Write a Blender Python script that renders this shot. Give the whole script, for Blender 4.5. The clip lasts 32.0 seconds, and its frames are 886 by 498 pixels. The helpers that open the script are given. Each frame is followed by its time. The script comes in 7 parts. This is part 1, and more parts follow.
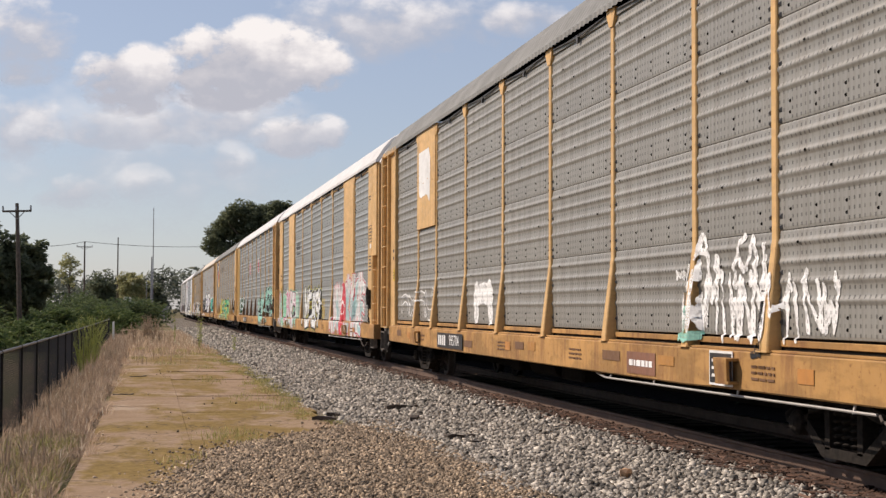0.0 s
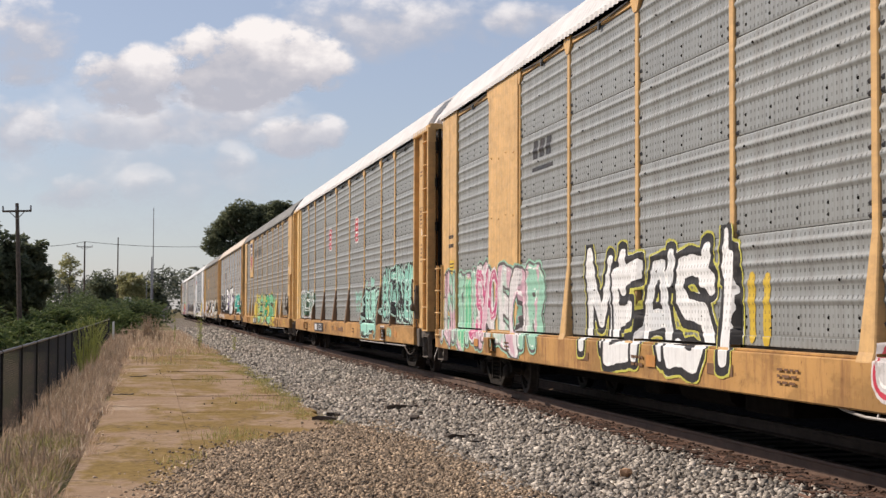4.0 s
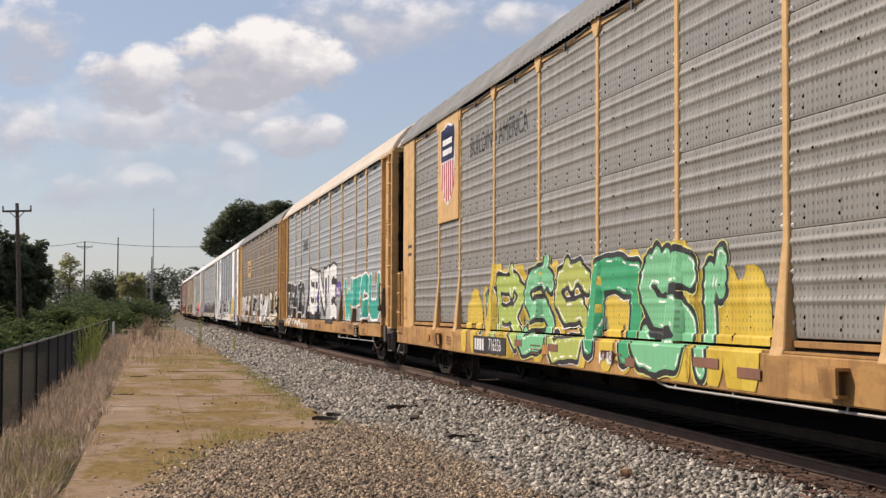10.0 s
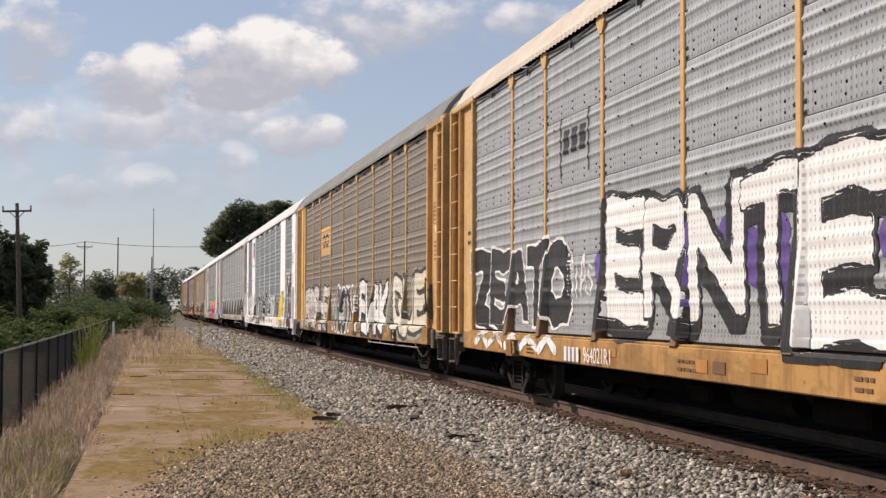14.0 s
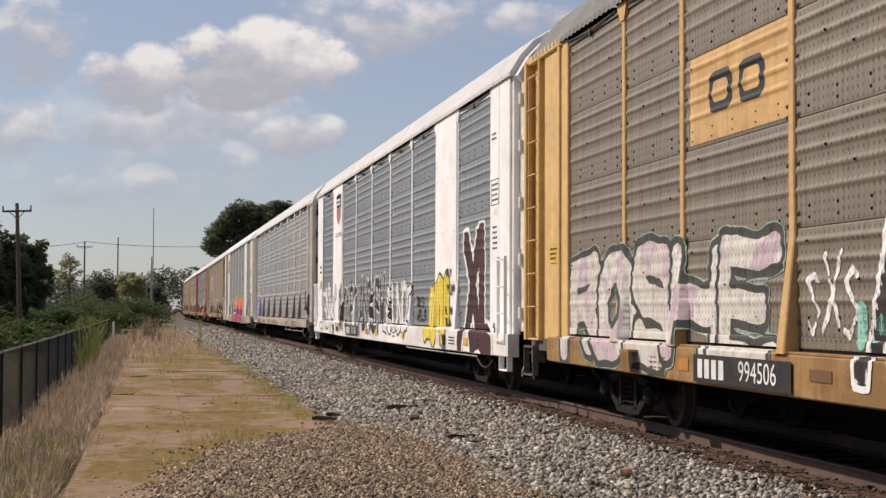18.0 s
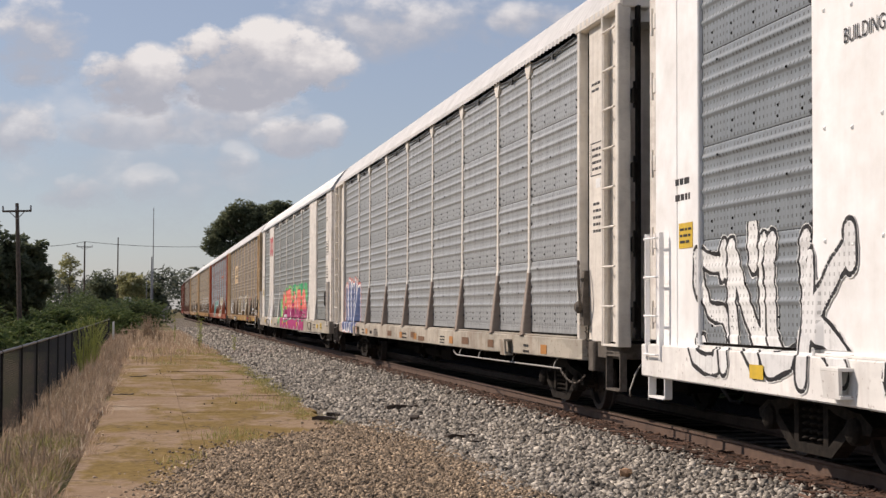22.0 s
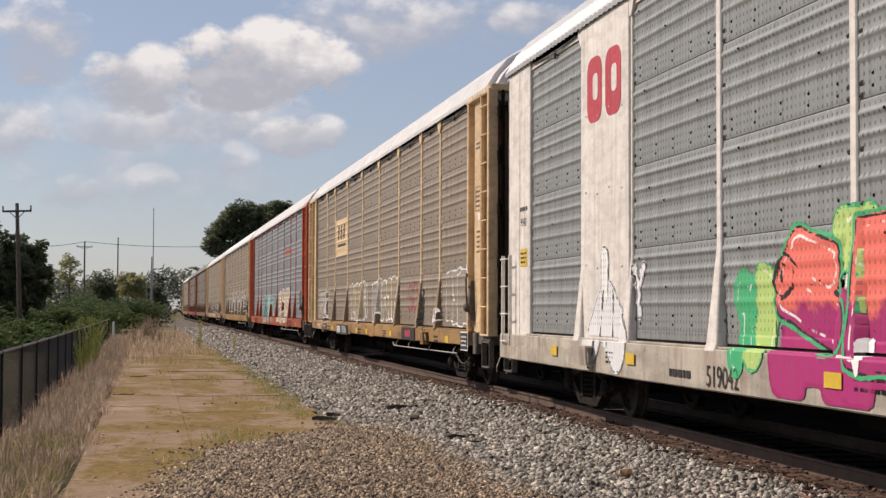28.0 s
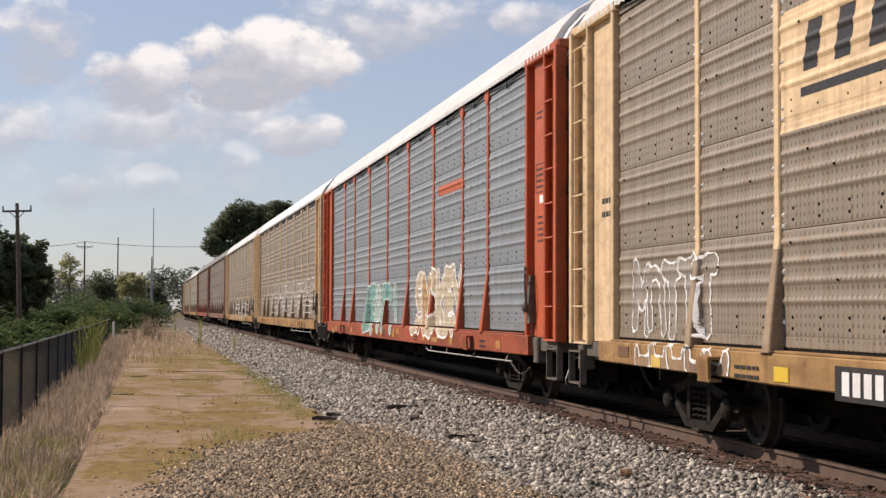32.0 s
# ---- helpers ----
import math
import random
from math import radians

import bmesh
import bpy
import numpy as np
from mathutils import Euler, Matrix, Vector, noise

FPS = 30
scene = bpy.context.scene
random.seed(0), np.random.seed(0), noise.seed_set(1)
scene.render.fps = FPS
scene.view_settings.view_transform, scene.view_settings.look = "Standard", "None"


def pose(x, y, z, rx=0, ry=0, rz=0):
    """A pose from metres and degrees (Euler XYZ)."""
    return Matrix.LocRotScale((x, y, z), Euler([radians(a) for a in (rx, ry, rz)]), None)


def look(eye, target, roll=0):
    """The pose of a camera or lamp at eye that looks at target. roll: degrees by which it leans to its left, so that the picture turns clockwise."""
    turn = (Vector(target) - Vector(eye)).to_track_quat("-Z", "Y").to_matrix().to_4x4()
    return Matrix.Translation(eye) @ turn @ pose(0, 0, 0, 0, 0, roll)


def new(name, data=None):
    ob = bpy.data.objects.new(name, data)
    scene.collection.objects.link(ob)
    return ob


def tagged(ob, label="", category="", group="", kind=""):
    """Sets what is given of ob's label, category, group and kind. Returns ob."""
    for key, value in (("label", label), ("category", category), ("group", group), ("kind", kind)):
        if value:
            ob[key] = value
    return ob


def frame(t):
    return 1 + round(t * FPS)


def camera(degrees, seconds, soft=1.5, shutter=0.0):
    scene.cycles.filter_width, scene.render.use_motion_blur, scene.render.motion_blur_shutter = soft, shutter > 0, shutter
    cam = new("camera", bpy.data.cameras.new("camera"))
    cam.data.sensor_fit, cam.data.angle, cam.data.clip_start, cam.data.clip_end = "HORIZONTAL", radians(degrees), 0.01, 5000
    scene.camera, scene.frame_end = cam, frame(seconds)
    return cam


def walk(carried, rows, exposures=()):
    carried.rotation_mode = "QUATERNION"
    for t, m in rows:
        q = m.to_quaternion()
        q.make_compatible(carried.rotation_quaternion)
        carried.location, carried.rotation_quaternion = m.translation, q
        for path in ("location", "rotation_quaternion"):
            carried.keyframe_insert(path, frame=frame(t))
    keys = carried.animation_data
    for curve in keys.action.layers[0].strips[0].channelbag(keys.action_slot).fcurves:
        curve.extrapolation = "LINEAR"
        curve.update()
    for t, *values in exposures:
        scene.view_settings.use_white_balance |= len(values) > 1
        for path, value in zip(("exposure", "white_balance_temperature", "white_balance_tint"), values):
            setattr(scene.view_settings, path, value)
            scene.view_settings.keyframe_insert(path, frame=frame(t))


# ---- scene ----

# ---- camera: on a tripod beside the line, 1.4 m over the rail heads ----
EYE = Vector((0.0, 0.0, 1.40))
YAW, TILT = radians(10.471), radians(2.343)
AIM = EYE + 50 * Vector((math.sin(YAW) * math.cos(TILT), math.cos(YAW) * math.cos(TILT), math.sin(TILT)))
cam = camera(33.264, 32.0, 1.4)
walk(cam, [(0.0, look(EYE, AIM, 0.219)), (32.0, look(EYE, AIM, 0.219))], exposures=[(t, stops, 6650, 16) for t, stops in (
    (0.0, 0.08), (6.0, 0.10), (13.0, 0.06), (17.0, -0.02), (19.0, -0.18), (20.0, -0.17), (21.0, -0.10), (23.0, -0.12), (25.0, -0.05), (28.0, -0.06), (30.0, 0.10), (32.0, 0.12))])

# ---- daylight ----
SUN_EL, SUN_AZ = radians(39), radians(33)      # azimuth from -x towards +y
to_sun = Vector((-math.cos(SUN_EL) * math.cos(SUN_AZ), math.cos(SUN_EL) * math.sin(SUN_AZ), math.sin(SUN_EL)))
world = bpy.data.worlds.new("sky")
scene.world = world
world.use_nodes = True
wn = world.node_tree
sky = wn.nodes.new("ShaderNodeTexSky")
sky.sky_type, sky.sun_disc = "NISHITA", False
sky.sun_elevation, sky.sun_rotation = SUN_EL, math.atan2(to_sun.x, to_sun.y)
sky.air_density, sky.dust_density, sky.ozone_density = 1.0, 0.5, 2.2
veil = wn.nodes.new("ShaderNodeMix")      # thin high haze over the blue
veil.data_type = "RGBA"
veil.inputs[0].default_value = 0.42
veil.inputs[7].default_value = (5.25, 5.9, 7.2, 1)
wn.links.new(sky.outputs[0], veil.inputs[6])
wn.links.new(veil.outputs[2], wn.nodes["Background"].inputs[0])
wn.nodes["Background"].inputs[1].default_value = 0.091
lamp = bpy.data.lights.new("sun", "SUN")
lamp.energy, lamp.angle, lamp.color = 4.7, radians(0.6), (1.0, 0.90, 0.77)
sun = new("sun", lamp)
sun.matrix_world = look(to_sun * 100, (0, 0, 0))


# ---- materials ----
class Tree:
    """Short hand for building a node material."""

    def __init__(self, name):
        self.mat = bpy.data.materials.new(name)
        self.mat.use_nodes = True
        self.nt = self.mat.node_tree
        self.bsdf = self.nt.nodes["Principled BSDF"]
        self.out = self.nt.nodes["Material Output"]

    def node(self, kind, **inputs):
        n = self.nt.nodes.new("ShaderNode" + kind)
        for k, v in inputs.items():
            key = k.replace("_", " ")
            self.put(n.inputs[int(key[1:]) if key[0] == "i" and key[1:].isdigit() else key], v)
        return n

    def put(self, socket, v):
        if isinstance(v, bpy.types.NodeSocket):
            self.nt.links.new(v, socket)
        elif isinstance(v, tuple) and len(v) == 3 and socket.type == "RGBA":
            socket.default_value = (*v, 1)
        else:
            socket.default_value = v

    def coord(self, which="Object"):
        return self.node("TexCoord").outputs[which]

    def scaled(self, vec, s):
        m = self.node("Mapping", Vector=vec)
        m.inputs["Scale"].default_value = s if isinstance(s, tuple) else (s, s, s)
        return m.outputs[0]

    def noise(self, vec, scale, detail=4, rough=0.6, out="Fac"):
        return self.node("TexNoise", Vector=vec, Scale=scale, Detail=detail, Roughness=rough).outputs[out]

    def ramp(self, fac, *stops):
        r = self.node("ValToRGB", Fac=fac)
        el = r.color_ramp.elements
        while len(el) < len(stops):
            el.new(0.5)
        for e, (p, c) in zip(el, stops):
            e.position = p
            e.color = (*c, 1) if isinstance(c, tuple) else (c, c, c, 1)
        return r.outputs[0]

    def mix(self, fac, a, b, mode="MIX"):
        n = self.nt.nodes.new("ShaderNodeMix")
        n.data_type, n.blend_type = "RGBA", mode
        self.put(n.inputs[0], fac), self.put(n.inputs[6], a), self.put(n.inputs[7], b)
        return n.outputs[2]

    def math(self, op, a, b=0.0, clamp=False):
        n = self.nt.nodes.new("ShaderNodeMath")
        n.operation, n.use_clamp = op, clamp
        self.put(n.inputs[0], a), self.put(n.inputs[1], b)
        return n.outputs[0]

    def bump(self, height, strength=0.3, dist=0.01):
        self.put(self.bsdf.inputs["Normal"], self.node("Bump", Height=height, Strength=strength, Distance=dist).outputs[0])

    def done(self, color, rough=0.7, metal=0.0, spec=0.4):
        self.put(self.bsdf.inputs["Base Color"], color)
        self.put(self.bsdf.inputs["Roughness"], rough)
        self.put(self.bsdf.inputs["Metallic"], metal)
        self.put(self.bsdf.inputs["Specular IOR Level"], spec)
        return self.mat


def mul(c, k):
    return tuple(min(1.0, a * k) for a in c)


def paint(name, color, dirt=0.5, rust=0.3, rough=0.5, blotch=0.12):
    """Weathered railway paint: fading, run-down grime, rust blooms."""
    t = Tree(name)
    co = t.coord()
    rnd = t.node("ObjectInfo").outputs["Random"]
    fade = t.noise(co, 1.7, 5)
    c = t.mix(t.ramp(fade, (0.3, 0.0), (0.75, 1.0)), mul(color, 0.82), mul(color, 1.12))
    c = t.mix(t.math("MULTIPLY", rnd, 0.16), c, mul(color, 0.7))
    patch = t.noise(t.scaled(co, (1, 0.7, 1.8)), 4.0, 7, 0.72)
    c = t.mix(t.math("MULTIPLY", t.ramp(patch, (0.46, 0.0), (0.60, 1.0)), blotch), c, (0.14, 0.075, 0.035))
    streak = t.noise(t.scaled(co, (2, 5, 0.3)), 1.7, 3)
    c = t.mix(t.math("MULTIPLY", t.ramp(streak, (0.5, 0.0), (0.8, 1.0)), dirt), c, (0.075, 0.055, 0.04))
    spots = t.noise(co, 9, 6, 0.7)
    c = t.mix(t.math("MULTIPLY", t.ramp(spots, (0.62, 0.0), (0.72, 1.0)), rust), c, (0.16, 0.06, 0.025))
    t.bump(t.noise(co, 40, 3), 0.12, 0.004)
    return t.done(c, t.ramp(spots, (0.3, rough - 0.1), (0.7, rough + 0.2)))


def hole_mask(t, co):
    """Rows of small punched holes, as the side sheets have them."""
    sep = t.node("SeparateXYZ", Vector=co)
    fy = t.math("ABSOLUTE", t.math("SUBTRACT", t.math("FRACT", t.math("MULTIPLY", sep.outputs[1], 11.0)), 0.5))
    fz = t.math("ABSOLUTE", t.math("SUBTRACT", t.math("FRACT", t.math("MULTIPLY", sep.outputs[2], 12.6)), 0.5))
    return t.math("MULTIPLY", t.math("LESS_THAN", fy, 0.15), t.math("LESS_THAN", fz, 0.2))


def sheet(name, color, stain=(0.10, 0.085, 0.07), amount=0.5, holes=0.7, drips=0.25):
    """Galvanised side sheets: streaked zinc with rows of small punched holes."""
    t = Tree(name)
    co = t.coord("Object")
    rnd = t.node("ObjectInfo").outputs["Random"]
    big = t.noise(co, 0.9, 4)
    c = t.mix(t.ramp(big, (0.3, 0.0), (0.7, 1.0)), mul(color, 0.88), mul(color, 1.1))
    c = t.mix(t.math("MULTIPLY", rnd, 0.35), c, mul(color, 0.78))
    streak = t.noise(t.scaled(co, (1, 6.5, 0.35)), 2.0, 6, 0.65)
    c = t.mix(t.math("MULTIPLY", t.ramp(streak, (0.45, 0.0), (0.75, 1.0)), amount), c, stain)
    pale = t.noise(t.scaled(co, (1, 11, 0.8)), 2.4, 4)
    c = t.mix(t.math("MULTIPLY", t.ramp(pale, (0.58, 0.0), (0.72, 1.0)), drips), c, mul(color, 1.5))
    hole = hole_mask(t, co)
    where = t.ramp(t.noise(t.scaled(co, (1, 2.6, 0.25)), 1.4, 2), (0.36, 0.15), (0.52, 1.0))
    c = t.mix(t.math("MULTIPLY", t.math("MULTIPLY", hole, where), holes), c, (0.03, 0.028, 0.025))
    t.bump(t.noise(co, 25, 3), 0.15, 0.004)
    return t.done(c, t.ramp(streak, (0.3, 0.38), (0.7, 0.62)), 0.3)


def sill_paint(name, color, runs=0.6, patch=0.5):
    """Paint on a side sill: rust running down from the ledge, faded patches, grime and chipped spots."""
    t = Tree(name)
    co = t.coord()
    fade = t.noise(t.scaled(co, (1, 0.5, 1)), 1.1, 5)
    c = t.mix(t.ramp(fade, (0.32, 0.0), (0.7, 1.0)), mul(color, 0.74), mul(color, 1.12))
    worn = t.noise(t.scaled(co, (1, 0.55, 1.7)), 2.2, 6, 0.62)
    c = t.mix(t.math("MULTIPLY", t.ramp(worn, (0.46, 0.0), (0.56, 1.0)), patch), c, mul(color, 0.45))
    run = t.noise(t.scaled(co, (1, 2.6, 0.5)), 1.6, 6, 0.68)
    c = t.mix(t.math("MULTIPLY", t.ramp(run, (0.48, 0.0), (0.64, 1.0)), runs), c, (0.15, 0.06, 0.028))
    spots = t.noise(co, 13, 6, 0.7)
    c = t.mix(t.math("MULTIPLY", t.ramp(spots, (0.60, 0.0), (0.68, 1.0)), 0.55), c, (0.12, 0.05, 0.025))
    t.bump(t.noise(co, 40, 3), 0.15, 0.004)
    return t.done(c, t.ramp(spots, (0.3, 0.5), (0.7, 0.75)), 0.0, 0.25)


def plain(name, a, b, scale=8.0, rough=0.8, bump=0.3, dist=0.01, metal=0.0, island=False, spec=0.4):
    t = Tree(name)
    co = t.coord()
    n = t.noise(co, scale, 6, 0.65)
    f = t.ramp(n, (0.3, 0.0), (0.7, 1.0))
    c = t.mix(f, a, b)
    if island:
        r = t.node("NewGeometry").outputs["Random Per Island"]
        c = t.mix(1.0, c, t.ramp(r, (0.0, 0.14), (0.2, 0.5), (0.65, 1.0), (0.86, 1.4), (1.0, 2.0)), "MULTIPLY")
    t.bump(n, bump, dist)
    return t.done(c, rough, metal, spec)


M = {}
M["yellow"] = paint("yellow_paint", (0.645, 0.40, 0.16), 0.35, 0.3, 0.5, 0.2)
M["yellow_sill"] = sill_paint("grimy_yellow_paint", (0.45, 0.25, 0.085), 0.6, 0.5)
M["tan_sill"] = sill_paint("grimy_tan_paint", (0.36, 0.215, 0.085), 0.5, 0.5)
M["tan"] = paint("faded_tan_paint", (0.73, 0.53, 0.31), 0.4, 0.35, 0.5, 0.25)
M["white"] = paint("white_paint", (0.95, 0.935, 0.90), 0.05, 0.03, 0.5, 0.02)
# post feet: dirty paint, darkened to carry the shade of their side faces
M["foot_tan"] = paint("shaded_tan_foot_paint", (0.36, 0.265, 0.17), 0.4, 0.3, 0.6, 0.4)
M["foot_rust"] = paint("shaded_brown_foot_paint", (0.25, 0.15, 0.085), 0.3, 0.4, 0.6, 0.3)
M["foot_grey"] = paint("shaded_grey_foot_paint", (0.34, 0.28, 0.235), 0.3, 0.3, 0.6, 0.3)
M["offwhite"] = paint("stained_off_white_paint", (0.78, 0.735, 0.67), 0.35, 0.3, 0.5, 0.2)
M["cream_sill"] = sill_paint("grimy_cream_paint", (0.47, 0.425, 0.35), 0.4, 0.4)
M["white_sill"] = sill_paint("streaked_white_paint", (0.84, 0.82, 0.78), 0.12, 0.12)
M["orange_sill"] = sill_paint("grimy_orange_paint", (0.34, 0.075, 0.03), 0.5, 0.5)
M["clear_yellow"] = paint("clear_yellow_paint", (0.70, 0.46, 0.18), 0.2, 0.1)
M["zinc"] = plain("bare_zinc_plate", (0.33, 0.34, 0.34), (0.45, 0.46, 0.46), 3, 0.5, 0.1, 0.004, 0.2)
M["cream"] = paint("cream_paint", (0.79, 0.74, 0.66), 0.3, 0.2)
M["orange"] = paint("orange_paint", (0.50, 0.095, 0.03), 0.3, 0.2, 0.5, 0.25)
M["brown"] = paint("oxide_brown_paint", (0.22, 0.10, 0.06), 0.4, 0.4)
M["red"] = paint("oxide_red_paint", (0.30, 0.065, 0.04), 0.4, 0.2)
M["sheet_grey"] = sheet("grey_sheets", (0.285, 0.30, 0.29))
M["sheet_warm"] = sheet("warm_grey_sheets", (0.285, 0.275, 0.245))
M["sheet_blue"] = sheet("blue_grey_sheets", (0.25, 0.275, 0.29), (0.11, 0.115, 0.12), amount=0.3)
M["sheet_light"] = sheet("light_grey_sheets", (0.385, 0.405, 0.412), amount=0.4)
M["sheet_streaked"] = sheet("streaked_grey_sheets", (0.365, 0.38, 0.385), amount=0.45, drips=0.75)
M["sheet_brown"] = sheet("brown_grey_sheets", (0.25, 0.212, 0.165), (0.12, 0.085, 0.055))
M["sheet_tan"] = sheet("tan_grey_sheets", (0.30, 0.25, 0.188), (0.17, 0.085, 0.05), 0.6)
M["roof_white"] = plain("bright_roof_metal", (0.56, 0.555, 0.54), (0.74, 0.73, 0.715), 1.6, 0.75, 0.05, 0.005, spec=0.15)
M["roof_grey"] = plain("dull_roof_metal", (0.21, 0.21, 0.20), (0.30, 0.30, 0.285), 1.2, 0.85, 0.1, 0.005, 0.0, spec=0.08)
M["roof_cream"] = plain("cream_roof_metal", (0.56, 0.49, 0.40), (0.68, 0.61, 0.52), 1.2, 0.8, 0.1, 0.005, spec=0.12)
# underframe and cast steel near black: shade beneath the cars put into the colour
M["under"] = plain("grimy_shaded_underframe", (0.006, 0.005, 0.0045), (0.014, 0.012, 0.010), 6, 1.0, spec=0.04)
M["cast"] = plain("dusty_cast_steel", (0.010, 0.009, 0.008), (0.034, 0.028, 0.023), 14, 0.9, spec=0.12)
M["wheel"] = plain("wheel_steel", (0.03, 0.027, 0.025), (0.065, 0.055, 0.048), 10, 0.75, 0.2, 0.004, 0.2)
M["gunmetal"] = plain("dark_grey_steel", (0.05, 0.05, 0.052), (0.09, 0.09, 0.09), 5, 0.6)
M["step_steel"] = plain("dusty_step_steel", (0.07, 0.06, 0.05), (0.15, 0.13, 0.11), 12, 0.8, 0.2, 0.004, spec=0.2)
M["tread"] = plain("polished_tread", (0.35, 0.34, 0.33), (0.45, 0.44, 0.43), 10, 0.3, 0.05, 0.002, 0.9)
M["pipe"] = plain("galvanised_pipe", (0.30, 0.28, 0.25), (0.42, 0.40, 0.37), 20, 0.5, 0.1, 0.002, 0.5)
# near black, also stands in for shade in gaps and slots
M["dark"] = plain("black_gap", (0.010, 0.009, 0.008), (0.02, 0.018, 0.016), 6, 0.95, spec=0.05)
M["rubber"] = plain("black_rubber", (0.02, 0.02, 0.02), (0.04, 0.04, 0.04), 20, 0.7)
M["rail"] = plain("rusty_rail_steel", (0.07, 0.042, 0.03), (0.135, 0.083, 0.057), 5, 0.75, 0.3, 0.004)
M["railhead"] = plain("worn_rail_head", (0.12, 0.09, 0.07), (0.24, 0.19, 0.15), 8, 0.35, 0.1, 0.002, 0.8)
M["timber"] = plain("weathered_tie_timber", (0.035, 0.026, 0.02), (0.09, 0.07, 0.055), 9, 0.9, 0.6, 0.02)
M["rustbits"] = plain("rusty_spike_iron", (0.05, 0.03, 0.022), (0.13, 0.07, 0.046), 20, 0.85, 0.4, 0.005, 0.0, True)
M["stone"] = plain("grey_ballast_stone", (0.205, 0.182, 0.15), (0.40, 0.36, 0.305), 9, 0.85, 0.4, 0.01, 0.0, True)
M["gravel"] = plain("tan_gravel_stone", (0.19, 0.138, 0.088), (0.39, 0.295, 0.20), 9, 0.85, 0.4, 0.01, 0.0, True)
M["fence"] = plain("black_coated_wire", (0.012, 0.012, 0.012), (0.03, 0.03, 0.03), 20, 0.8, 0.05, 0.002, spec=0.1)
M["wire"] = plain("dusty_coated_wire", (0.04, 0.038, 0.036), (0.075, 0.072, 0.068), 20, 0.7, 0.05, 0.002, spec=0.2)
M["topbar"] = plain("grey_black_tube", (0.05, 0.05, 0.052), (0.10, 0.10, 0.10), 15, 0.4, 0.05, 0.002, 0.2)
M["bark"] = plain("tree_bark", (0.05, 0.038, 0.028), (0.12, 0.095, 0.07), 10, 0.95, 0.8, 0.03)
M["pole"] = plain("weathered_pole_wood", (0.06, 0.045, 0.035), (0.13, 0.10, 0.08), 6, 0.9, 0.4, 0.02)
M["greysteel"] = plain("grey_mast_steel", (0.20, 0.20, 0.21), (0.30, 0.30, 0.31), 6, 0.6)
M["whitepost"] = plain("white_plastic", (0.72, 0.72, 0.70), (0.82, 0.82, 0.80), 6, 0.5, 0.05, 0.002)
for nm, c in (("ink", (0.02, 0.02, 0.022)), ("chalk", (0.80, 0.80, 0.78)), ("signal_red", (0.52, 0.05, 0.07)), ("shield_blue", (0.035, 0.05, 0.16)),
              ("stencil_brown", (0.17, 0.085, 0.04)), ("patch_ochre", (0.42, 0.20, 0.05)),
              ("label_yellow", (0.70, 0.47, 0.04)), ("reflector", (0.48, 0.21, 0.05))):
    M[nm] = paint(nm, c, 0.15, 0.1)


def foliage(name, a, b, c3, through_light=0.35, patch=0.6):
    t = Tree(name)
    r = t.node("NewGeometry").outputs["Random Per Island"]
    n = t.ramp(t.noise(t.coord(), patch, 3), (0.3, 0.0), (0.7, 1.0))
    c = t.mix(t.math("ADD", t.math("MULTIPLY", r, 0.5), t.math("MULTIPLY", n, 0.5)), a, b)
    c = t.mix(t.ramp(r, (0.86, 0.0), (0.98, 1.0)), c, c3)
    t.done(c, 0.8, 0.0, 0.12)
    glow = t.node("BsdfTranslucent", Color=c)
    mx = t.node("MixShader", i0=through_light, i1=t.bsdf.outputs[0], i2=glow.outputs[0])
    t.nt.links.new(mx.outputs[0], t.out.inputs[0])
    return t.mat


# tones raised so the leaf colour carries the haze over these trees
M["leaf_dark"] = foliage("dark_leaves", (0.095, 0.115, 0.075), (0.19, 0.21, 0.125), (0.23, 0.25, 0.15), 0.5)
# leaves of the added far hedge, near black to paint the shade there
M["leaf_shade"] = foliage("shade_black_hedge_leaves", (0.018, 0.026, 0.012), (0.042, 0.052, 0.024), (0.055, 0.065, 0.03), 0.15)
# greyed and lightened: haze painted into the far woods' leaves
M["leaf_far"] = foliage("hazed_distant_leaves", (0.10, 0.115, 0.09), (0.165, 0.18, 0.14), (0.20, 0.21, 0.16), 0.5)
M["leaf_oak"] = foliage("oak_leaves", (0.10, 0.12, 0.075), (0.21, 0.23, 0.13), (0.27, 0.28, 0.17), 0.5)
M["leaf_mid"] = foliage("bush_leaves", (0.05, 0.08, 0.03), (0.13, 0.17, 0.055), (0.20, 0.22, 0.09))
M["leaf_lime"] = foliage("yellow_green_leaves", (0.22, 0.26, 0.07), (0.40, 0.42, 0.14), (0.48, 0.46, 0.20), 0.55)
M["leaf_fall"] = foliage("yellowing_leaves", (0.27, 0.28, 0.13), (0.46, 0.44, 0.24), (0.52, 0.46, 0.28), 0.55)
M["leaf_hedge"] = foliage("deep_green_leaves", (0.055, 0.08, 0.035), (0.115, 0.15, 0.065), (0.17, 0.20, 0.09), 0.4, 0.35)
M["grass_dry"] = foliage("dry_grass", (0.30, 0.205, 0.14), (0.66, 0.51, 0.37), (0.74, 0.64, 0.50), 0.5, 1.6)
M["grass_green"] = foliage("green_grass", (0.20, 0.20, 0.075), (0.46, 0.40, 0.17), (0.56, 0.48, 0.27), 0.5, 1.8)
M["weed_brown"] = foliage("dead_weed_stalks", (0.22, 0.16, 0.11), (0.42, 0.32, 0.23), (0.52, 0.43, 0.33), 0.45)


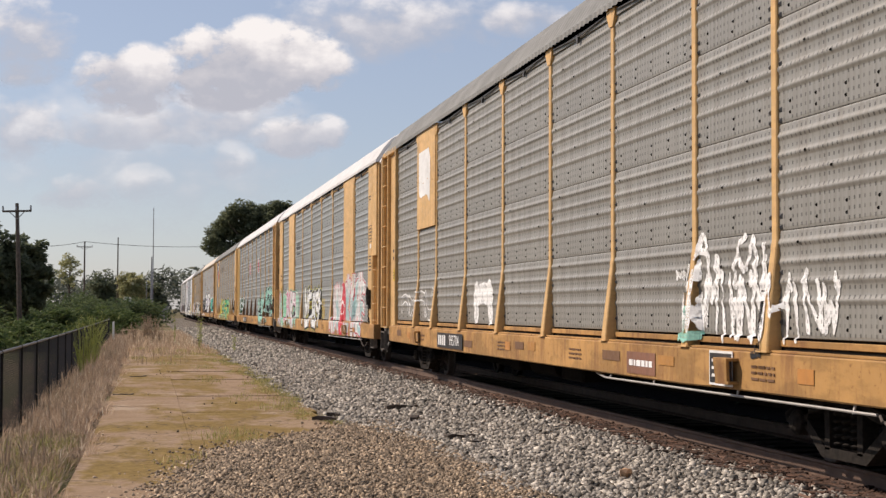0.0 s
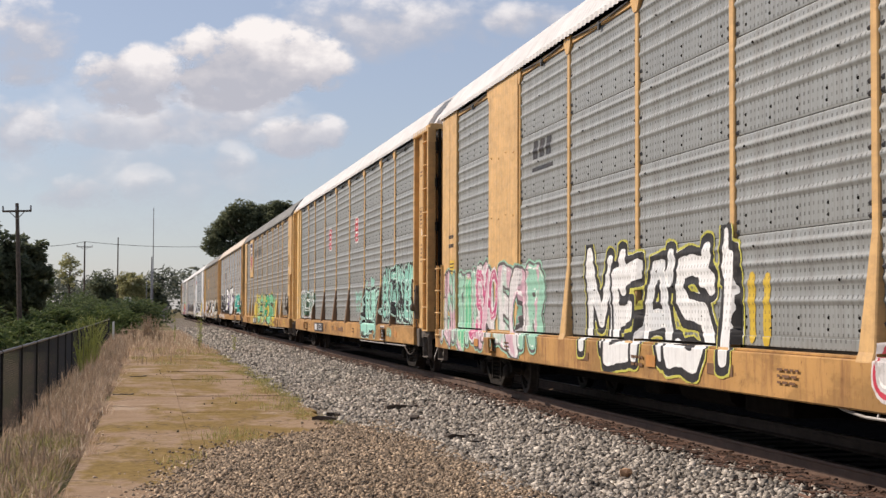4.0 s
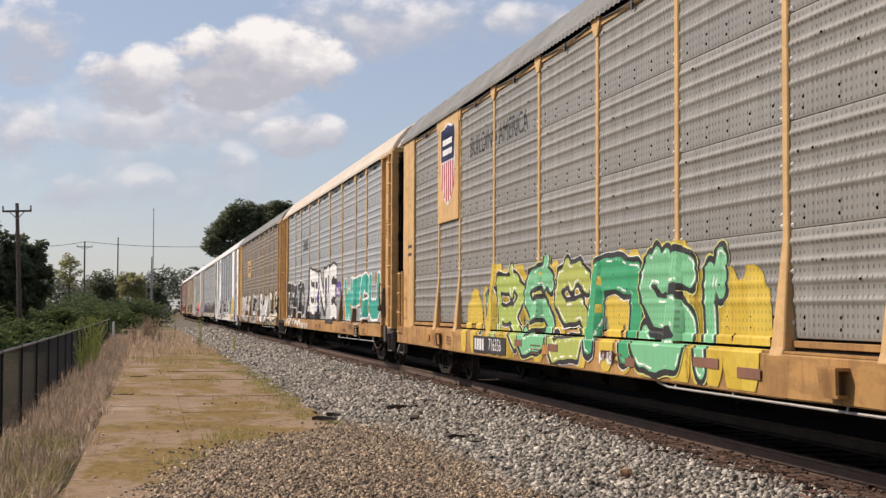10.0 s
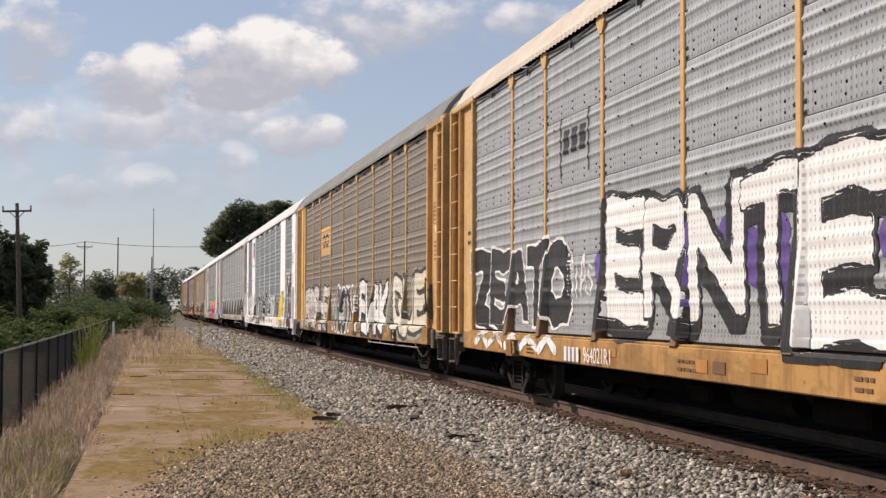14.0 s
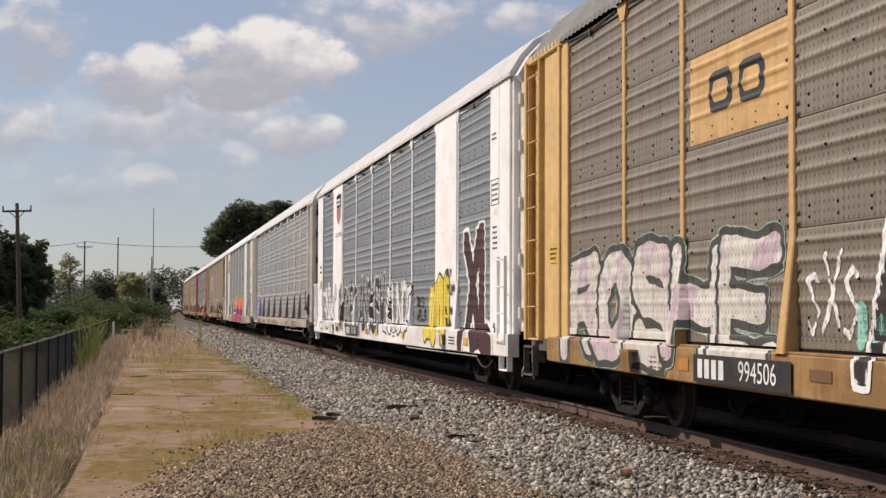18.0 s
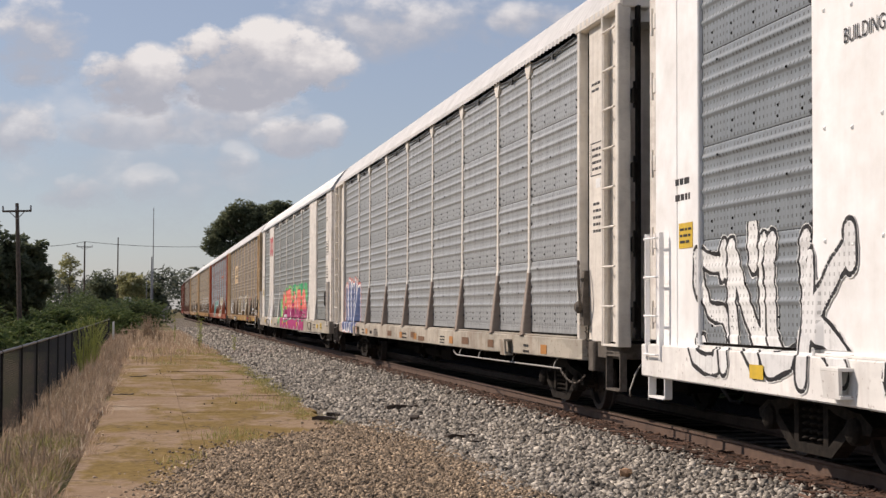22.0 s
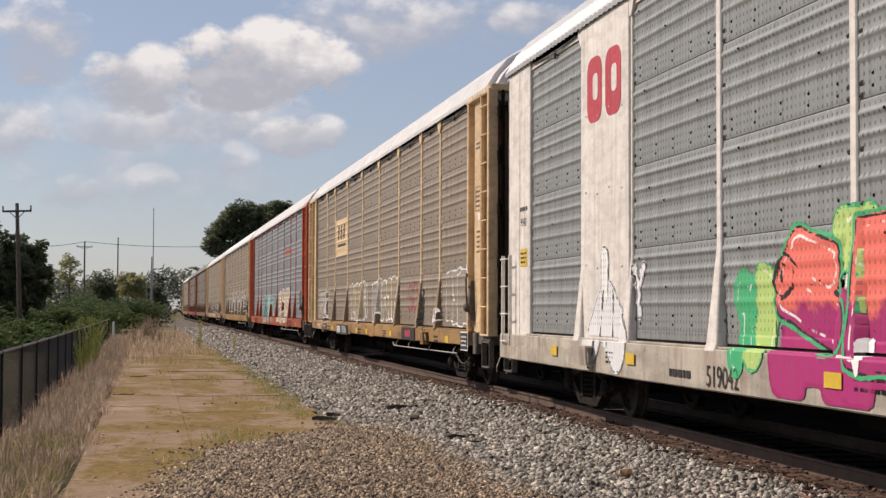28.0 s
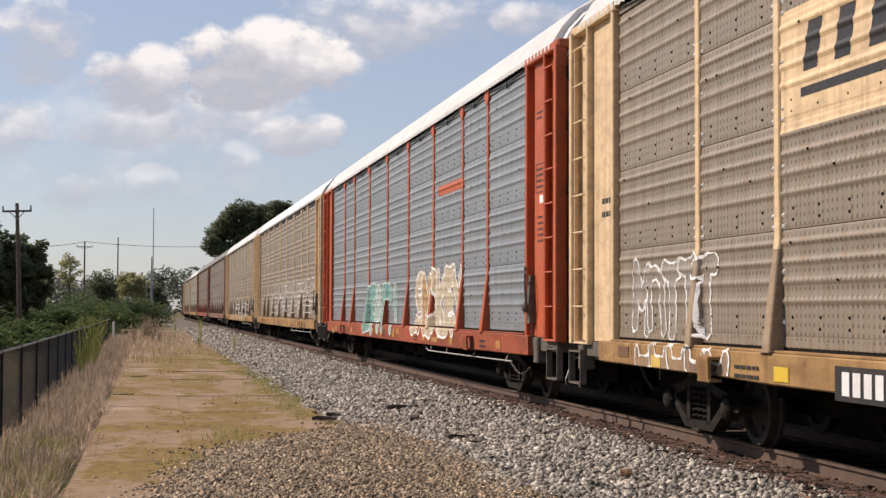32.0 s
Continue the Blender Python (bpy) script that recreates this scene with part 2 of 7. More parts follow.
def ground_material():
    t = Tree("dry_soil_and_turf")
    co = t.coord()
    n1, n2 = t.noise(co, 0.12, 6), t.noise(co, 3.0, 6, 0.7)
    c = t.mix(t.ramp(n2, (0.35, 0.0), (0.65, 1.0)), (0.13, 0.09, 0.055), (0.27, 0.20, 0.13))
    g = t.mix(n2, (0.05, 0.065, 0.022), (0.14, 0.14, 0.05))
    c = t.mix(t.ramp(n1, (0.4, 0.0), (0.6, 1.0)), c, g)
    t.bump(n2, 0.6, 0.05)
    return t.done(c, 0.95, 0.0, 0.1)


def bed_material(name, a, b, spec=0.2):
    """The bed under the loose stones: the same stones at a distance."""
    t = Tree(name)
    co = t.coord()
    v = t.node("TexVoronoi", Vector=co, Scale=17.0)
    n = t.noise(co, 1.1, 5)
    cell = t.node("SeparateColor", Color=v.outputs["Color"]).outputs[0]
    c = t.mix(cell, mul(a, 0.6), mul(b, 1.15))
    # cell edges darkened: shade between the stones painted into the colour
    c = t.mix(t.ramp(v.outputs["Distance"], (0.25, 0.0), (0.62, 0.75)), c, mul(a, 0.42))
    c = t.mix(t.math("MULTIPLY", t.ramp(n, (0.45, 0.0), (0.75, 1.0)), 0.5), c, mul(b, 0.5))
    t.bump(t.math("SUBTRACT", 1.0, v.outputs["Distance"]), 1.0, 0.05)
    return t.done(c, 0.95, 0.0, spec)


def slab_material():
    """Old tan concrete: dusty, cracked and blotched with olive moss."""
    t = Tree("stained_mossy_concrete")
    w = t.node("NewGeometry").outputs["Position"]
    n1 = t.noise(t.scaled(w, (0.9, 0.42, 1)), 1.0, 8, 0.66)
    n2 = t.noise(w, 11, 7, 0.75)
    n3 = t.noise(t.scaled(w, (0.6, 0.5, 1)), 1.3, 6, 0.7)
    n4 = t.noise(w, 2.3, 7, 0.7)
    c = t.mix(t.ramp(n2, (0.34, 0.0), (0.66, 1.0)), (0.235, 0.16, 0.102), (0.355, 0.254, 0.168))
    c = t.mix(t.ramp(n3, (0.45, 0.0), (0.62, 0.8)), c, t.mix(n2, (0.19, 0.122, 0.070), (0.31, 0.21, 0.128)))
    pale = t.ramp(t.noise(t.scaled(w, (0.5, 0.9, 1)), 0.9, 4), (0.60, 0.0), (0.68, 0.5))
    c = t.mix(pale, c, (0.46, 0.38, 0.29))
    moss = t.mix(t.ramp(n2, (0.35, 0.0), (0.65, 1.0)), (0.118, 0.074, 0.018), (0.265, 0.178, 0.05))
    c = t.mix(t.ramp(t.math("ADD", t.math("MULTIPLY", n1, 0.8), t.math("MULTIPLY", n4, 0.2)), (0.462, 0.0), (0.54, 0.92)), c, moss)
    c = t.mix(t.ramp(n4, (0.66, 0.0), (0.72, 0.7)), c, (0.12, 0.08, 0.05))
    crack = t.node("TexVoronoi", Vector=t.node("VectorMath", i0=w, i1=t.node("TexNoise", Vector=w, Scale=1.5, Detail=4.0).outputs["Color"]).outputs[0], Scale=0.55)
    crack.feature = "DISTANCE_TO_EDGE"
    line = t.math("LESS_THAN", crack.outputs["Distance"], 0.006)
    c = t.mix(t.math("MULTIPLY", line, 0.7), c, (0.07, 0.05, 0.03))
    t.bump(t.math("SUBTRACT", n2, t.math("MULTIPLY", line, 0.8)), 0.4, 0.012)
    return t.done(c, 0.95, 0.0, 0.15)


M["ground"] = ground_material()
# the shade beneath the train is put into this stone colour
M["bed_dark"] = bed_material("shaded_ballast_bed", (0.007, 0.006, 0.0055), (0.018, 0.015, 0.013), 0.03)
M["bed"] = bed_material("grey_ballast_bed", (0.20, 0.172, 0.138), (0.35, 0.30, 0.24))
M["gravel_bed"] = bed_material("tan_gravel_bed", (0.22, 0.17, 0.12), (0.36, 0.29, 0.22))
M["slab"] = slab_material()


# ---- geometry helpers ----
class Geo:
    def __init__(self):
        self.v, self.f = [], []

    def add(self, verts, faces):
        k = len(self.v)
        self.v += [tuple(p) for p in verts]
        self.f += [tuple(i + k for i in q) for q in faces]
        return self

    def box(self, x0, x1, y0, y1, z0, z1, c=0.0):
        """A box with chamfered edges along y and z when c is given."""
        if c <= 0:
            return self.add([(x, y, z) for z in (z0, z1) for y in (y0, y1) for x in (x0, x1)],
                            [(0, 2, 3, 1), (4, 5, 7, 6), (0, 1, 5, 4), (2, 6, 7, 3), (0, 4, 6, 2), (1, 3, 7, 5)])
        ring = lambda z, i: [(x0 + c + i, y0 + i, z), (x1 - c - i, y0 + i, z), (x1 - i, y0 + c + i, z), (x1 - i, y1 - c - i, z),
                             (x1 - c - i, y1 - i, z), (x0 + c + i, y1 - i, z), (x0 + i, y1 - c - i, z), (x0 + i, y0 + c + i, z)]
        rows = [ring(z0, c / 2), ring(z0 + c / 2, 0), ring(z1 - c / 2, 0), ring(z1, c / 2)]
        return self.loft(rows)

    def loft(self, rows, closed=True, caps=True):
        n, k = len(rows[0]), len(self.v)
        for r in rows:
            self.v += [tuple(p) for p in r]
        for i in range(len(rows) - 1):
            for j in range(n if closed else n - 1):
                a, b = k + i * n + j, k + i * n + (j + 1) % n
                self.f.append((a, b, b + n, a + n))
        if caps and closed:
            self.f.append(tuple(k + j for j in reversed(range(n))))
            self.f.append(tuple(k + (len(rows) - 1) * n + j for j in range(n)))
        return self

    def tube(self, pts, r, n=6, r1=None):
        pts = [Vector(p) for p in pts]
        rows = []
        for i, p in enumerate(pts):
            d = (pts[min(i + 1, len(pts) - 1)] - pts[max(i - 1, 0)]).normalized()
            u = d.cross(Vector((0, 0, 1)) if abs(d.z) < 0.9 else Vector((1, 0, 0))).normalized()
            w = d.cross(u)
            q = r if r1 is None else r + (r1 - r) * i / (len(pts) - 1)
            rows.append([p + q * (math.cos(2 * math.pi * j / n) * u + math.sin(2 * math.pi * j / n) * w) for j in range(n)])
        return self.loft(rows)

    def disc(self, c, axis, radii, n=20):
        """A turned body along x: radii is a list of (x offset, radius)."""
        rows = [[(c[0] + dx, c[1] + r * math.cos(2 * math.pi * j / n), c[2] + r * math.sin(2 * math.pi * j / n)) for j in range(n)] for dx, r in radii]
        return self.loft(rows)

    def bolt(self, p, n, r=0.016, h=0.012):
        p, n = Vector(p), Vector(n)
        u = n.cross(Vector((0, 1, 0.01))).normalized()
        w = n.cross(u)
        ring = [p + r * (a * u + b * w) for a, b in ((1, 1), (-1, 1), (-1, -1), (1, -1))]
        return self.add(ring + [p + h * n], [(0, 1, 4), (1, 2, 4), (2, 3, 4), (3, 0, 4)])

    def mesh(self, name, mats, smooth=False):
        me = bpy.data.meshes.new(name)
        me.from_pydata(self.v, [], self.f)
        for m in mats if isinstance(mats, list) else [mats]:
            me.materials.append(M[m] if isinstance(m, str) else m)
        if smooth:
            me.polygons.foreach_set("use_smooth", [True] * len(me.polygons))
        me.update()
        return me


def quick_mesh(name, verts, faces, mat):
    """A mesh from arrays whose faces all have the same number of corners."""
    verts, faces = np.asarray(verts, dtype=np.float32), np.asarray(faces, dtype=np.int32)
    me = bpy.data.meshes.new(name)
    k = faces.shape[1]
    me.vertices.add(len(verts)), me.loops.add(faces.size), me.polygons.add(len(faces))
    me.vertices.foreach_set("co", verts.ravel())
    me.loops.foreach_set("vertex_index", faces.ravel())
    me.polygons.foreach_set("loop_start", np.arange(0, faces.size, k, dtype=np.int32))
    me.materials.append(M[mat])
    me.update(calc_edges=True)
    me.validate()
    return me


def part(name, mesh, parent, label="", at=None):
    ob = new(name, mesh)
    ob.parent = parent
    if at is not None:
        ob.matrix_basis = at
    if label:
        ob["label"] = label
    return ob


CACHE = {}


def shared(key, make):
    if key not in CACHE:
        CACHE[key] = make()
    return CACHE[key]


# ---- the line: a gentle left-hand curve that straightens and swings away ----
KNOTS = (-400.0, -20.0, 15.0, 35.0, 60.0, 100.0, 130.0, 222.0, 235.0, 700.0)
BENDS = (0.0, 0.00048, 0.00045, 0.000315, -0.000028, -0.00005, 0.0, 0.0, -0.0028, -0.0028)
TRACK_S = np.arange(-380.0, 690.0, 0.5)
_bend = np.interp(TRACK_S, KNOTS, BENDS)
_zero = int(380 / 0.5)
TRACK_H = np.cumsum(_bend) * 0.5
TRACK_H = TRACK_H - TRACK_H[_zero]
TRACK_X = np.cumsum(-np.sin(TRACK_H)) * 0.5
TRACK_Y = np.cumsum(np.cos(TRACK_H)) * 0.5
TRACK_X = TRACK_X - TRACK_X[_zero] + 6.896
TRACK_Y = TRACK_Y - TRACK_Y[_zero]


def on_line(s, lat=0.0, z=0.0):
    """A point beside the line: s metres along, lat metres to its left."""
    h = float(np.interp(s, TRACK_S, TRACK_H))
    return Vector((float(np.interp(s, TRACK_S, TRACK_X)) - math.cos(h) * lat, float(np.interp(s, TRACK_S, TRACK_Y)) - math.sin(h) * lat, z))


def on_line_np(s, lat, z):
    h = np.interp(s, TRACK_S, TRACK_H)
    return np.stack([np.interp(s, TRACK_S, TRACK_X) - np.cos(h) * lat, np.interp(s, TRACK_S, TRACK_Y) - np.sin(h) * lat, z + 0 * s], -1)


def turn_at(s):
    return math.degrees(float(np.interp(s, TRACK_S, TRACK_H)))


def gone(t):
    """How far the train has rolled by t seconds."""
    return 8.59463 * t - 0.0114447 * t * (t - 29.57) - 0.00007936 * t * (t - 29.57) * (t - 14.8)


def bed_height(lat):
    """Cross-section of the ballast, by distance from the line's centre."""
    return np.interp(np.abs(lat), (0, 1.55, 1.9, 4.3, 5.2), (-0.19, -0.19, -0.215, -0.36, -0.50))


# ---- ground, ballast, slabs ----
def build_ground():
    xs = np.unique(np.concatenate([np.linspace(-3000, -60, 16), np.linspace(-60, 60, 61), np.linspace(60, 3000, 16)]))
    ys = np.unique(np.concatenate([np.linspace(-3000, -60, 12), np.linspace(-60, 300, 121), np.linspace(300, 4000, 20)]))
    X, Y = np.meshgrid(xs, ys)
    rng = np.random.RandomState(3)
    Z = -0.40 + rng.uniform(-0.02, 0.02, X.shape)
    n, m = X.shape
    idx = np.arange(n * m).reshape(n, m)
    quads = np.stack([idx[:-1, :-1], idx[:-1, 1:], idx[1:, 1:], idx[1:, :-1]], -1).reshape(-1, 4)
    ob = new("ground", quick_mesh("ground", np.stack([X, Y, Z], -1).reshape(-1, 3), quads, "ground"))
    tagged(ob, "dry brown soil with patchy turf beside the line", "ground", kind="structure")

    s = np.concatenate([np.arange(-320, 0, 8.0), np.arange(0, 60, 0.4), np.arange(60, 420, 4.0)])
    lat = np.concatenate([np.linspace(-5.2, 0.7, 9), np.linspace(0.8, 5.2, 28)])
    S, L = np.meshgrid(s, lat, indexing="ij")
    P = on_line_np(S, L, 0)
    P[..., 2] = bed_height(L) + np.where((S > 0) & (S < 60), rng.uniform(-0.018, 0.018, S.shape), 0)
    n, m = S.shape
    idx = np.arange(n * m).reshape(n, m)
    quads = np.stack([idx[:-1, :-1], idx[1:, :-1], idx[1:, 1:], idx[:-1, 1:]], -1).reshape(-1, 4)[:, ::-1]
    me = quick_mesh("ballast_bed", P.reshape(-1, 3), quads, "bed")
    me.materials.append(M["bed_dark"])      # near black for the train's shade, from the near rail to the far edge
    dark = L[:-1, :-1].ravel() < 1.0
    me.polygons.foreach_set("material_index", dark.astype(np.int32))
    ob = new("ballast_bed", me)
    tagged(ob, "grey crushed stone ballast sloping from the ties", "ballast", kind="structure")


def slab_grid():
    """Concrete slabs of the old platform, in two lanes, slightly uneven."""
    rng = random.Random(5)
    base = tagged(new("pavement", None), "old concrete platform slabs stained with moss", "pavement", kind="structure")
    for lane, (l0, l1) in enumerate(((4.42, 6.515), (6.519, 7.78))):
        s = 9.0
        while s < 64:
            ln = rng.choice((6.1, 4.6, 5.4, 7.0))
            a = rng.uniform(-0.02, 0.02)
            inner = l0 + (rng.uniform(-0.22, 0.12) if lane == 0 else 0)
            g = Geo()
            c = 0.002
            mid = on_line(s + ln / 2, (l0 + l1) / 2)
            h = radians(turn_at(s + ln / 2))
            m = pose(mid.x, mid.y, -0.31 + a * 0.5, rng.uniform(-0.15, 0.15), rng.uniform(-0.2, 0.2), math.degrees(h))
            x0, x1 = -(l1 - l0) / 2, (l1 - l0) / 2 - (inner - l0)
            g.box(x0, x1, -ln / 2 + 0.0008, ln / 2 - 0.0008, -0.11, 0.0, c)
            part("slab", g.mesh("slab", "slab"), base, at=m)
            s += ln


def rails():
    prof = [(-0.075, -0.172), (0.075, -0.172), (0.075, -0.158), (0.012, -0.138), (0.010, -0.045), (0.036, -0.034), (0.036, -0.006), (0.026, 0.0),
            (-0.026, 0.0), (-0.036, -0.006), (-0.036, -0.034), (-0.010, -0.045), (-0.012, -0.138), (-0.075, -0.158)]
    s = [-300 + 6 * i for i in range(50)] + [1.5 * i for i in range(60)] + [90 + 5 * i for i in range(60)]
    for side in (1, -1):
        g = Geo()
        g.loft([[on_line(q, side * 0.7535 + x, z) for x, z in prof] for q in s])
        me = g.mesh("rail", ["rail", "railhead"])
        k = len(prof)
        for p in me.polygons:
            if p.index < (len(s) - 1) * k and p.index % k in (6, 7, 8):
                p.material_index = 1
        ob = new("rail", me)
        tagged(ob, "rusty steel rail with a worn bright head", "rail", "running rails", "structure")


# ---- autorack cars ----
EDGES = (-12.1, -9.3, -7.25, -4.42, -1.47, 1.47, 4.42, 7.25, 9.3, 12.1)
ROWS = (1.16, 2.13, 3.10, 4.07, 5.04)
FACE = -1.385        # plane of the side sheets on the near side


def sheet_depth(z):
    """How far the corrugated sheet stands out at height z."""
    for a, b in zip(ROWS, ROWS[1:]):
        if a <= z <= b:
            q = z - a
            if q < 0.03 or q > 0.94:
                return 0.006
            if q < 0.24:
                return 0.010
            ph = abs(((q - 0.24) / 0.175) % 1.0 - 0.5)
            return 0.010 + (0.0155 * (0.5 + 0.5 * math.cos(math.pi * ph / 0.27)) if ph < 0.27 else 0.0)
    return 0.0


def sheet_mesh(width, mat, seed):
    def make():
        rng = random.Random(seed)
        g = Geo()
        zs = [0.0, 0.004, 0.03, 0.034, 0.24]
        zs += [0.24 + 0.175 * (i + j) for i in range(4) for j in (0.23, 0.31, 0.38, 0.44, 0.5, 0.56, 0.62, 0.69, 0.77)] + [0.945, 0.95, 0.966]
        rows = []
        for z in zs:
            d = -sheet_depth(ROWS[0] + z) if 0 < z < 0.966 else 0.0
            rows.append([(d, -width / 2, z), (d, width / 2, z)])
        g.loft(rows, closed=False, caps=False)
        n = max(3, int(width / 0.55))
        for i in range(n):
            y = -width / 2 + width * (i + 0.5) / n
            for z in (0.085, 0.185):
                g.bolt((-0.010, y + rng.uniform(-0.02, 0.02), z), (-1, 0, 0), 0.015, 0.016)
        for i in range(2):
            g.bolt((-0.03, rng.uniform(-0.4, 0.4) * width, rng.choice((0.5, 0.68, 0.85))), (-1, 0, 0), 0.013, 0.016)
        me = g.mesh("side_sheet", [mat, "dark"])
        m = len(zs) - 1
        for p in me.polygons:
            p.material_index = 1 if p.index >= m else 0
            p.use_smooth = 4 < p.index < m
        return me
    return shared(("sheet", round(width, 2), mat, seed), make)


def post_mesh(mat, flare, bolts):
    """A side post: rolled channel with a gusset at the top and, on some cars, a wide splayed foot."""
    def make():
        g = Geo()
        w = 0.062
        outer = FACE - 0.036
        if flare:
            rows = [(1.96, 0.066, FACE - 0.05), (2.05, w, outer), (4.98, w, outer), (5.12, w, outer)]
        else:
            rows = [(1.0, 0.145, FACE - 0.147), (1.08, 0.14, FACE - 0.120), (1.98, 0.066, FACE - 0.042), (2.05, w, outer), (4.98, w, outer), (5.12, w, outer)]
        loft = []
        for z, h, o in rows:
            c = 0.012
            loft.append([(FACE + 0.02, -h, z), (o + c, -h, z), (o, -h + c, z), (o, h - c, z), (o + c, h, z), (FACE + 0.02, h, z)])
        g.loft(loft)
        # the gusset under the eave
        g.loft([[(FACE, -0.07, 4.92), (outer - 0.015, -0.07, 4.92), (outer - 0.015, 0.07, 4.92), (FACE, 0.07, 4.92)],
                [(FACE, -0.17, 5.08), (outer - 0.02, -0.17, 5.08), (outer - 0.02, 0.17, 5.08), (FACE, 0.17, 5.08)],
                [(FACE, -0.17, 5.15), (outer - 0.02, -0.17, 5.15), (outer - 0.02, 0.17, 5.15), (FACE, 0.17, 5.15)]])
        whole = len(g.f)
        for z in (1.3, 1.75, 2.16, 2.26, 2.7, 3.13, 3.23, 3.65, 4.1, 4.2, 4.6):
            for q in (-1, 1):
                g.bolt((FACE - 0.012, q * (w + 0.05), z), (-1, 0, 0), 0.024, 0.025)
        me = g.mesh("side_post", [mat, bolts])
        for f in me.polygons:
            f.material_index = 1 if f.index >= whole else 0
        return me
    return shared(("post", mat, flare, bolts), make)


def foot_mesh(mat):
    """Splayed post foot with shade in its paint, on a pad over the sill."""
    def make():
        g = Geo()
        loft = []
        for z, h, o in ((1.03, 0.09, FACE - 0.152), (1.10, 0.088, FACE - 0.15), (1.97, 0.062, FACE - 0.046)):
            loft.append([(FACE + 0.02, -h, z), (o + 0.012, -h, z), (o, -h + 0.012, z), (o, h - 0.012, z), (o + 0.012, h, z), (FACE + 0.02, h, z)])
        g.loft(loft)
        g.box(FACE - 0.175, FACE - 0.02, -0.13, 0.13, 1.022, 1.036, 0.004)
        return g.mesh("post_foot", mat)
    return shared(("foot", mat), make)


def roof_mesh(mat):
    def make():
        half = [(1.475, 5.13), (1.475, 5.20), (1.44, 5.245), (1.30, 5.47), (1.08, 5.72), (0.78, 5.90), (0.40, 5.98)]
        prof = [(-x, z) for x, z in half] + [(0, 6.0)] + half[::-1]
        rows, y, k = [], -13.55, 0
        while y <= 13.56:
            d = 0.022 if k % 4 in (1, 2) else 0.0
            rows.append([(x * (1 + (d / 2 if abs(x) > 1.4 else d / 3)), y, z + d * (0.3 if abs(x) > 1.4 else 1.0)) for x, z in prof])
            y += 0.045 if k % 2 == 0 else 0.055
            k += 1
        g = Geo()
        g.loft(rows, closed=False, caps=False)
        g.add([(x, -13.55, z) for x, z in prof], [tuple(range(len(prof)))])
        g.add([(x, 13.55, z) for x, z in prof], [tuple(reversed(range(len(prof))))])
        return g.mesh("roof", mat)
    return shared(("roof", mat), make)


SILL_FOOT = {0: 0.63, 1: 0.62, 2: 0.615, 3: 0.62, 4: 0.69, 5: 0.65, 6: 0.62, 7: 0.715, 8: 0.60, 9: 0.735}      # underside of each car's side sill


def make_sill(mat, s, kind, foot):
    def make():
        g = Geo()
        rows = []
        end = 13.7 if kind == "flush" else 12.5
        for y, rise in ((-end, 0.035), (-12.3, 0.03), (-8.2, 0.015), (-7.2, 0.0), (7.2, 0.0), (8.2, 0.015), (12.3, 0.03), (end, 0.035)):
            o, zb = s * 1.53, foot + rise
            r = [(o - s * 0.18, y, 1.02), (o - s * 0.012, y, 1.02), (o, y, 1.008), (o, y, zb + 0.015), (o - s * 0.015, y, zb), (o - s * 0.18, y, zb)]
            rows.append(r if s < 0 else r[::-1])
        g.loft(rows)
        return g.mesh("side_sill", mat)
    return shared(("sill", mat, s, kind, foot), make)


def ledge_mesh(mat, kind):
    def make():
        g = Geo()
        if kind == "toe_board":
            g.box(-1.42, -1.36, -12.1, 12.1, 1.078, 1.137, 0.01)
        elif kind == "kick_strip":
            g.box(-1.401, -1.36, -12.1, 12.1, 1.074, 1.166, 0.004)
        elif kind == "drain_slot":
            # solid black strip painted for the shade in the slot
            g.box(-1.393, -1.36, -12.1, 12.1, 1.044, 1.082)
        else:
            g.box(-1.50, -1.36, -12.1, 12.1, 1.022, 1.045, 0.008)
        return g.mesh(kind, mat)
    return shared((kind, mat), make)


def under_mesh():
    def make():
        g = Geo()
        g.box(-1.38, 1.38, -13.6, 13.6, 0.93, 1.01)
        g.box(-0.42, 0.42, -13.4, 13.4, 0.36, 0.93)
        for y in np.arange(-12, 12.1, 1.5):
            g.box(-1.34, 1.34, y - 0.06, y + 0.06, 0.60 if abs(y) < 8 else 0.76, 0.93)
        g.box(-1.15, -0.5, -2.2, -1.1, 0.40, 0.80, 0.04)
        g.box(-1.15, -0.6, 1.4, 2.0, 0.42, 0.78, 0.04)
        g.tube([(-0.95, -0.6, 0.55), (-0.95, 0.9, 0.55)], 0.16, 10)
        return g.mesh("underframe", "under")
    return shared("under", make)


def end_wall(mat, sgn):
    """End doors: ribbed leaves between corner posts under a plain header."""
    def make():
        g = Geo()
        y = sgn * 13.30
        for x0, x1 in ((-1.20, -0.02), (0.02, 1.20)):
            n = 10
            rows = []
            for i in range(n + 1):
                x = x0 + (x1 - x0) * i / n
                d = sgn * (0.05 if i % 2 else 0.0)
                rows.append([(x, y + d, 1.05), (x, y + d, 5.15)])
            g.loft(rows, closed=False, caps=False)
        g.box(-1.25, 1.25, *sorted((y - sgn * 0.05, y - sgn * 0.10)), 1.0, 5.2)
        for x in (-1.16, 1.16):
            for z in (1.5, 2.9, 4.3):
                g.box(x - 0.05, x + 0.05, *sorted((y + sgn * 0.03, y + sgn * 0.12)), z - 0.14, z + 0.14, 0.01)
        return g.mesh("end_door", mat)
    return shared(("end", mat, sgn), make)


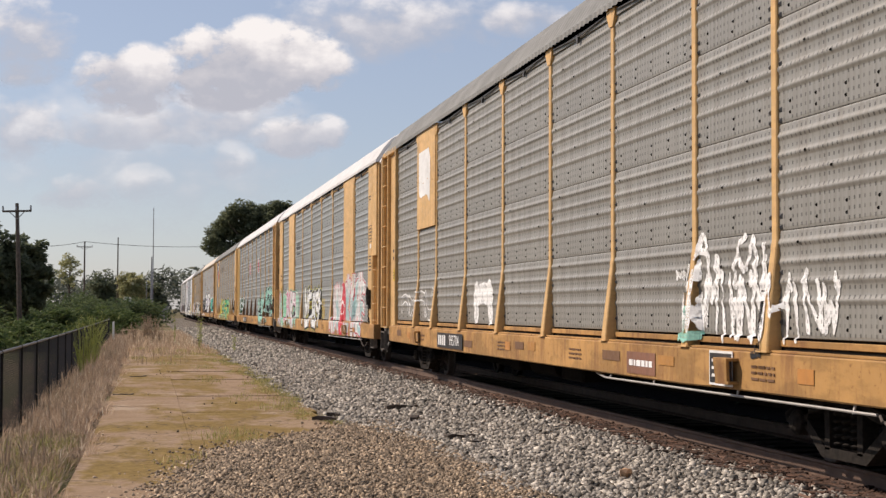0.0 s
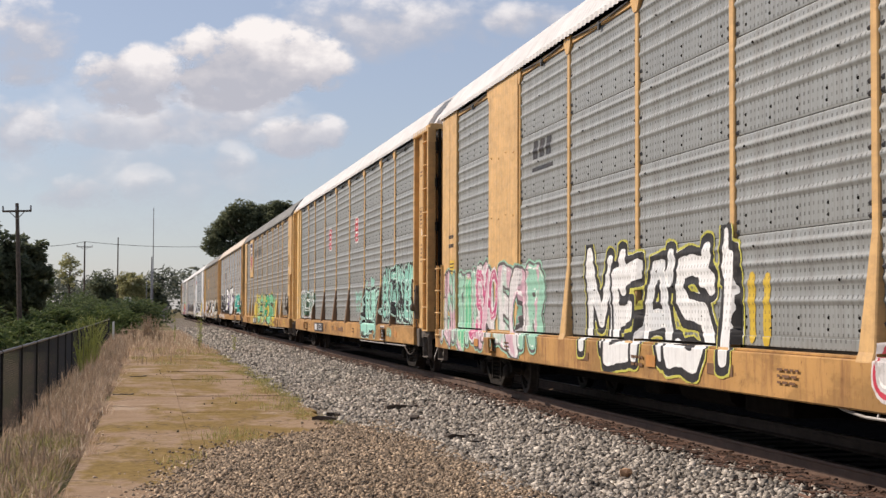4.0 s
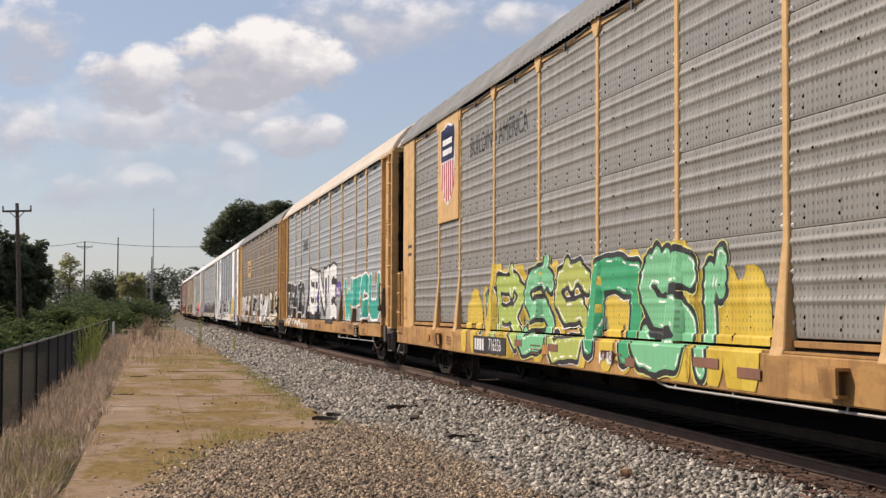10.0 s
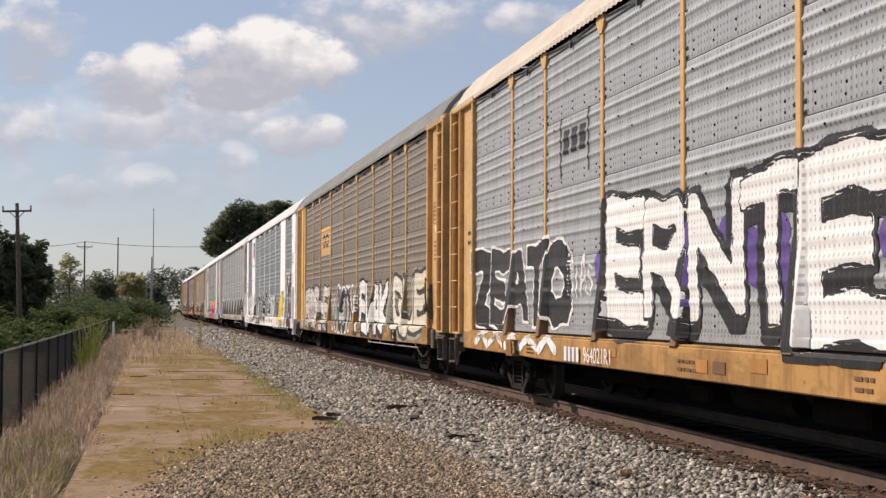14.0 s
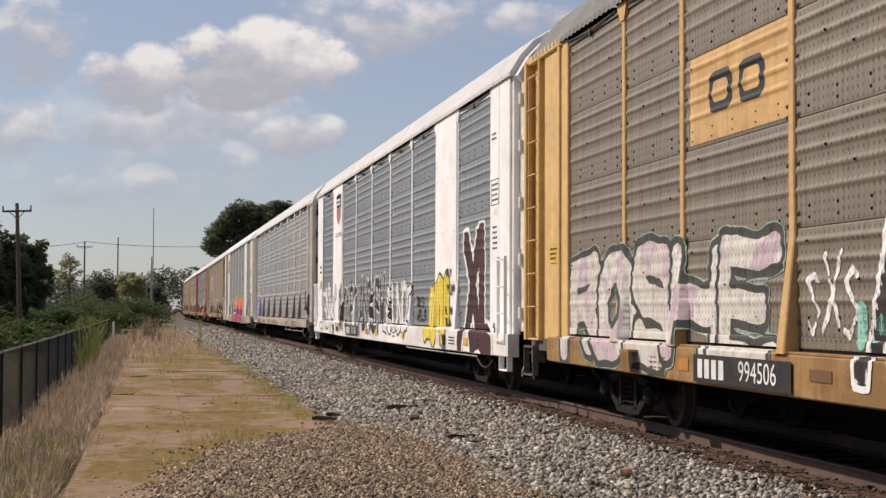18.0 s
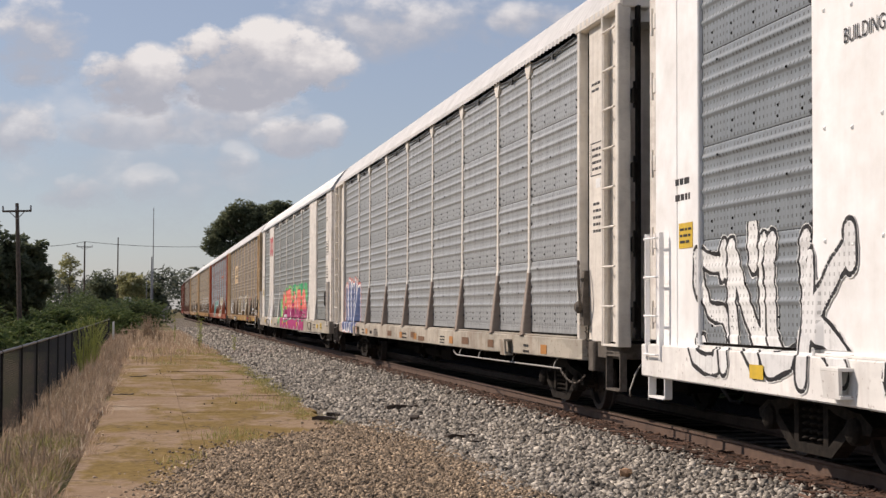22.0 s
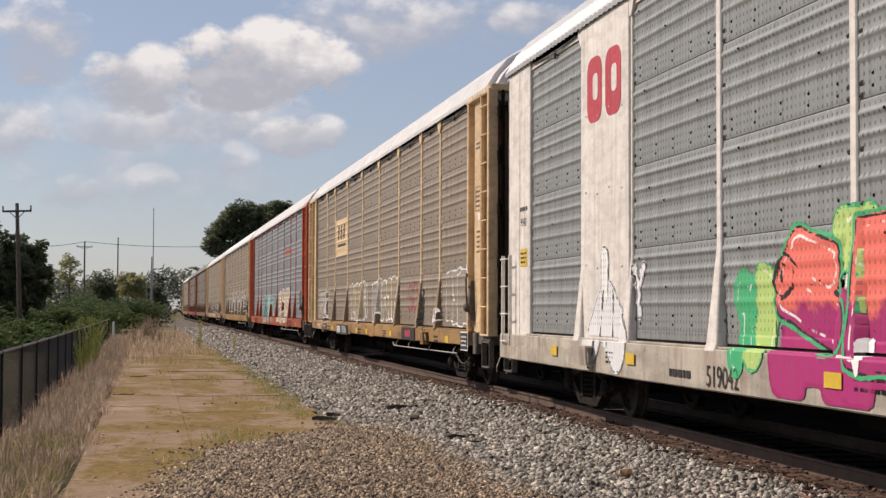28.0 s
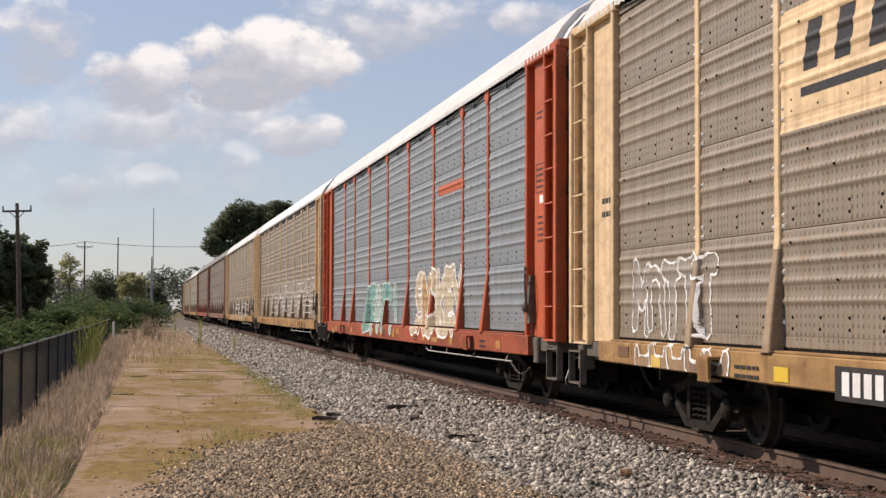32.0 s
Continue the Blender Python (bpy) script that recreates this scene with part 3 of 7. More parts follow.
def door_edge(mat, sgn, kind):
    """The side of the folded end door beyond the corner post, with its hinge lugs."""
    def make():
        g = Geo()
        y0, y1 = sorted((sgn * (13.50 if kind == "flush" else 13.97), sgn * 14.07))
        at = 13.74 if kind == "flush" else 14.02
        g.box(FACE + 0.08, FACE + 0.13, y0, y1, 1.06, 5.10, 0.012)
        for z in (1.35, 2.2, 3.1, 4.0, 4.75):
            g.box(FACE + 0.02, FACE + 0.09, sgn * at - 0.05, sgn * at + 0.05, z - 0.09, z + 0.09, 0.015)
            g.tube([(FACE + 0.03, sgn * (at + 0.08), z - 0.16), (FACE + 0.03, sgn * (at + 0.08), z + 0.16)], 0.016, 6)
        return g.mesh("door_edge", mat)
    return shared(("door_edge", mat, sgn, kind), make)


def end_hood(mat, sgn):
    def make():
        g = Geo()
        prof = [(-1.40, 5.16), (-1.22, 5.46), (-1.0, 5.70), (-0.7, 5.86), (0, 5.94), (0.7, 5.86), (1.0, 5.70), (1.22, 5.46), (1.40, 5.16)]
        y0, y1 = sgn * 13.25, sgn * 13.80
        a = [(x, y0, z) for x, z in prof] + [(x * 0.9, y0, 4.95) for x, z in reversed(prof)]
        b = [(x, y1, z - 0.05) for x, z in prof] + [(x * 0.9, y1, 4.95) for x, z in reversed(prof)]
        g.loft([a, b] if sgn > 0 else [b, a])
        return g.mesh("end_hood", mat)
    return shared(("hood", mat, sgn), make)


def corner_meshes(mat, sgn, kind, bay=False, closed=False):
    """The bay beyond the last sheet on the near side. kind 'open': a set-back plate between posts; 'flush': wide smooth plates."""
    q = lambda a, b: sorted((sgn * a, sgn * b))
    if kind == "open":
        items = [("end_post", (FACE - 0.09, FACE + 0.10, *q(12.08, 12.19), 0.98, 5.14, 0.012)), ("recess_strip", (FACE + 0.06, FACE + 0.10, *q(12.18, 12.40), 1.0, 5.14, 0.01)),
                 ("end_plate", (FACE - 0.015, FACE + 0.05, *q(12.38, 13.17), 1.0, 5.14, 0.012)), ("ladder_plate", (FACE + 0.005, FACE + 0.05, *q(13.2, 13.9), 1.0, 5.14, 0.01)),
                 ("ladder_wall", (FACE - 0.10, FACE + 0.10, *q(13.175, 13.235), 0.955, 5.14, 0.012)), ("corner_post", (FACE - 0.13, FACE + 0.04, *q(13.845, 13.96), 0.955, 5.14, 0.012)),
                 ("ladder_base", (FACE - 0.10, FACE + 0.05, *q(13.24, 13.84), 0.955, 0.985, 0.008)), ("eave_bracket", (FACE - 0.10, FACE + 0.3, *q(12.0, 13.97), 5.09, 5.22, 0.03))]
    else:
        items = [("end_plate", (FACE - 0.06, FACE + 0.05, *q(12.08, 12.72), 0.98, 5.16, 0.012)), ("end_plate", (FACE - 0.06, FACE + 0.05, *q(12.735, 13.45), 0.98, 5.16, 0.012)),
                 ("corner_post", (FACE - 0.02, FACE + 0.10, *q(13.46, 13.56), 1.0, 5.16, 0.012))]
    if closed:
        items[1:3] = [("end_plate", (FACE - 0.055, FACE + 0.05, *q(11.75, 13.0), 0.98, 5.14, 0.012)), ("latch_rib", (FACE - 0.02, FACE + 0.12, *q(13.05, 13.11), 1.0, 5.14, 0.01))]
    if bay:
        items[1] = ("end_plate", (FACE - 0.06, FACE + 0.05, *q(12.735, 13.45), 2.78, 5.16, 0.012))
        items += [("recess_plate", (FACE + 0.10, FACE + 0.14, *q(12.735, 13.45), 1.0, 2.80, 0.01)), ("recess_rib", (FACE - 0.05, FACE + 0.12, *q(12.735, 12.79), 1.0, 2.80, 0.01))]
    out = []
    for i, (nm, dims) in enumerate(items):
        def make():
            return Geo().box(*dims).mesh(nm, mat)
        out.append((nm, shared(("corner", mat, sgn, kind, bay, closed, i), make)))
    return out


def ladder_mesh(mat, n, x, width, step, first):
    """Stiles and hooped rungs; two meshes are kept apart so that each rung is a part."""
    def stile():
        g = Geo()
        g.box(x - 0.02, x + 0.035, -0.016, 0.016, 0, first + (n - 1) * step + 0.06, 0.005)
        return g.mesh("stile", mat)

    def rung():
        g = Geo()
        g.tube([(x + 0.03, -width / 2, 0), (x - 0.045, -width / 2 + 0.04, 0), (x - 0.045, width / 2 - 0.04, 0), (x + 0.03, width / 2, 0)], 0.013, 6)
        return g.mesh("rung", mat)
    return shared(("stile", mat, n, x, first), stile), shared(("rung", mat, x, width), rung)


def add_ladder(car, mat, y, z0, n, x, width=0.42, step=0.47, label="", first=0.14):
    st, ru = ladder_mesh(mat, n, x, width, step, first)
    lad = part("ladder", st, car, label, pose(0, y - width / 2, z0))
    part("stile", st, lad, at=pose(0, width, 0))
    for i in range(n):
        part("rung", ru, lad, at=pose(0, width / 2, first + i * step))


def bogie_meshes():
    def frame_mesh():
        g = Geo()
        for s in (-1, 1):
            x0, x1 = sorted((s * 0.98, s * 1.13))
            chord = lambda prof: g.loft([[(x1, y, z) for y, z in prof], [(x0, y, z) for y, z in prof]])
            chord([(-1.20, 0.42), (-1.02, 0.52), (-0.5, 0.60), (-0.3, 0.68), (0.3, 0.68), (0.5, 0.60), (1.02, 0.52), (1.20, 0.42), (1.12, 0.40), (0.5, 0.50), (0.28, 0.57), (-0.28, 0.57), (-0.5, 0.50), (-1.12, 0.40)])
            chord([(-0.80, 0.36), (-0.70, 0.42), (-0.36, 0.20), (0.36, 0.20), (0.70, 0.42), (0.80, 0.36), (0.42, 0.11), (-0.42, 0.11)])
            for q in (-1, 1):
                chord([(q * 0.26, 0.18), (q * 0.36, 0.18), (q * 0.36, 0.58), (q * 0.26, 0.58)][::q])
                chord([(q * 0.72, 0.36), (q * 1.16, 0.36), (q * 1.20, 0.44), (q * 0.98, 0.54), (q * 0.70, 0.52)][::q])
                g.disc((s * 1.06, q * 0.89, 0.38), 0, [(s * -0.02, 0.12), (s * 0.10, 0.12), (s * 0.13, 0.09), (s * 0.15, 0.05)][::s], 12)
        g.box(-0.95, 0.95, -0.22, 0.22, 0.42, 0.72, 0.03)
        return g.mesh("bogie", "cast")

    def spring():
        g = Geo()
        pts = [(0.065 * math.cos(a), 0.065 * math.sin(a), 0.02 + 0.33 * a / (10 * math.pi)) for a in np.linspace(0, 10 * math.pi, 46)]
        g.tube(pts, 0.016, 4)
        return g.mesh("spring", "cast")

    def wheelset():
        g = Geo()
        r = 0.38
        for s in (-1, 1):
            rad = [(-0.09, 0.10), (-0.075, 0.16), (-0.03, 0.30), (-0.075, 0.31), (-0.075, r + 0.026), (-0.045, r + 0.026), (-0.03, r), (0.065, r - 0.006), (0.07, r - 0.03), (0.065, 0.30), (0.005, 0.29), (0.04, 0.15), (0.09, 0.11), (0.1, 0.06)]
            rad = [(s * a, b) for a, b in rad]
            g.disc((s * 0.76, 0, 0), 0, rad if s > 0 else rad[::-1], 28)
        g.disc((0, 0, 0), 0, [(-1.0, 0.07), (1.0, 0.07)], 10)
        # bosses on the wheel plates show that it turns
        for s in (-1, 1):
            for k in range(3):
                a = 2 * math.pi * k / 3
                g.disc((s * 0.80, 0.21 * math.cos(a), 0.21 * math.sin(a)), 0, [(-0.02, 0.03), (0.02, 0.03)], 8)
        return g.mesh("wheelset", "wheel")
    return shared("bogie", frame_mesh), shared("spring", spring), shared("wheelset", wheelset)


WHEELS = []


def add_bogie(car, y):
    b, sp, ws = bogie_meshes()
    bog = part("bogie", b, car, "dusty cast steel bogie", pose(0, y, 0))
    for dy in (-0.16, 0.0, 0.16):
        part("spring", sp, bog, at=pose(-1.06, dy, 0.19))
    for dy in (-0.89, 0.89):
        w = part("wheelset", ws, bog, "dark steel wheels on an axle", pose(0, dy, 0.38))
        WHEELS.append((w, dy))


def small_mesh(key, mat, fn):
    def make():
        g = Geo()
        fn(g)
        return g.mesh(key, mat)
    return shared((key, mat), make)


def stirrup(g):
    """A step of flat bar, bent to a loop."""
    for y in (-0.27, 0.27):
        g.box(-0.045, 0.045, y - 0.012, y + 0.012, -0.012, 0.44, 0.004)
    g.box(-0.05, 0.05, -0.257, 0.257, -0.02, 0.008, 0.005)
    g.box(-0.045, 0.045, -0.257, 0.257, 0.40, 0.425, 0.004)


def lever(g):
    g.tube([(0, 0.9, 0.32), (0, -0.9, 0.32), (-0.02, -0.95, 0.22), (-0.03, -1.02, 0.02), (-0.03, -1.02, -0.06)], 0.012, 6)
    g.tube([(0, 0.4, 0.32), (-0.03, 0.36, 0.18), (-0.03, 0.36, 0.0)], 0.012, 6)


def coupler(g):
    g.box(-0.13, 0.13, -0.6, 0.25, -0.14, 0.14, 0.03)
    g.box(-0.22, 0.20, 0.2, 0.52, -0.18, 0.18, 0.05)
    g.box(-0.17, 0.0, 0.45, 0.66, -0.17, 0.17, 0.05)


def hose(g):
    g.tube([(0.3, 0, 0.05), (0.3, 0.2, -0.02), (0.28, 0.35, -0.2), (0.2, 0.42, -0.34), (0.1, 0.46, -0.36)], 0.024, 8)


def brakewheel(g):
    n = 18
    for i in range(n):
        a, b = 2 * math.pi * i / n, 2 * math.pi * (i + 1) / n
        g.tube([(0, 0.21 * math.cos(a), 0.21 * math.sin(a)), (0, 0.21 * math.cos(b), 0.21 * math.sin(b))], 0.013, 5)
    for i in range(4):
        a = math.pi * i / 4
        g.tube([(0, 0.21 * math.cos(a), 0.21 * math.sin(a)), (0, -0.21 * math.cos(a), -0.21 * math.sin(a))], 0.011, 5)
    g.disc((0.0, 0, 0), 0, [(-0.02, 0.045), (0.06, 0.045)], 10)
    g.box(0.02, 0.13, -0.13, 0.13, -0.34, 0.16, 0.03)
    g.disc((0.02, 0.0, -0.16), 0, [(-0.05, 0.07), (0.02, 0.10)], 10)
    for i in range(15):
        q = 0.012 if i % 2 else -0.012
        g.tube([(0.03 + q, 0.04, -0.30 - 0.055 * i), (0.03 - q, 0.04 + 0.008 * (i % 3), -0.36 - 0.055 * i)], 0.014, 5)


def links(g, pts, r=0.013):
    for i, (a, b) in enumerate(zip(pts, pts[1:])):
        d = 0.015 if i % 2 else 0.0
        g.tube([(a[0] - d, a[1], a[2]), (b[0] + d, b[1], b[2])], r, 5)


def brake_case(g):
    """The tapered case of a lever hand brake, open at its foot."""
    g.loft([[(0.04, -0.10, 0.0), (0.13, -0.10, 0.0), (0.13, 0.06, 0.0), (0.04, 0.06, 0.0)], [(0.03, -0.07, 0.30), (0.13, -0.07, 0.30), (0.13, 0.08, 0.30), (0.03, 0.08, 0.30)],
            [(0.07, -0.03, 0.72), (0.13, -0.03, 0.72), (0.13, 0.05, 0.72), (0.07, 0.05, 0.72)]])
    for z in (0.08, 0.4, 0.6):
        g.bolt((0.05, 0.0, z), (-1, 0, 0), 0.03, 0.03)
    g.disc((-0.02, 0.0, 0.24), 0, [(-0.03, 0.05), (0.0, 0.08), (0.06, 0.08)], 12)


def brake_arm(g):
    g.tube([(0.02, 0.08, 0.80), (0.0, 0.02, 0.84), (-0.02, -0.05, 0.74), (-0.03, -0.10, 0.52), (-0.02, -0.11, 0.36), (-0.01, -0.08, 0.26), (0.0, -0.02, 0.24)], 0.019, 6)


def chain(g):
    """The brake chain that hangs from the case."""
    links(g, [(0.02, -0.05 - 0.02 * i, -0.05 * i) for i in range(10)])


def slack_chain(g):
    """The chain in a bight below the sill, to the brake rod."""
    links(g, [(-0.06, -0.30 + 0.1 * i, -0.54 - 0.20 * math.sin(math.pi * (0.12 + 0.82 * i / 12))) for i in range(13)])


def far_side(mat, post):
    def make():
        g = Geo()
        z, rows = 1.16, []
        while z < 5.04:
            d = sheet_depth(z)
            rows.append([(-FACE + d, 13.4, z), (-FACE + d, -13.4, z)])
            z += 0.058
        g.loft(rows, closed=False, caps=False)
        g.box(-FACE - 0.06, -FACE - 0.03, -13.4, 13.4, 1.0, 5.16)
        return g.mesh("far_side_wall", mat)
    return shared(("far", mat), make)


# added black sheet behind the side, painting the shade in its gaps
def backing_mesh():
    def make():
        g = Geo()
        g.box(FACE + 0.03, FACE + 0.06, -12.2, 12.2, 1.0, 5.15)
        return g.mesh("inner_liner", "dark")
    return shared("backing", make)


def chord_mesh(mat):
    """The top chord under the eave, with a thin rod and tabs below it."""
    def make():
        g = Geo()
        g.box(FACE - 0.03, FACE + 0.03, -12.1, 12.1, 5.035, 5.112, 0.008)
        return g.mesh("top_chord", mat)
    return shared(("chord", mat), make)


def eave_rod_mesh():
    def make():
        g = Geo()
        for a, b in zip(EDGES, EDGES[1:]):
            m = (a + b) / 2
            g.tube([(FACE - 0.05, a + 0.25, 5.10), (FACE - 0.05, m, 5.055), (FACE - 0.05, b - 0.25, 5.10)], 0.011, 5)
            g.box(FACE - 0.06, FACE - 0.028, m - 0.03, m + 0.03, 4.98, 5.09)
        return g.mesh("eave_cable", "gunmetal")
    return shared("eave_rod", make)


def plate_mesh(w, z0, z1, mat):
    def make():
        g = Geo()
        g.box(FACE - 0.062, FACE - 0.002, -w / 2, w / 2, z0, z1, 0.01)
        n = 4
        for z in (z0 + 0.95, z0 + 1.9, z0 + 2.9):
            if z < z1 - 0.2:
                for i in range(n):
                    g.bolt((FACE - 0.062, -w / 2 + w * (i + 0.5) / n, z + 0.05 * (i % 2)), (-1, 0, 0), 0.02, 0.02)
        return g.mesh("smooth_plate", mat)
    return shared(("plate", round(w, 2), z0, z1, mat), make)


def build_car(spec):
    n, look_of, label, frame_mat, sill_mat, sheet_mat, roof_mat, door_mat = (spec[k] for k in ("n", "form", "label", "frame", "sill", "sheet", "roof", "door"))
    car = tagged(new("autorack_car"), label, "railway car", "cars of the freight train")
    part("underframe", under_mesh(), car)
    for q in (-1, 1):
        part("side_sill", make_sill(sill_mat, q, look_of, SILL_FOOT.get(n, 0.69)), car)
    part("ledge", ledge_mesh(sill_mat, "ledge"), car)
    if n in (0, 3):
        part("toe_board", ledge_mesh(sill_mat, "toe_board"), car)
    else:
        part("kick_strip", ledge_mesh(sheet_mat, "kick_strip"), car)
    part("drain_slot", ledge_mesh("dark", "drain_slot"), car)
    part("roof", roof_mesh(roof_mat), car)
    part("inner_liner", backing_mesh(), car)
    part("top_chord", chord_mesh(frame_mat if look_of == "flush" else sheet_mat), car)
    part("eave_cable", eave_rod_mesh(), car)
    part("far_side_wall", far_side(sheet_mat, frame_mat), car)
    rng = random.Random(100 + n)
    for i, (a, b) in enumerate(zip(EDGES, EDGES[1:])):
        w, mid = b - a - 0.03, (a + b) / 2
        plate = spec.get("plates", "")
        if i in (1, 7) and plate == "full":
            part("smooth_plate", plate_mesh(b - a, 0.985, 5.15, frame_mat), car, at=pose(0, mid, 0))
            continue
        for r in range(4):
            if i == 7 and plate == "half" and r >= 2:
                continue
            part("side_sheet", sheet_mesh(w, sheet_mat, rng.randrange(3)), car, at=pose(FACE, mid, ROWS[r]))
        if i == 7 and plate == "half":
            part("smooth_plate", plate_mesh(b - a, 3.10, 5.15, frame_mat), car, at=pose(0, mid, 0))
    for e in EDGES[1:-1]:
        post = part("side_post", post_mesh(frame_mat, look_of == "open", "chalk" if n in (3, 9) else "gunmetal"), car, at=pose(0, e, 0))
        if look_of == "open":
            part("post_foot", foot_mesh(frame_mat if n in (0, 5) else {"yellow": "foot_rust", "tan": "foot_tan", "cream": "foot_grey"}.get(frame_mat, frame_mat)), post)
    for sgn in (-1, 1):
        bay = look_of == "flush" and sgn < 0 and n in (1, 3, 11)
        for nm, me in corner_meshes("clear_yellow" if n in (2, 5) and sgn > 0 else frame_mat, sgn, look_of, bay, n in (2, 5) and sgn > 0):
            part(nm, me, car)
        part("end_door", end_wall({2: "yellow", 7: "cream"}.get(n, door_mat), sgn), car)
        part("door_edge", door_edge("offwhite" if n == 6 else door_mat if look_of == "flush" else "dark", sgn, look_of), car)
        part("end_hood", end_hood(roof_mat, sgn), car)
        if look_of == "open":
            add_ladder(car, frame_mat, sgn * 13.54, 0.99, 8, FACE - 0.075, 0.56, 0.49, first=0.46)
        else:
            add_ladder(car, frame_mat, sgn * (13.14 if bay else 13.26), 0.98 if bay else 0.85, 4, FACE - (0.02 if bay else 0.15), 0.40 if bay else 0.48, 0.43, first=0.14 if bay else 0.06)
        part("sill_step", small_mesh("stirrup", "white" if n == 6 else "step_steel", stirrup), car, at=pose(-1.46, sgn * (13.72 if look_of == "open" else 13.26), 0.44))
        part("coupler", small_mesh("coupler", "cast", coupler), car, at=pose(0, sgn * 13.75, 0.80, 0, 0, 0 if sgn > 0 else 180))
        part("air_hose", small_mesh("hose", "rubber", hose), car, at=pose(0, sgn * 13.85, 0.66, 0, 0, 0 if sgn > 0 else 180))
        part("uncoupling_lever", small_mesh("lever", "pipe", lever), car, at=pose(-0.33, sgn * 13.95, 0.42, 0, 0, -90 if sgn > 0 else -90))
        add_bogie(car, sgn * 10.06)
    if n in (1, 8):
        part("brake_wheel", small_mesh("brakewheel", "cast", brakewheel), car, "dark brake wheel with its gear", pose(FACE - 0.13, -12.5, 1.75))
    elif n != 6:
        brake = part("hand_brake", small_mesh("brake_case", "step_steel", brake_case), car, "dark hand brake case with a bent lever", pose(FACE - 0.15, -12.36, 1.20))
        part("brake_lever", small_mesh("brake_arm", "step_steel", brake_arm), brake)
    for key, fn in (("chain", chain), ("slack_chain", slack_chain)):
        part("brake_chain", small_mesh(key, "step_steel", fn), car, at=pose(FACE - 0.10, -12.40, 1.18))
    g_rod = small_mesh("brake_rod", "pipe", lambda g: (g.tube([(-1.50, -11.4, 0.60), (-1.50, -8.0, 0.585), (-1.50, -4.4, 0.575), (-1.44, -3.9, 0.60), (-1.40, -3.6, 0.64)], 0.013, 6),
                                                       [g.tube([(-1.50, y, 0.58), (-1.48, y, 0.66), (-1.44, y, 0.72)], 0.012, 5) for y in (-11.0, -8.6, -6.2, -4.6)]))
    part("brake_rod", g_rod, car)
    if look_of == "open":
        for sgn in (-1, 1):
            part("end_beam", small_mesh("end_beam", "step_steel", lambda g: (g.box(-1.42, 1.42, -0.60, 0.55, 0.80, 0.99, 0.02), g.box(-1.47, -1.30, 0.30, 0.55, 0.62, 1.0, 0.02))), car, at=pose(0, sgn * 13.12, 0, 0, 0, 0 if sgn > 0 else 0))
    pad = small_mesh("jacking_pad", sill_mat, lambda g: (g.box(-1.66, -1.51, -0.17, 0.17, 0.92, 0.95, 0.006), g.box(-1.64, -1.51, -0.17, 0.17, 0.70, 0.73, 0.006),
                                                         g.loft([[(-1.66, -0.17, 0.945), (-1.66, 0.17, 0.945), (-1.63, 0.17, 0.945), (-1.63, -0.17, 0.945)], [(-1.64, -0.14, 0.70), (-1.64, 0.14, 0.70), (-1.61, 0.14, 0.70), (-1.61, -0.14, 0.70)]])))
    for y in (-8.55, 8.55):
        part("jacking_pad", pad, car, at=pose(0, y, 0))
    return car


# ---- painted signs, stencils and graffiti on the near side ----
SIDEWAYS = Matrix(((0, 0, -1, 0), (-1, 0, 0, 0), (0, 1, 0, 0), (0, 0, 0, 1)))


def drape(bm):
    """Cut a flat figure at many heights and lay it on the corrugated sheets."""
    lo, hi = min(v.co.z for v in bm.verts), max(v.co.z for v in bm.verts)
    z = lo + 0.01
    while z < hi:
        bmesh.ops.bisect_plane(bm, geom=bm.verts[:] + bm.edges[:] + bm.faces[:], plane_co=(0, 0, z), plane_no=(0, 0, 1))
        z += 0.019
    for v in bm.verts:
        v.co.x = FACE - sheet_depth(v.co.z) - 0.005


def lettering(car, words, y, z, height, mat, x=-1.536, name="stencil", squeeze=1.0):
    """Stencilled characters that read towards the car's front end; y, z is their middle. With x None they lie on the sheets."""
    cu = bpy.data.curves.new("words", "FONT")
    cu.body, cu.size, cu.align_x, cu.align_y = words, height * 1.38, "CENTER", "CENTER"
    tmp = bpy.data.objects.new("words", cu)
    scene.collection.objects.link(tmp)
    me = bpy.data.meshes.new_from_object(tmp.evaluated_get(bpy.context.evaluated_depsgraph_get()))
    bpy.data.objects.remove(tmp)
    me.materials.clear()
    me.materials.append(M[mat])
    me.transform(Matrix.Translation((x or -1.4, y, z)) @ SIDEWAYS @ Matrix.Diagonal((squeeze, 1, 1, 1)))
    if x is None:
        bm = bmesh.new()
        bm.from_mesh(me)
        drape(bm)
        bm.to_mesh(me)
        bm.free()
    return part(name, me, car)


def flat_shape(car, name, outline, y, z, mat, x, label="", proud=0.0):
    """A thin painted shape, outline in (along to the front, up). With x None it lies on the corrugated sheets."""
    if x is None:
        bm = bmesh.new()
        bm.faces.new([bm.verts.new((-1.4, y - a, z + b)) for a, b in outline])
        drape(bm)
        for v in bm.verts:
            v.co.x -= proud
        me = bpy.data.meshes.new(name)
        bm.to_mesh(me)
        bm.free()
        me.materials.append(M[mat])
        return part(name, me, car, label)
    g = Geo()
    n = len(outline)
    v = [(x, y - a, z + b) for a, b in outline] + [(x + 0.004, y - a, z + b) for a, b in outline]
    g.add(v, [tuple(range(n)), tuple(reversed(range(n, 2 * n)))] + [(i, n + i, n + (i + 1) % n, (i + 1) % n) for i in range(n)])
    return part(name, g.mesh(name, mat), car, label)


def rect(w, h):
    return [(-w / 2, -h / 2), (w / 2, -h / 2), (w / 2, h / 2), (-w / 2, h / 2)]


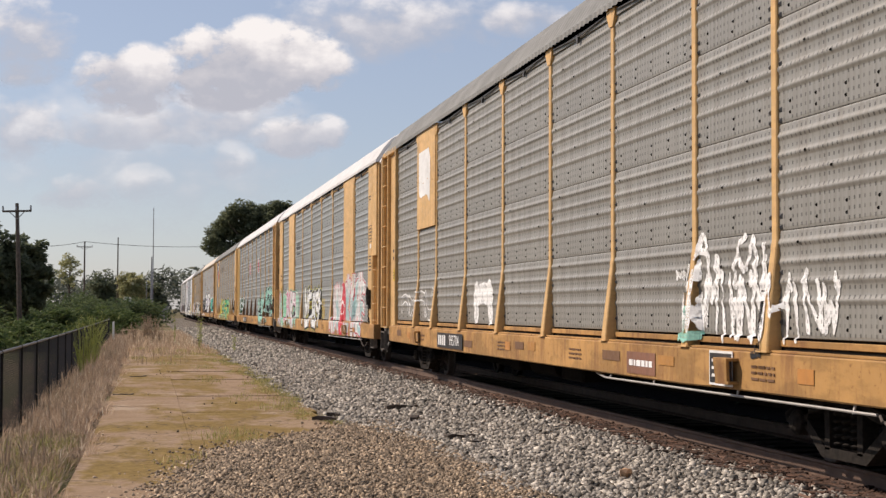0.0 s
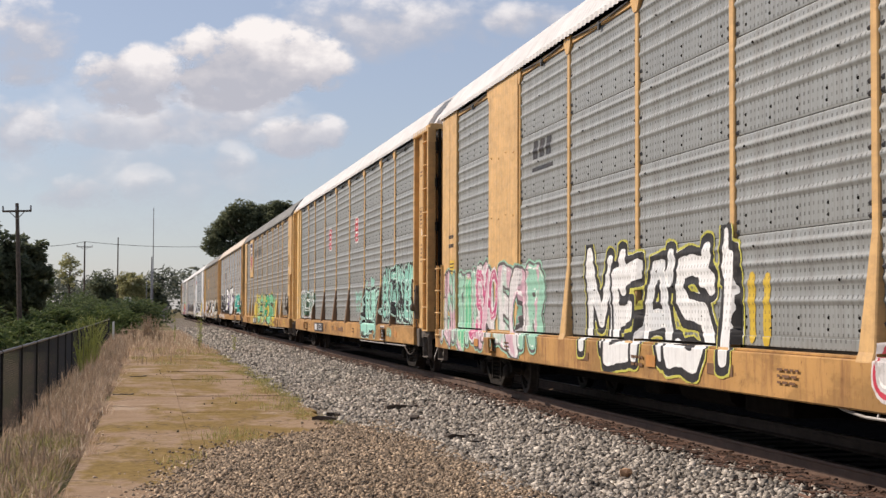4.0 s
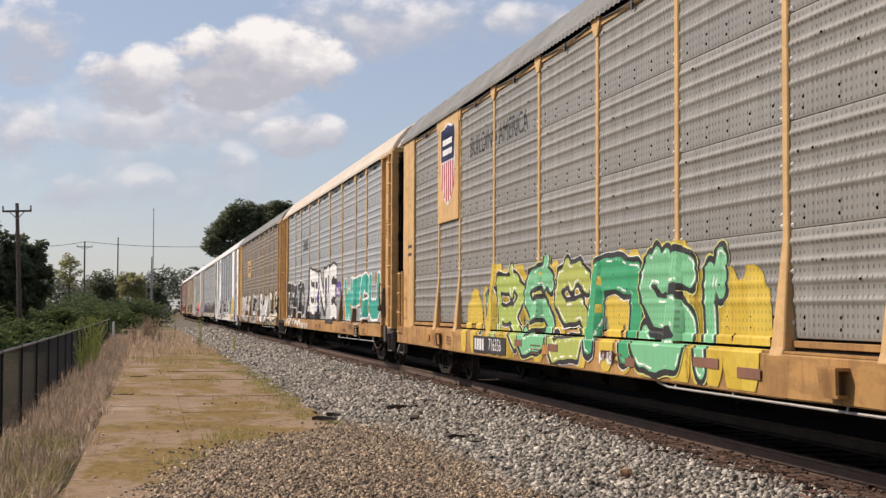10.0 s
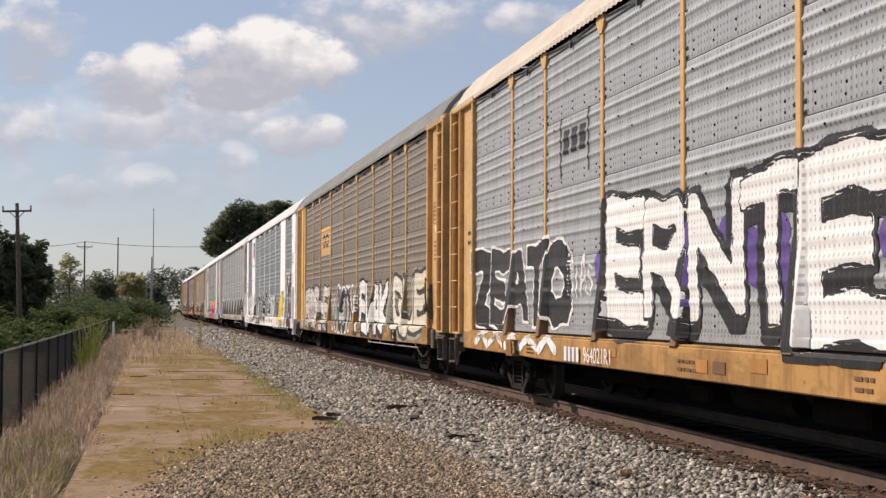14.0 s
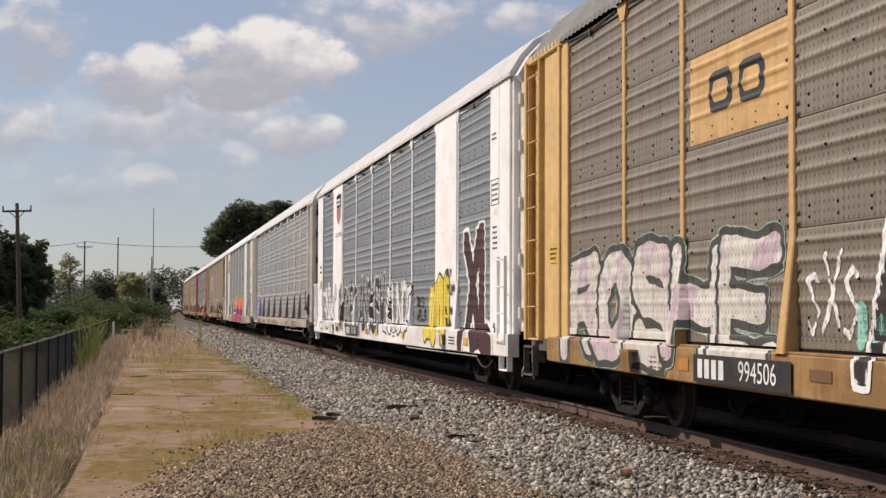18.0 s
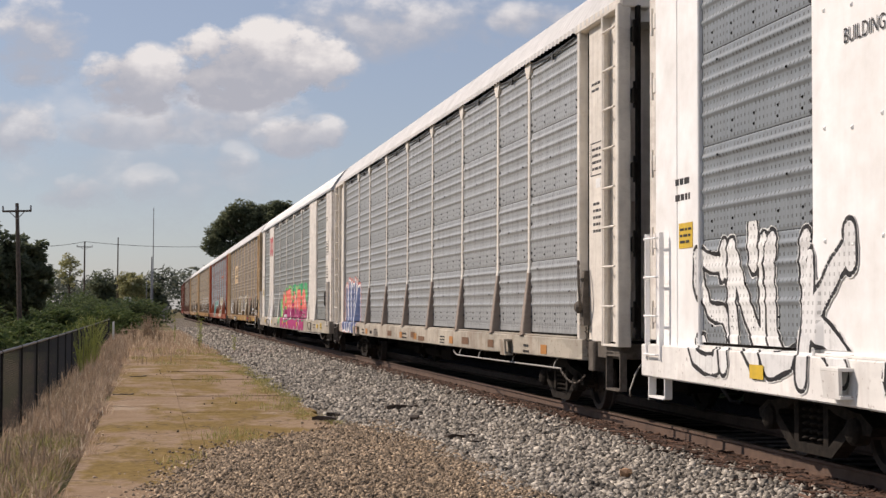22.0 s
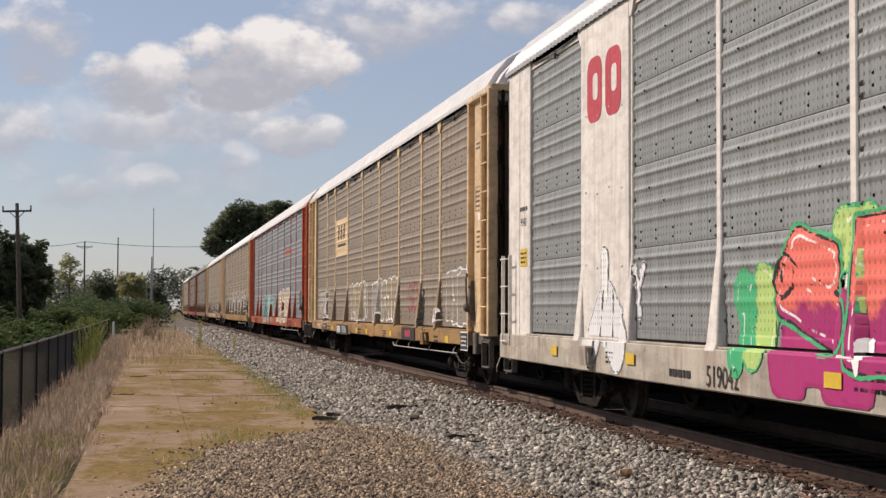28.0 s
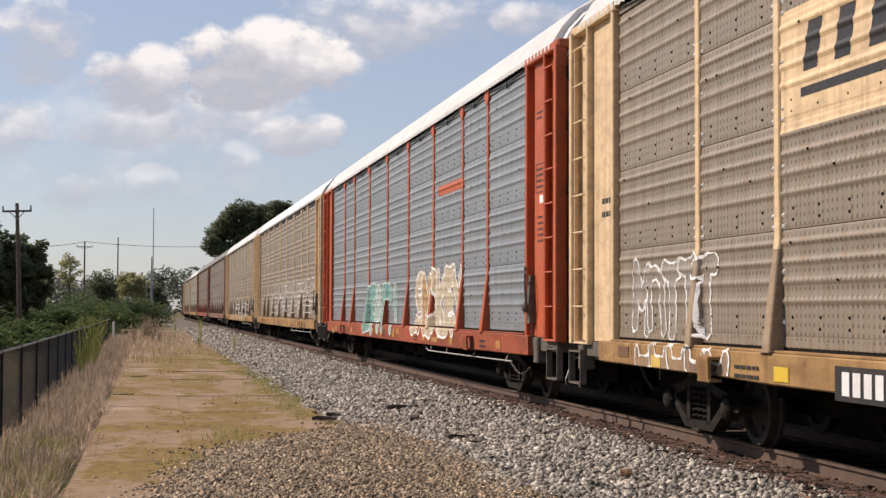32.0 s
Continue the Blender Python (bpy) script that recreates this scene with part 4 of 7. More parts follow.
def round_rect(w, h, r, n=5):
    out = []
    for cx, cy, a0 in ((w / 2 - r, -h / 2 + r, -90), (w / 2 - r, h / 2 - r, 0), (-w / 2 + r, h / 2 - r, 90), (-w / 2 + r, -h / 2 + r, 180)):
        for i in range(n + 1):
            a = radians(a0 + 90 * i / n)
            out.append((cx + r * math.cos(a), cy + r * math.sin(a)))
    return out


def bars(car, y, z, w, h, lines, mat, x, name="stencil_panel"):
    """Writing too small to read, as one panel of plain bars."""
    g = Geo()
    rng = random.Random(int(1000 * (y + z)))
    step = h / lines
    for i in range(lines):
        zz = z + h / 2 - (i + 0.5) * step
        a = y + w / 2
        while a > y - w / 2 + 0.04:
            b = a - rng.uniform(0.05, 0.16)
            b = max(b, y - w / 2)
            g.box(x, x + 0.004, b, a, zz - step * 0.2, zz + step * 0.2)
            a = b - 0.035
    return tagged(part(name, g.mesh(name, mat), car), kind="stuff")


SHIELD = [(-0.5, 0.46), (-0.38, 0.40), (-0.2, 0.47), (0, 0.5), (0.2, 0.47), (0.38, 0.40), (0.5, 0.46), (0.44, 0.30), (0.47, 0.05), (0.42, -0.2), (0.25, -0.40), (0, -0.5),
          (-0.25, -0.40), (-0.42, -0.2), (-0.47, 0.05), (-0.44, 0.30)]


def shield(car, y, z, w, h, x):
    flat_shape(car, "emblem_border", [(a * w, b * h) for a, b in SHIELD], y, z, "chalk", x)
    top = [(a * w * 0.9, b * h * 0.94) for a, b in SHIELD if b > 0.02]
    flat_shape(car, "emblem_field", [(-0.42 * w, 0.06 * h)] + [(0.42 * w, 0.06 * h)] + sorted(top, key=lambda q: -q[0]), y, z, "shield_blue", x - 0.005)
    for i in range(6):
        a = -0.36 + 0.72 * i / 5
        low = -0.45 + 0.55 * a * a * 2.2
        flat_shape(car, "emblem_stripe", [((a - 0.035) * w, low * h), ((a + 0.035) * w, low * h), ((a + 0.035) * w, 0.03 * h), ((a - 0.035) * w, 0.03 * h)], y, z, "signal_red", x - 0.005)
    for zz in (0.27, 0.15):
        flat_shape(car, "emblem_bar", rect(0.62 * w, 0.07 * h), y, z + zz * h, "chalk", x - 0.010)


# letter skeletons on a grid of nine by nine: points "across up", strokes parted by blanks
ALPHABET = {
    "A": "00,38,58,80 13,73", "B": "00,08,57,75,44,04 44,72,60,00", "C": "87,58,18,06,02,10,60,81", "D": "00,08,58,85,83,50,00", "E": "88,08,00,80 04,64",
    "F": "88,08,00 04,64", "G": "87,58,18,06,02,20,60,83,54", "H": "08,00 88,80 04,84", "I": "18,78 48,40 10,70", "K": "08,00 88,04,80", "L": "08,00,80",
    "M": "00,08,43,88,80", "N": "00,08,80,88", "O": "28,06,02,20,60,82,86,58,28", "P": "00,08,68,86,54,04", "R": "00,08,68,86,54,04 44,80",
    "S": "87,68,18,06,24,64,82,70,10,01", "T": "08,88 48,40", "U": "08,02,20,60,82,88", "V": "08,40,88", "W": "08,20,45,60,88", "X": "00,88 08,80",
    "Y": "08,44,88 44,40", "Z": "08,88,00,80", "n": "00,07,48,87,80", "l": "48,40", "o": "48,40 47,41", "^": "00,48,80", "~": "02,25,42,65,82",
    "v": "28,42,68", "m": "00,06,28,46,40 46,68,86,80", "s": "75,46,15,34,53,72,40,11", "@": "86,48,15,12,40,72,75,46,34,43", "/": "20,68", "<": "80,34,48,76", "q": "00,34,47,88 34,70"}


def strokes(ch):
    return [[(int(p[0]) / 8, int(p[1]) / 8) for p in line.split(",")] for line in ALPHABET[ch].split()]


def spray(name, a, b, line, halo, line_w, halo_w, wear=0.1, fill=1.0, split=0.0, gleam=0.5, tint=None):
    """Spray paint: a two-tone fill, a line round each letter and a wider mist or shadow round the whole."""
    t = Tree(name)

    def attr(k):
        n = t.nt.nodes.new("ShaderNodeAttribute")
        n.attribute_name = k
        return n.outputs["Fac"]
    d, e, c, h = attr("inside"), attr("edge"), attr("figure"), attr("shadow")
    co = t.coord()
    n = t.noise(co, 2.6, 4)
    if split > 0:
        z = t.node("SeparateXYZ", Vector=co).outputs[2]
        up = t.math("ADD", z, t.math("MULTIPLY", t.math("SUBTRACT", n, 0.5), 0.5))
        col = t.mix(t.math("MULTIPLY", t.math("SUBTRACT", up, split - 0.04), 12.0, True), b, a)
    else:
        col = t.mix(t.ramp(t.math("ADD", t.math("MULTIPLY", n, 0.7), t.math("MULTIPLY", c, 0.6)), (0.52, 0.0), (0.68, 1.0)), a, b)
    if tint:
        col = t.mix(t.ramp(t.noise(t.scaled(co, (1, 1.0, 0.7)), 1.5, 2), (0.52, 0.0), (0.56, 1.0)), col, tint)
    if gleam > 0:
        shine = t.math("LESS_THAN", t.math("ABSOLUTE", t.math("ADD", d, 0.07)), 0.013)
        col = t.mix(t.math("MULTIPLY", shine, t.ramp(t.noise(co, 4), (0.5, 0.0), (0.54, gleam))), col, (0.85, 0.85, 0.82))
    rough_edge = t.math("MULTIPLY", t.math("SUBTRACT", t.noise(co, 14, 3), 0.5), 0.022)
    col = t.mix(t.math("GREATER_THAN", t.math("ADD", d, rough_edge), line_w), col, halo)
    # the line swells and thins along its way
    swell = t.math("MULTIPLY", t.math("ADD", t.noise(co, 3.0, 2), 0.5), line_w)
    col = t.mix(t.math("LESS_THAN", t.math("ADD", e, rough_edge), swell), col, line)
    dirt = t.noise(t.scaled(co, (3, 9, 0.6)), 2.0, 5)
    col = t.mix(t.math("MULTIPLY", t.ramp(dirt, (0.5, 0.0), (0.8, 1.0)), 0.35), col, (0.16, 0.13, 0.10))
    high = t.math("GREATER_THAN", t.node("SeparateXYZ", Vector=co).outputs[2], 1.17)
    col = t.mix(t.math("MULTIPLY", t.math("MULTIPLY", hole_mask(t, co), high), 0.42), col, (0.06, 0.055, 0.05))
    shown = t.math("LESS_THAN", t.math("ADD", t.math("MINIMUM", d, h), t.math("MULTIPLY", rough_edge, 2.0)), halo_w)
    if fill < 1:
        body = t.math("MULTIPLY", t.math("GREATER_THAN", e, t.math("MULTIPLY", swell, 1.0)), t.math("MULTIPLY", t.math("LESS_THAN", d, 0.0), 1.0 - fill))
        shown = t.math("MULTIPLY", shown, t.math("SUBTRACT", 1.0, body))
    worn = t.math("SUBTRACT", 1.0, t.math("MULTIPLY", t.ramp(t.noise(co, 7, 6, 0.7), (0.5, 0.0), (0.62, 1.0)), wear))
    t.done(col, 0.6, 0.0, 0.25)
    clear = t.node("BsdfTransparent")
    mixs = t.node("MixShader", i0=t.math("MULTIPLY", shown, worn), i1=clear.outputs[0], i2=t.bsdf.outputs[0])
    t.nt.links.new(mixs.outputs[0], t.out.inputs[0])
    return t.mat


def side_x(y, z, spec):
    """The outer face of the near side at (y, z) of a car."""
    if z < 1.02:
        return -1.532
    open_form = spec["form"] == "open"
    x = FACE - sheet_depth(z) if z > 1.155 else (-1.503 if z < 1.046 else -1.423 if spec["n"] in (0, 3) else -1.404)
    if abs(y) > 12.1:
        return FACE - (0.092 if open_form and abs(y) < 12.26 else 0.062)
    if spec.get("plates") == "full" and (7.25 < abs(y) < 9.3):
        x = FACE - 0.064
    for e in EDGES[1:-1]:
        h = 0.058 + (0.06 if open_form else 0.09) * max(0.0, min(1.0, (2.0 - z) / 0.9))
        if abs(y - e) < h + 0.05:
            x = min(x, FACE - 0.042 - (0.115 if open_form else 0.082) * max(0.0, min(1.0, (2.0 - z) / 0.9)))
    return x


def lay_out(words, y0, y1, z0, z1, seed, lean=0.10, ragged=0.12, spikes=0):
    """The strokes of each letter between y0 and y1, each with its own height and lean, and spikes on top."""
    rng = random.Random(seed)
    w, out = (y0 - y1) / len(words), []
    for i, ch in enumerate(words):
        lo, hi = z0 + rng.uniform(0.0, ragged) * (z1 - z0), z1 - rng.uniform(0.0, ragged) * (z1 - z0)
        sh, bow = rng.uniform(-lean, lean), rng.uniform(-0.06, 0.06)
        place = lambda a, b: (y0 - w * (i + 0.07 + 0.86 * (a + sh * (b - 0.5) + bow * math.sin(3.1 * b))), lo + (hi - lo) * (b + 0.05 * math.sin(4 * a + seed + i)))
        fig = []
        for line in strokes(ch):
            fine = []
            for (ax, ay), (bx, by) in zip(line, line[1:]):
                m = 1 + int(2.5 * math.hypot(bx - ax, by - ay))
                fine += [place(ax + (bx - ax) * k / m, ay + (by - ay) * k / m) for k in range(m)]
            fig.append(fine + [place(*line[-1])])
        for k in range(spikes):
            a = rng.uniform(0.0, 1.0)
            p, q = place(a, 0.9), place(a + rng.uniform(-0.15, 0.15), 1.0 + rng.uniform(0.08, 0.25))
            fig.append([p, q])
        out.append(fig)
    return out


def graffiti(car, spec, words, y0, y1, z0, z1, mat, thick, seed, margin=0.14, label="", lift=0.007, square=0.0, drop=(0.0, 0.0), lean=0.10, ragged=0.12, spikes=0, grid=0.036):
    """Letters sprayed on the car's side, with the distance to their strokes kept on the mesh for the paint."""
    figs = lay_out(words, y0 - thick, y1 + thick, z0 + thick, z1 - thick, seed, lean, ragged, spikes)
    ys = np.arange(y1 - margin, y0 + margin + 1e-6, grid)
    lo = max(SILL_FOOT.get(spec["n"], 0.69) + 0.035, z0 - margin)
    zs = np.unique(np.round(np.concatenate([np.arange(lo, z1 + margin, 0.032), [1.015, 1.025, 1.044, 1.048, 1.076, 1.155, 1.168]]), 4))
    zs = zs[(zs >= lo) & (zs <= z1 + margin)]
    Y, Z = np.meshgrid(ys, zs, indexing="ij")
    rng = np.random.RandomState(seed)
    jag = 0.014 * np.sin(Y * 9 + seed) * np.sin(Z * 11 + seed * 2)
    D, E, C = np.full(Y.shape, 9.0), np.full(Y.shape, 9.0), np.zeros(Y.shape)

    def reach(fig, YY, ZZ):
        d = np.full(YY.shape, 9.0)
        for line in fig:
            for (ay, az), (by, bz) in zip(line, line[1:]):
                l2 = (by - ay) ** 2 + (bz - az) ** 2 + 1e-9
                k = np.clip(((YY - ay) * (by - ay) + (ZZ - az) * (bz - az)) / l2, 0, 1)
                gy, gz = np.abs(YY - ay - k * (by - ay)), np.abs(ZZ - az - k * (bz - az))
                d = np.minimum(d, (1 - square) * np.hypot(gy, gz) + square * np.maximum(gy, gz))
        return d
    S = np.full(Y.shape, 9.0)
    for fig in figs:
        th = thick * (1 + 0.18 * rng.uniform(-1, 1))
        d = reach(fig, Y, Z) - th + jag
        C = np.where(d < D, rng.uniform(), C)
        E = np.where(d < 0, np.abs(d), np.minimum(E, np.abs(d)))
        D = np.minimum(D, d)
        if drop != (0.0, 0.0):
            for k in (0.5, 1.0):
                S = np.minimum(S, reach(fig, Y - drop[0] * k, Z - drop[1] * k) - th)
    X = np.array([[side_x(y, z, spec) for z in zs] for y in ys]) - lift
    n, m = Y.shape
    idx = np.arange(n * m).reshape(n, m)
    quads = np.stack([idx[:-1, :-1], idx[:-1, 1:], idx[1:, 1:], idx[1:, :-1]], -1).reshape(-1, 4)
    zc, xc = Z.ravel()[quads].mean(1), X.ravel()[quads].mean(1)
    slot = (zc > 1.046) & (zc < 1.076) & (xc > -1.515) & (np.abs(Y.ravel()[quads].mean(1)) < 12.1)      # the paint misses the drain slot
    for e in EDGES[1:-1]:
        slot &= np.abs(Y.ravel()[quads].mean(1) - e) > 0.16
    keep = (np.minimum(D, S).ravel()[quads].min(1) < margin) & ~slot
    me = quick_mesh("graffiti", np.stack([X, Y, Z], -1).reshape(-1, 3), quads[keep], mat)
    for key, val in (("inside", D), ("edge", E), ("figure", C), ("shadow", S)):
        me.attributes.new(key, "FLOAT", "POINT").data.foreach_set("value", val.ravel().astype(np.float32))
    part("graffiti", me, car, label)


W, K = (0.80, 0.80, 0.78), (0.018, 0.018, 0.02)
MINT, TEAL = (0.28, 0.58, 0.48), (0.02, 0.33, 0.26)
for nm, args in dict(
        g_white_line=(W, W, W, W, 0.01, 0.006, 0.4, 1.0, 0, 0), g_black_mark=(K, K, K, K, 0.01, 0.006, 0.25, 1.0, 0, 0), g_mint_line=(MINT, MINT, MINT, MINT, 0.01, 0.01, 0.3, 1.0, 0, 0),
        g_grey_ghost=((0.66, 0.66, 0.62), W, W, W, 0.02, 0.03, 0.35, 1.0, 0, 0), g_green_mist=((0.04, 0.26, 0.15), (0.06, 0.30, 0.2), (0.05, 0.28, 0.17), (0.05, 0.28, 0.17), 0.0, -0.02, 0.8, 0.4, 0, 0),
        g_mint_pink=((0.26, 0.50, 0.38), (0.62, 0.60, 0.60), (0.10, 0.09, 0.09), (0.26, 0.48, 0.36), 0.022, 0.05, 0.12, 1.0, 0, 0.8, (0.55, 0.36, 0.42)),
        g_red_line=((0.36, 0.07, 0.07), (0.4, 0.1, 0.1), (0.36, 0.07, 0.07), (0.36, 0.07, 0.07), 0.005, 0.006, 0.75, 1.0, 0, 0), g_rose=((0.45, 0.05, 0.16), (0.52, 0.10, 0.22), (0.62, 0.60, 0.60), W, 0.02, 0.03, 0.15), g_leaf_green=((0.05, 0.40, 0.20), (0.10, 0.46, 0.26), (0.5, 0.62, 0.42), (0.5, 0.6, 0.4), 0.02, 0.03, 0.12),
        g_silver_black=((0.60, 0.63, 0.64), (0.72, 0.73, 0.72), K, (0.48, 0.46, 0.08), 0.042, 0.07, 0.08, 1.0, 0, 0.8),
        g_red_white=((0.62, 0.60, 0.58), (0.56, 0.55, 0.54), (0.50, 0.04, 0.07), (0.60, 0.57, 0.56), 0.020, 0.05, 0.3, 1.0, 0, 0.9, (0.30, 0.46, 0.46)),
        g_red_disc=((0.50, 0.02, 0.04), (0.55, 0.04, 0.06), (0.72, 0.60, 0.58), (0.5, 0.05, 0.06), 0.012, 0.02, 0.06, 1.0, 0, 0), g_white_ring=(W, W, W, W, 0.01, 0.012, 0.05, 1.0, 0, 0),
        g_mint_black=(MINT, (0.22, 0.52, 0.43), K, (0.45, 0.66, 0.58), 0.036, 0.06, 0.08, 1.0, 0, 0.7), g_hollow_white=(W, W, W, W, 0.030, 0.010, 0.2, 0.0, 0, 0),
        g_flame=((0.52, 0.36, 0.035), (0.60, 0.44, 0.06), (0.55, 0.38, 0.04), (0.55, 0.38, 0.04), 0.01, 0.03, 0.12, 1.0, 0, 0),
        g_lime=((0.36, 0.46, 0.10), (0.28, 0.52, 0.20), K, W, 0.032, 0.045, 0.05, 1.0, 0, 0.9), g_olive=((0.38, 0.42, 0.09), (0.30, 0.46, 0.14), K, W, 0.032, 0.045, 0.05, 1.0, 0, 0.9),
        g_emerald=((0.01, 0.25, 0.10), (0.03, 0.32, 0.14), K, W, 0.034, 0.045, 0.04, 1.0, 0, 0.9), g_pale_mint=((0.22, 0.52, 0.30), (0.16, 0.46, 0.24), K, (0.62, 0.6, 0.2), 0.034, 0.05, 0.04, 1.0, 0, 0.9),
        g_black_solid=(K, (0.03, 0.03, 0.032), W, W, 0.020, 0.024, 0.06, 1.0, 0, 0), g_white_block=(W, (0.74, 0.74, 0.72), K, K, 0.018, 0.065, 0.04, 1.0, 0, 0),
        g_violet=((0.10, 0.06, 0.24), (0.15, 0.09, 0.32), (0.12, 0.07, 0.28), (0.12, 0.07, 0.28), 0.02, 0.05, 0.2, 1.0, 0, 0),
        g_orange_mist=((0.50, 0.21, 0.02), (0.56, 0.25, 0.03), (0.5, 0.2, 0.02), (0.5, 0.2, 0.02), 0.01, 0.02, 0.85, 1.0, 0, 0),
        g_teal_white=(TEAL, (0.03, 0.39, 0.31), W, (0.30, 0.22, 0.16), 0.03, 0.05, 0.08, 1.0, 0, 0),
        g_grey_dark=((0.60, 0.57, 0.51), (0.68, 0.66, 0.61), (0.055, 0.06, 0.055), (0.30, 0.42, 0.36), 0.042, 0.055, 0.25, 1.0, 0, 0, (0.54, 0.44, 0.47)),
        g_white_shadow=((0.66, 0.65, 0.63), W, K, K, 0.030, 0.05, 0.16, 1.0, 0, 0), g_cream_dark=((0.62, 0.57, 0.45), (0.7, 0.66, 0.56), (0.05, 0.045, 0.04), (0.35, 0.36, 0.3), 0.05, 0.07, 0.2, 1.0, 0, 0),
        g_black_halo=(K, (0.04, 0.035, 0.03), (0.7, 0.7, 0.68), W, 0.012, 0.07, 0.12, 1.0, 0, 0),
        g_white_inked=(W, (0.72, 0.72, 0.71), K, W, 0.022, 0.03, 0.12, 1.0, 0, 0),
        g_gold=((0.66, 0.48, 0.03), (0.76, 0.60, 0.08), K, (0.5, 0.4, 0.05), 0.020, 0.03, 0.05, 1.0, 0, 0.8),
        g_maroon=((0.045, 0.016, 0.018), (0.06, 0.022, 0.024), (0.05, 0.018, 0.02), W, 0.02, 0.10, 0.04, 1.0, 0, 0), g_navy=((0.05, 0.075, 0.19), (0.10, 0.14, 0.28), W, (0.62, 0.20, 0.17), 0.030, 0.085, 0.08, 1.0, 0, 0.6),
        g_salmon=((0.78, 0.17, 0.13), (0.36, 0.025, 0.14), K, (0.05, 0.40, 0.17), 0.014, 0.05, 0.04, 1.0, 1.42, 0.8), g_magenta=((0.34, 0.022, 0.13), (0.40, 0.03, 0.16), (0.34, 0.022, 0.13), (0.34, 0.02, 0.13), 0.01, 0.05, 0.04, 1.0, 0, 0),
        g_spring_green=((0.05, 0.40, 0.17), (0.42, 0.58, 0.18), (0.05, 0.4, 0.17), (0.05, 0.4, 0.17), 0.01, 0.03, 0.05, 1.0, 0, 0.6),
        g_white_figure=(W, (0.7, 0.7, 0.7), K, W, 0.012, 0.016, 0.05, 1.0, 0, 0), g_dusty_line=((0.62, 0.60, 0.56), W, W, W, 0.018, 0.014, 0.45, 0.12, 0, 0), g_dusty_fill=((0.46, 0.44, 0.41), (0.52, 0.44, 0.29), W, (0.55, 0.52, 0.46), 0.020, 0.022, 0.7, 0.5, 0, 0),
        g_teal_faint=((0.20, 0.44, 0.40), (0.5, 0.6, 0.56), (0.6, 0.7, 0.66), (0.2, 0.4, 0.36), 0.02, 0.03, 0.4, 0.7), g_orange_white=((0.50, 0.30, 0.12), (0.6, 0.5, 0.35), W, (0.6, 0.3, 0.1), 0.022, 0.03, 0.3, 0.8)).items():
    M[nm] = spray(nm, *args)

CARS = [
    dict(n=0, form="open", label="yellow-framed autorack car with warm grey sheets", frame="yellow", sill="yellow_sill", sheet="sheet_warm", roof="roof_grey", door="brown", plates="half"),
    dict(n=1, form="flush", label="grey autorack car with wide yellow plates and red graffiti", frame="yellow", sill="yellow_sill", sheet="sheet_grey", roof="roof_white", door="brown", plates="full"),
    dict(n=2, form="open", label="yellow-framed autorack car with mint green graffiti", frame="yellow", sill="yellow_sill", sheet="sheet_grey", roof="roof_white", door="brown"),
    dict(n=3, form="flush", label="yellow-framed autorack car with lime green graffiti", frame="yellow", sill="yellow_sill", sheet="sheet_warm", roof="roof_grey", door="gunmetal", plates="half"),
    dict(n=4, form="open", label="light grey autorack car with white and teal block graffiti", frame="yellow", sill="yellow_sill", sheet="sheet_light", roof="roof_cream", door="brown"),
    dict(n=5, form="open", label="rusty brown autorack car with a row of pale graffiti", frame="yellow", sill="tan_sill", sheet="sheet_brown", roof="roof_grey", door="brown"),
    dict(n=6, form="flush", label="clean white autorack car with blue-grey sheets", frame="white", sill="white_sill", sheet="sheet_blue", roof="roof_white", door="gunmetal", plates="full"),
    dict(n=7, form="open", label="cream autorack car with light streaked grey sheets", frame="cream", sill="cream_sill", sheet="sheet_streaked", roof="roof_white", door="gunmetal"),
    dict(n=8, form="flush", label="off-white autorack car with pink graffiti", frame="offwhite", sill="cream_sill", sheet="sheet_grey", roof="zinc", door="gunmetal", plates="full"),
    dict(n=9, form="open", label="tan autorack car with dusty brown-grey sheets", frame="tan", sill="tan_sill", sheet="sheet_tan", roof="roof_white", door="brown"),
    dict(n=10, form="open", label="orange-framed autorack car with blue-grey sheets", frame="orange", sill="orange_sill", sheet="sheet_blue", roof="roof_white", door="red"),
    dict(n=11, form="open", label="faded tan autorack car with dusty tan sheets", frame="tan", sill="tan_sill", sheet="sheet_tan", roof="zinc", door="brown"),
    dict(n=12, form="open", label="tan autorack car with a white roof", frame="tan", sill="tan_sill", sheet="sheet_tan", roof="roof_white", door="brown"),
    dict(n=13, form="open", label="brown autorack car with dusty sheets", frame="brown", sill="brown", sheet="sheet_brown", roof="roof_grey", door="brown"),
    dict(n=14, form="open", label="oxide red autorack car with dusty sheets", frame="red", sill="red", sheet="sheet_brown", roof="roof_grey", door="red"),
    dict(n=15, form="open", label="tan autorack car with grey sheets", frame="tan", sill="tan_sill", sheet="sheet_warm", roof="roof_white", door="brown"),
    dict(n=16, form="open", label="tan-framed autorack car with brown sheets", frame="tan", sill="brown", sheet="sheet_brown", roof="roof_grey", door="brown"),
    dict(n=17, form="open", label="brown-framed autorack car with warm grey sheets", frame="brown", sill="brown", sheet="sheet_warm", roof="roof_grey", door="brown"),
    dict(n=18, form="open", label="brown autorack car with brown sheets", frame="brown", sill="brown", sheet="sheet_brown", roof="roof_grey", door="brown"),
]
TRAIN = []


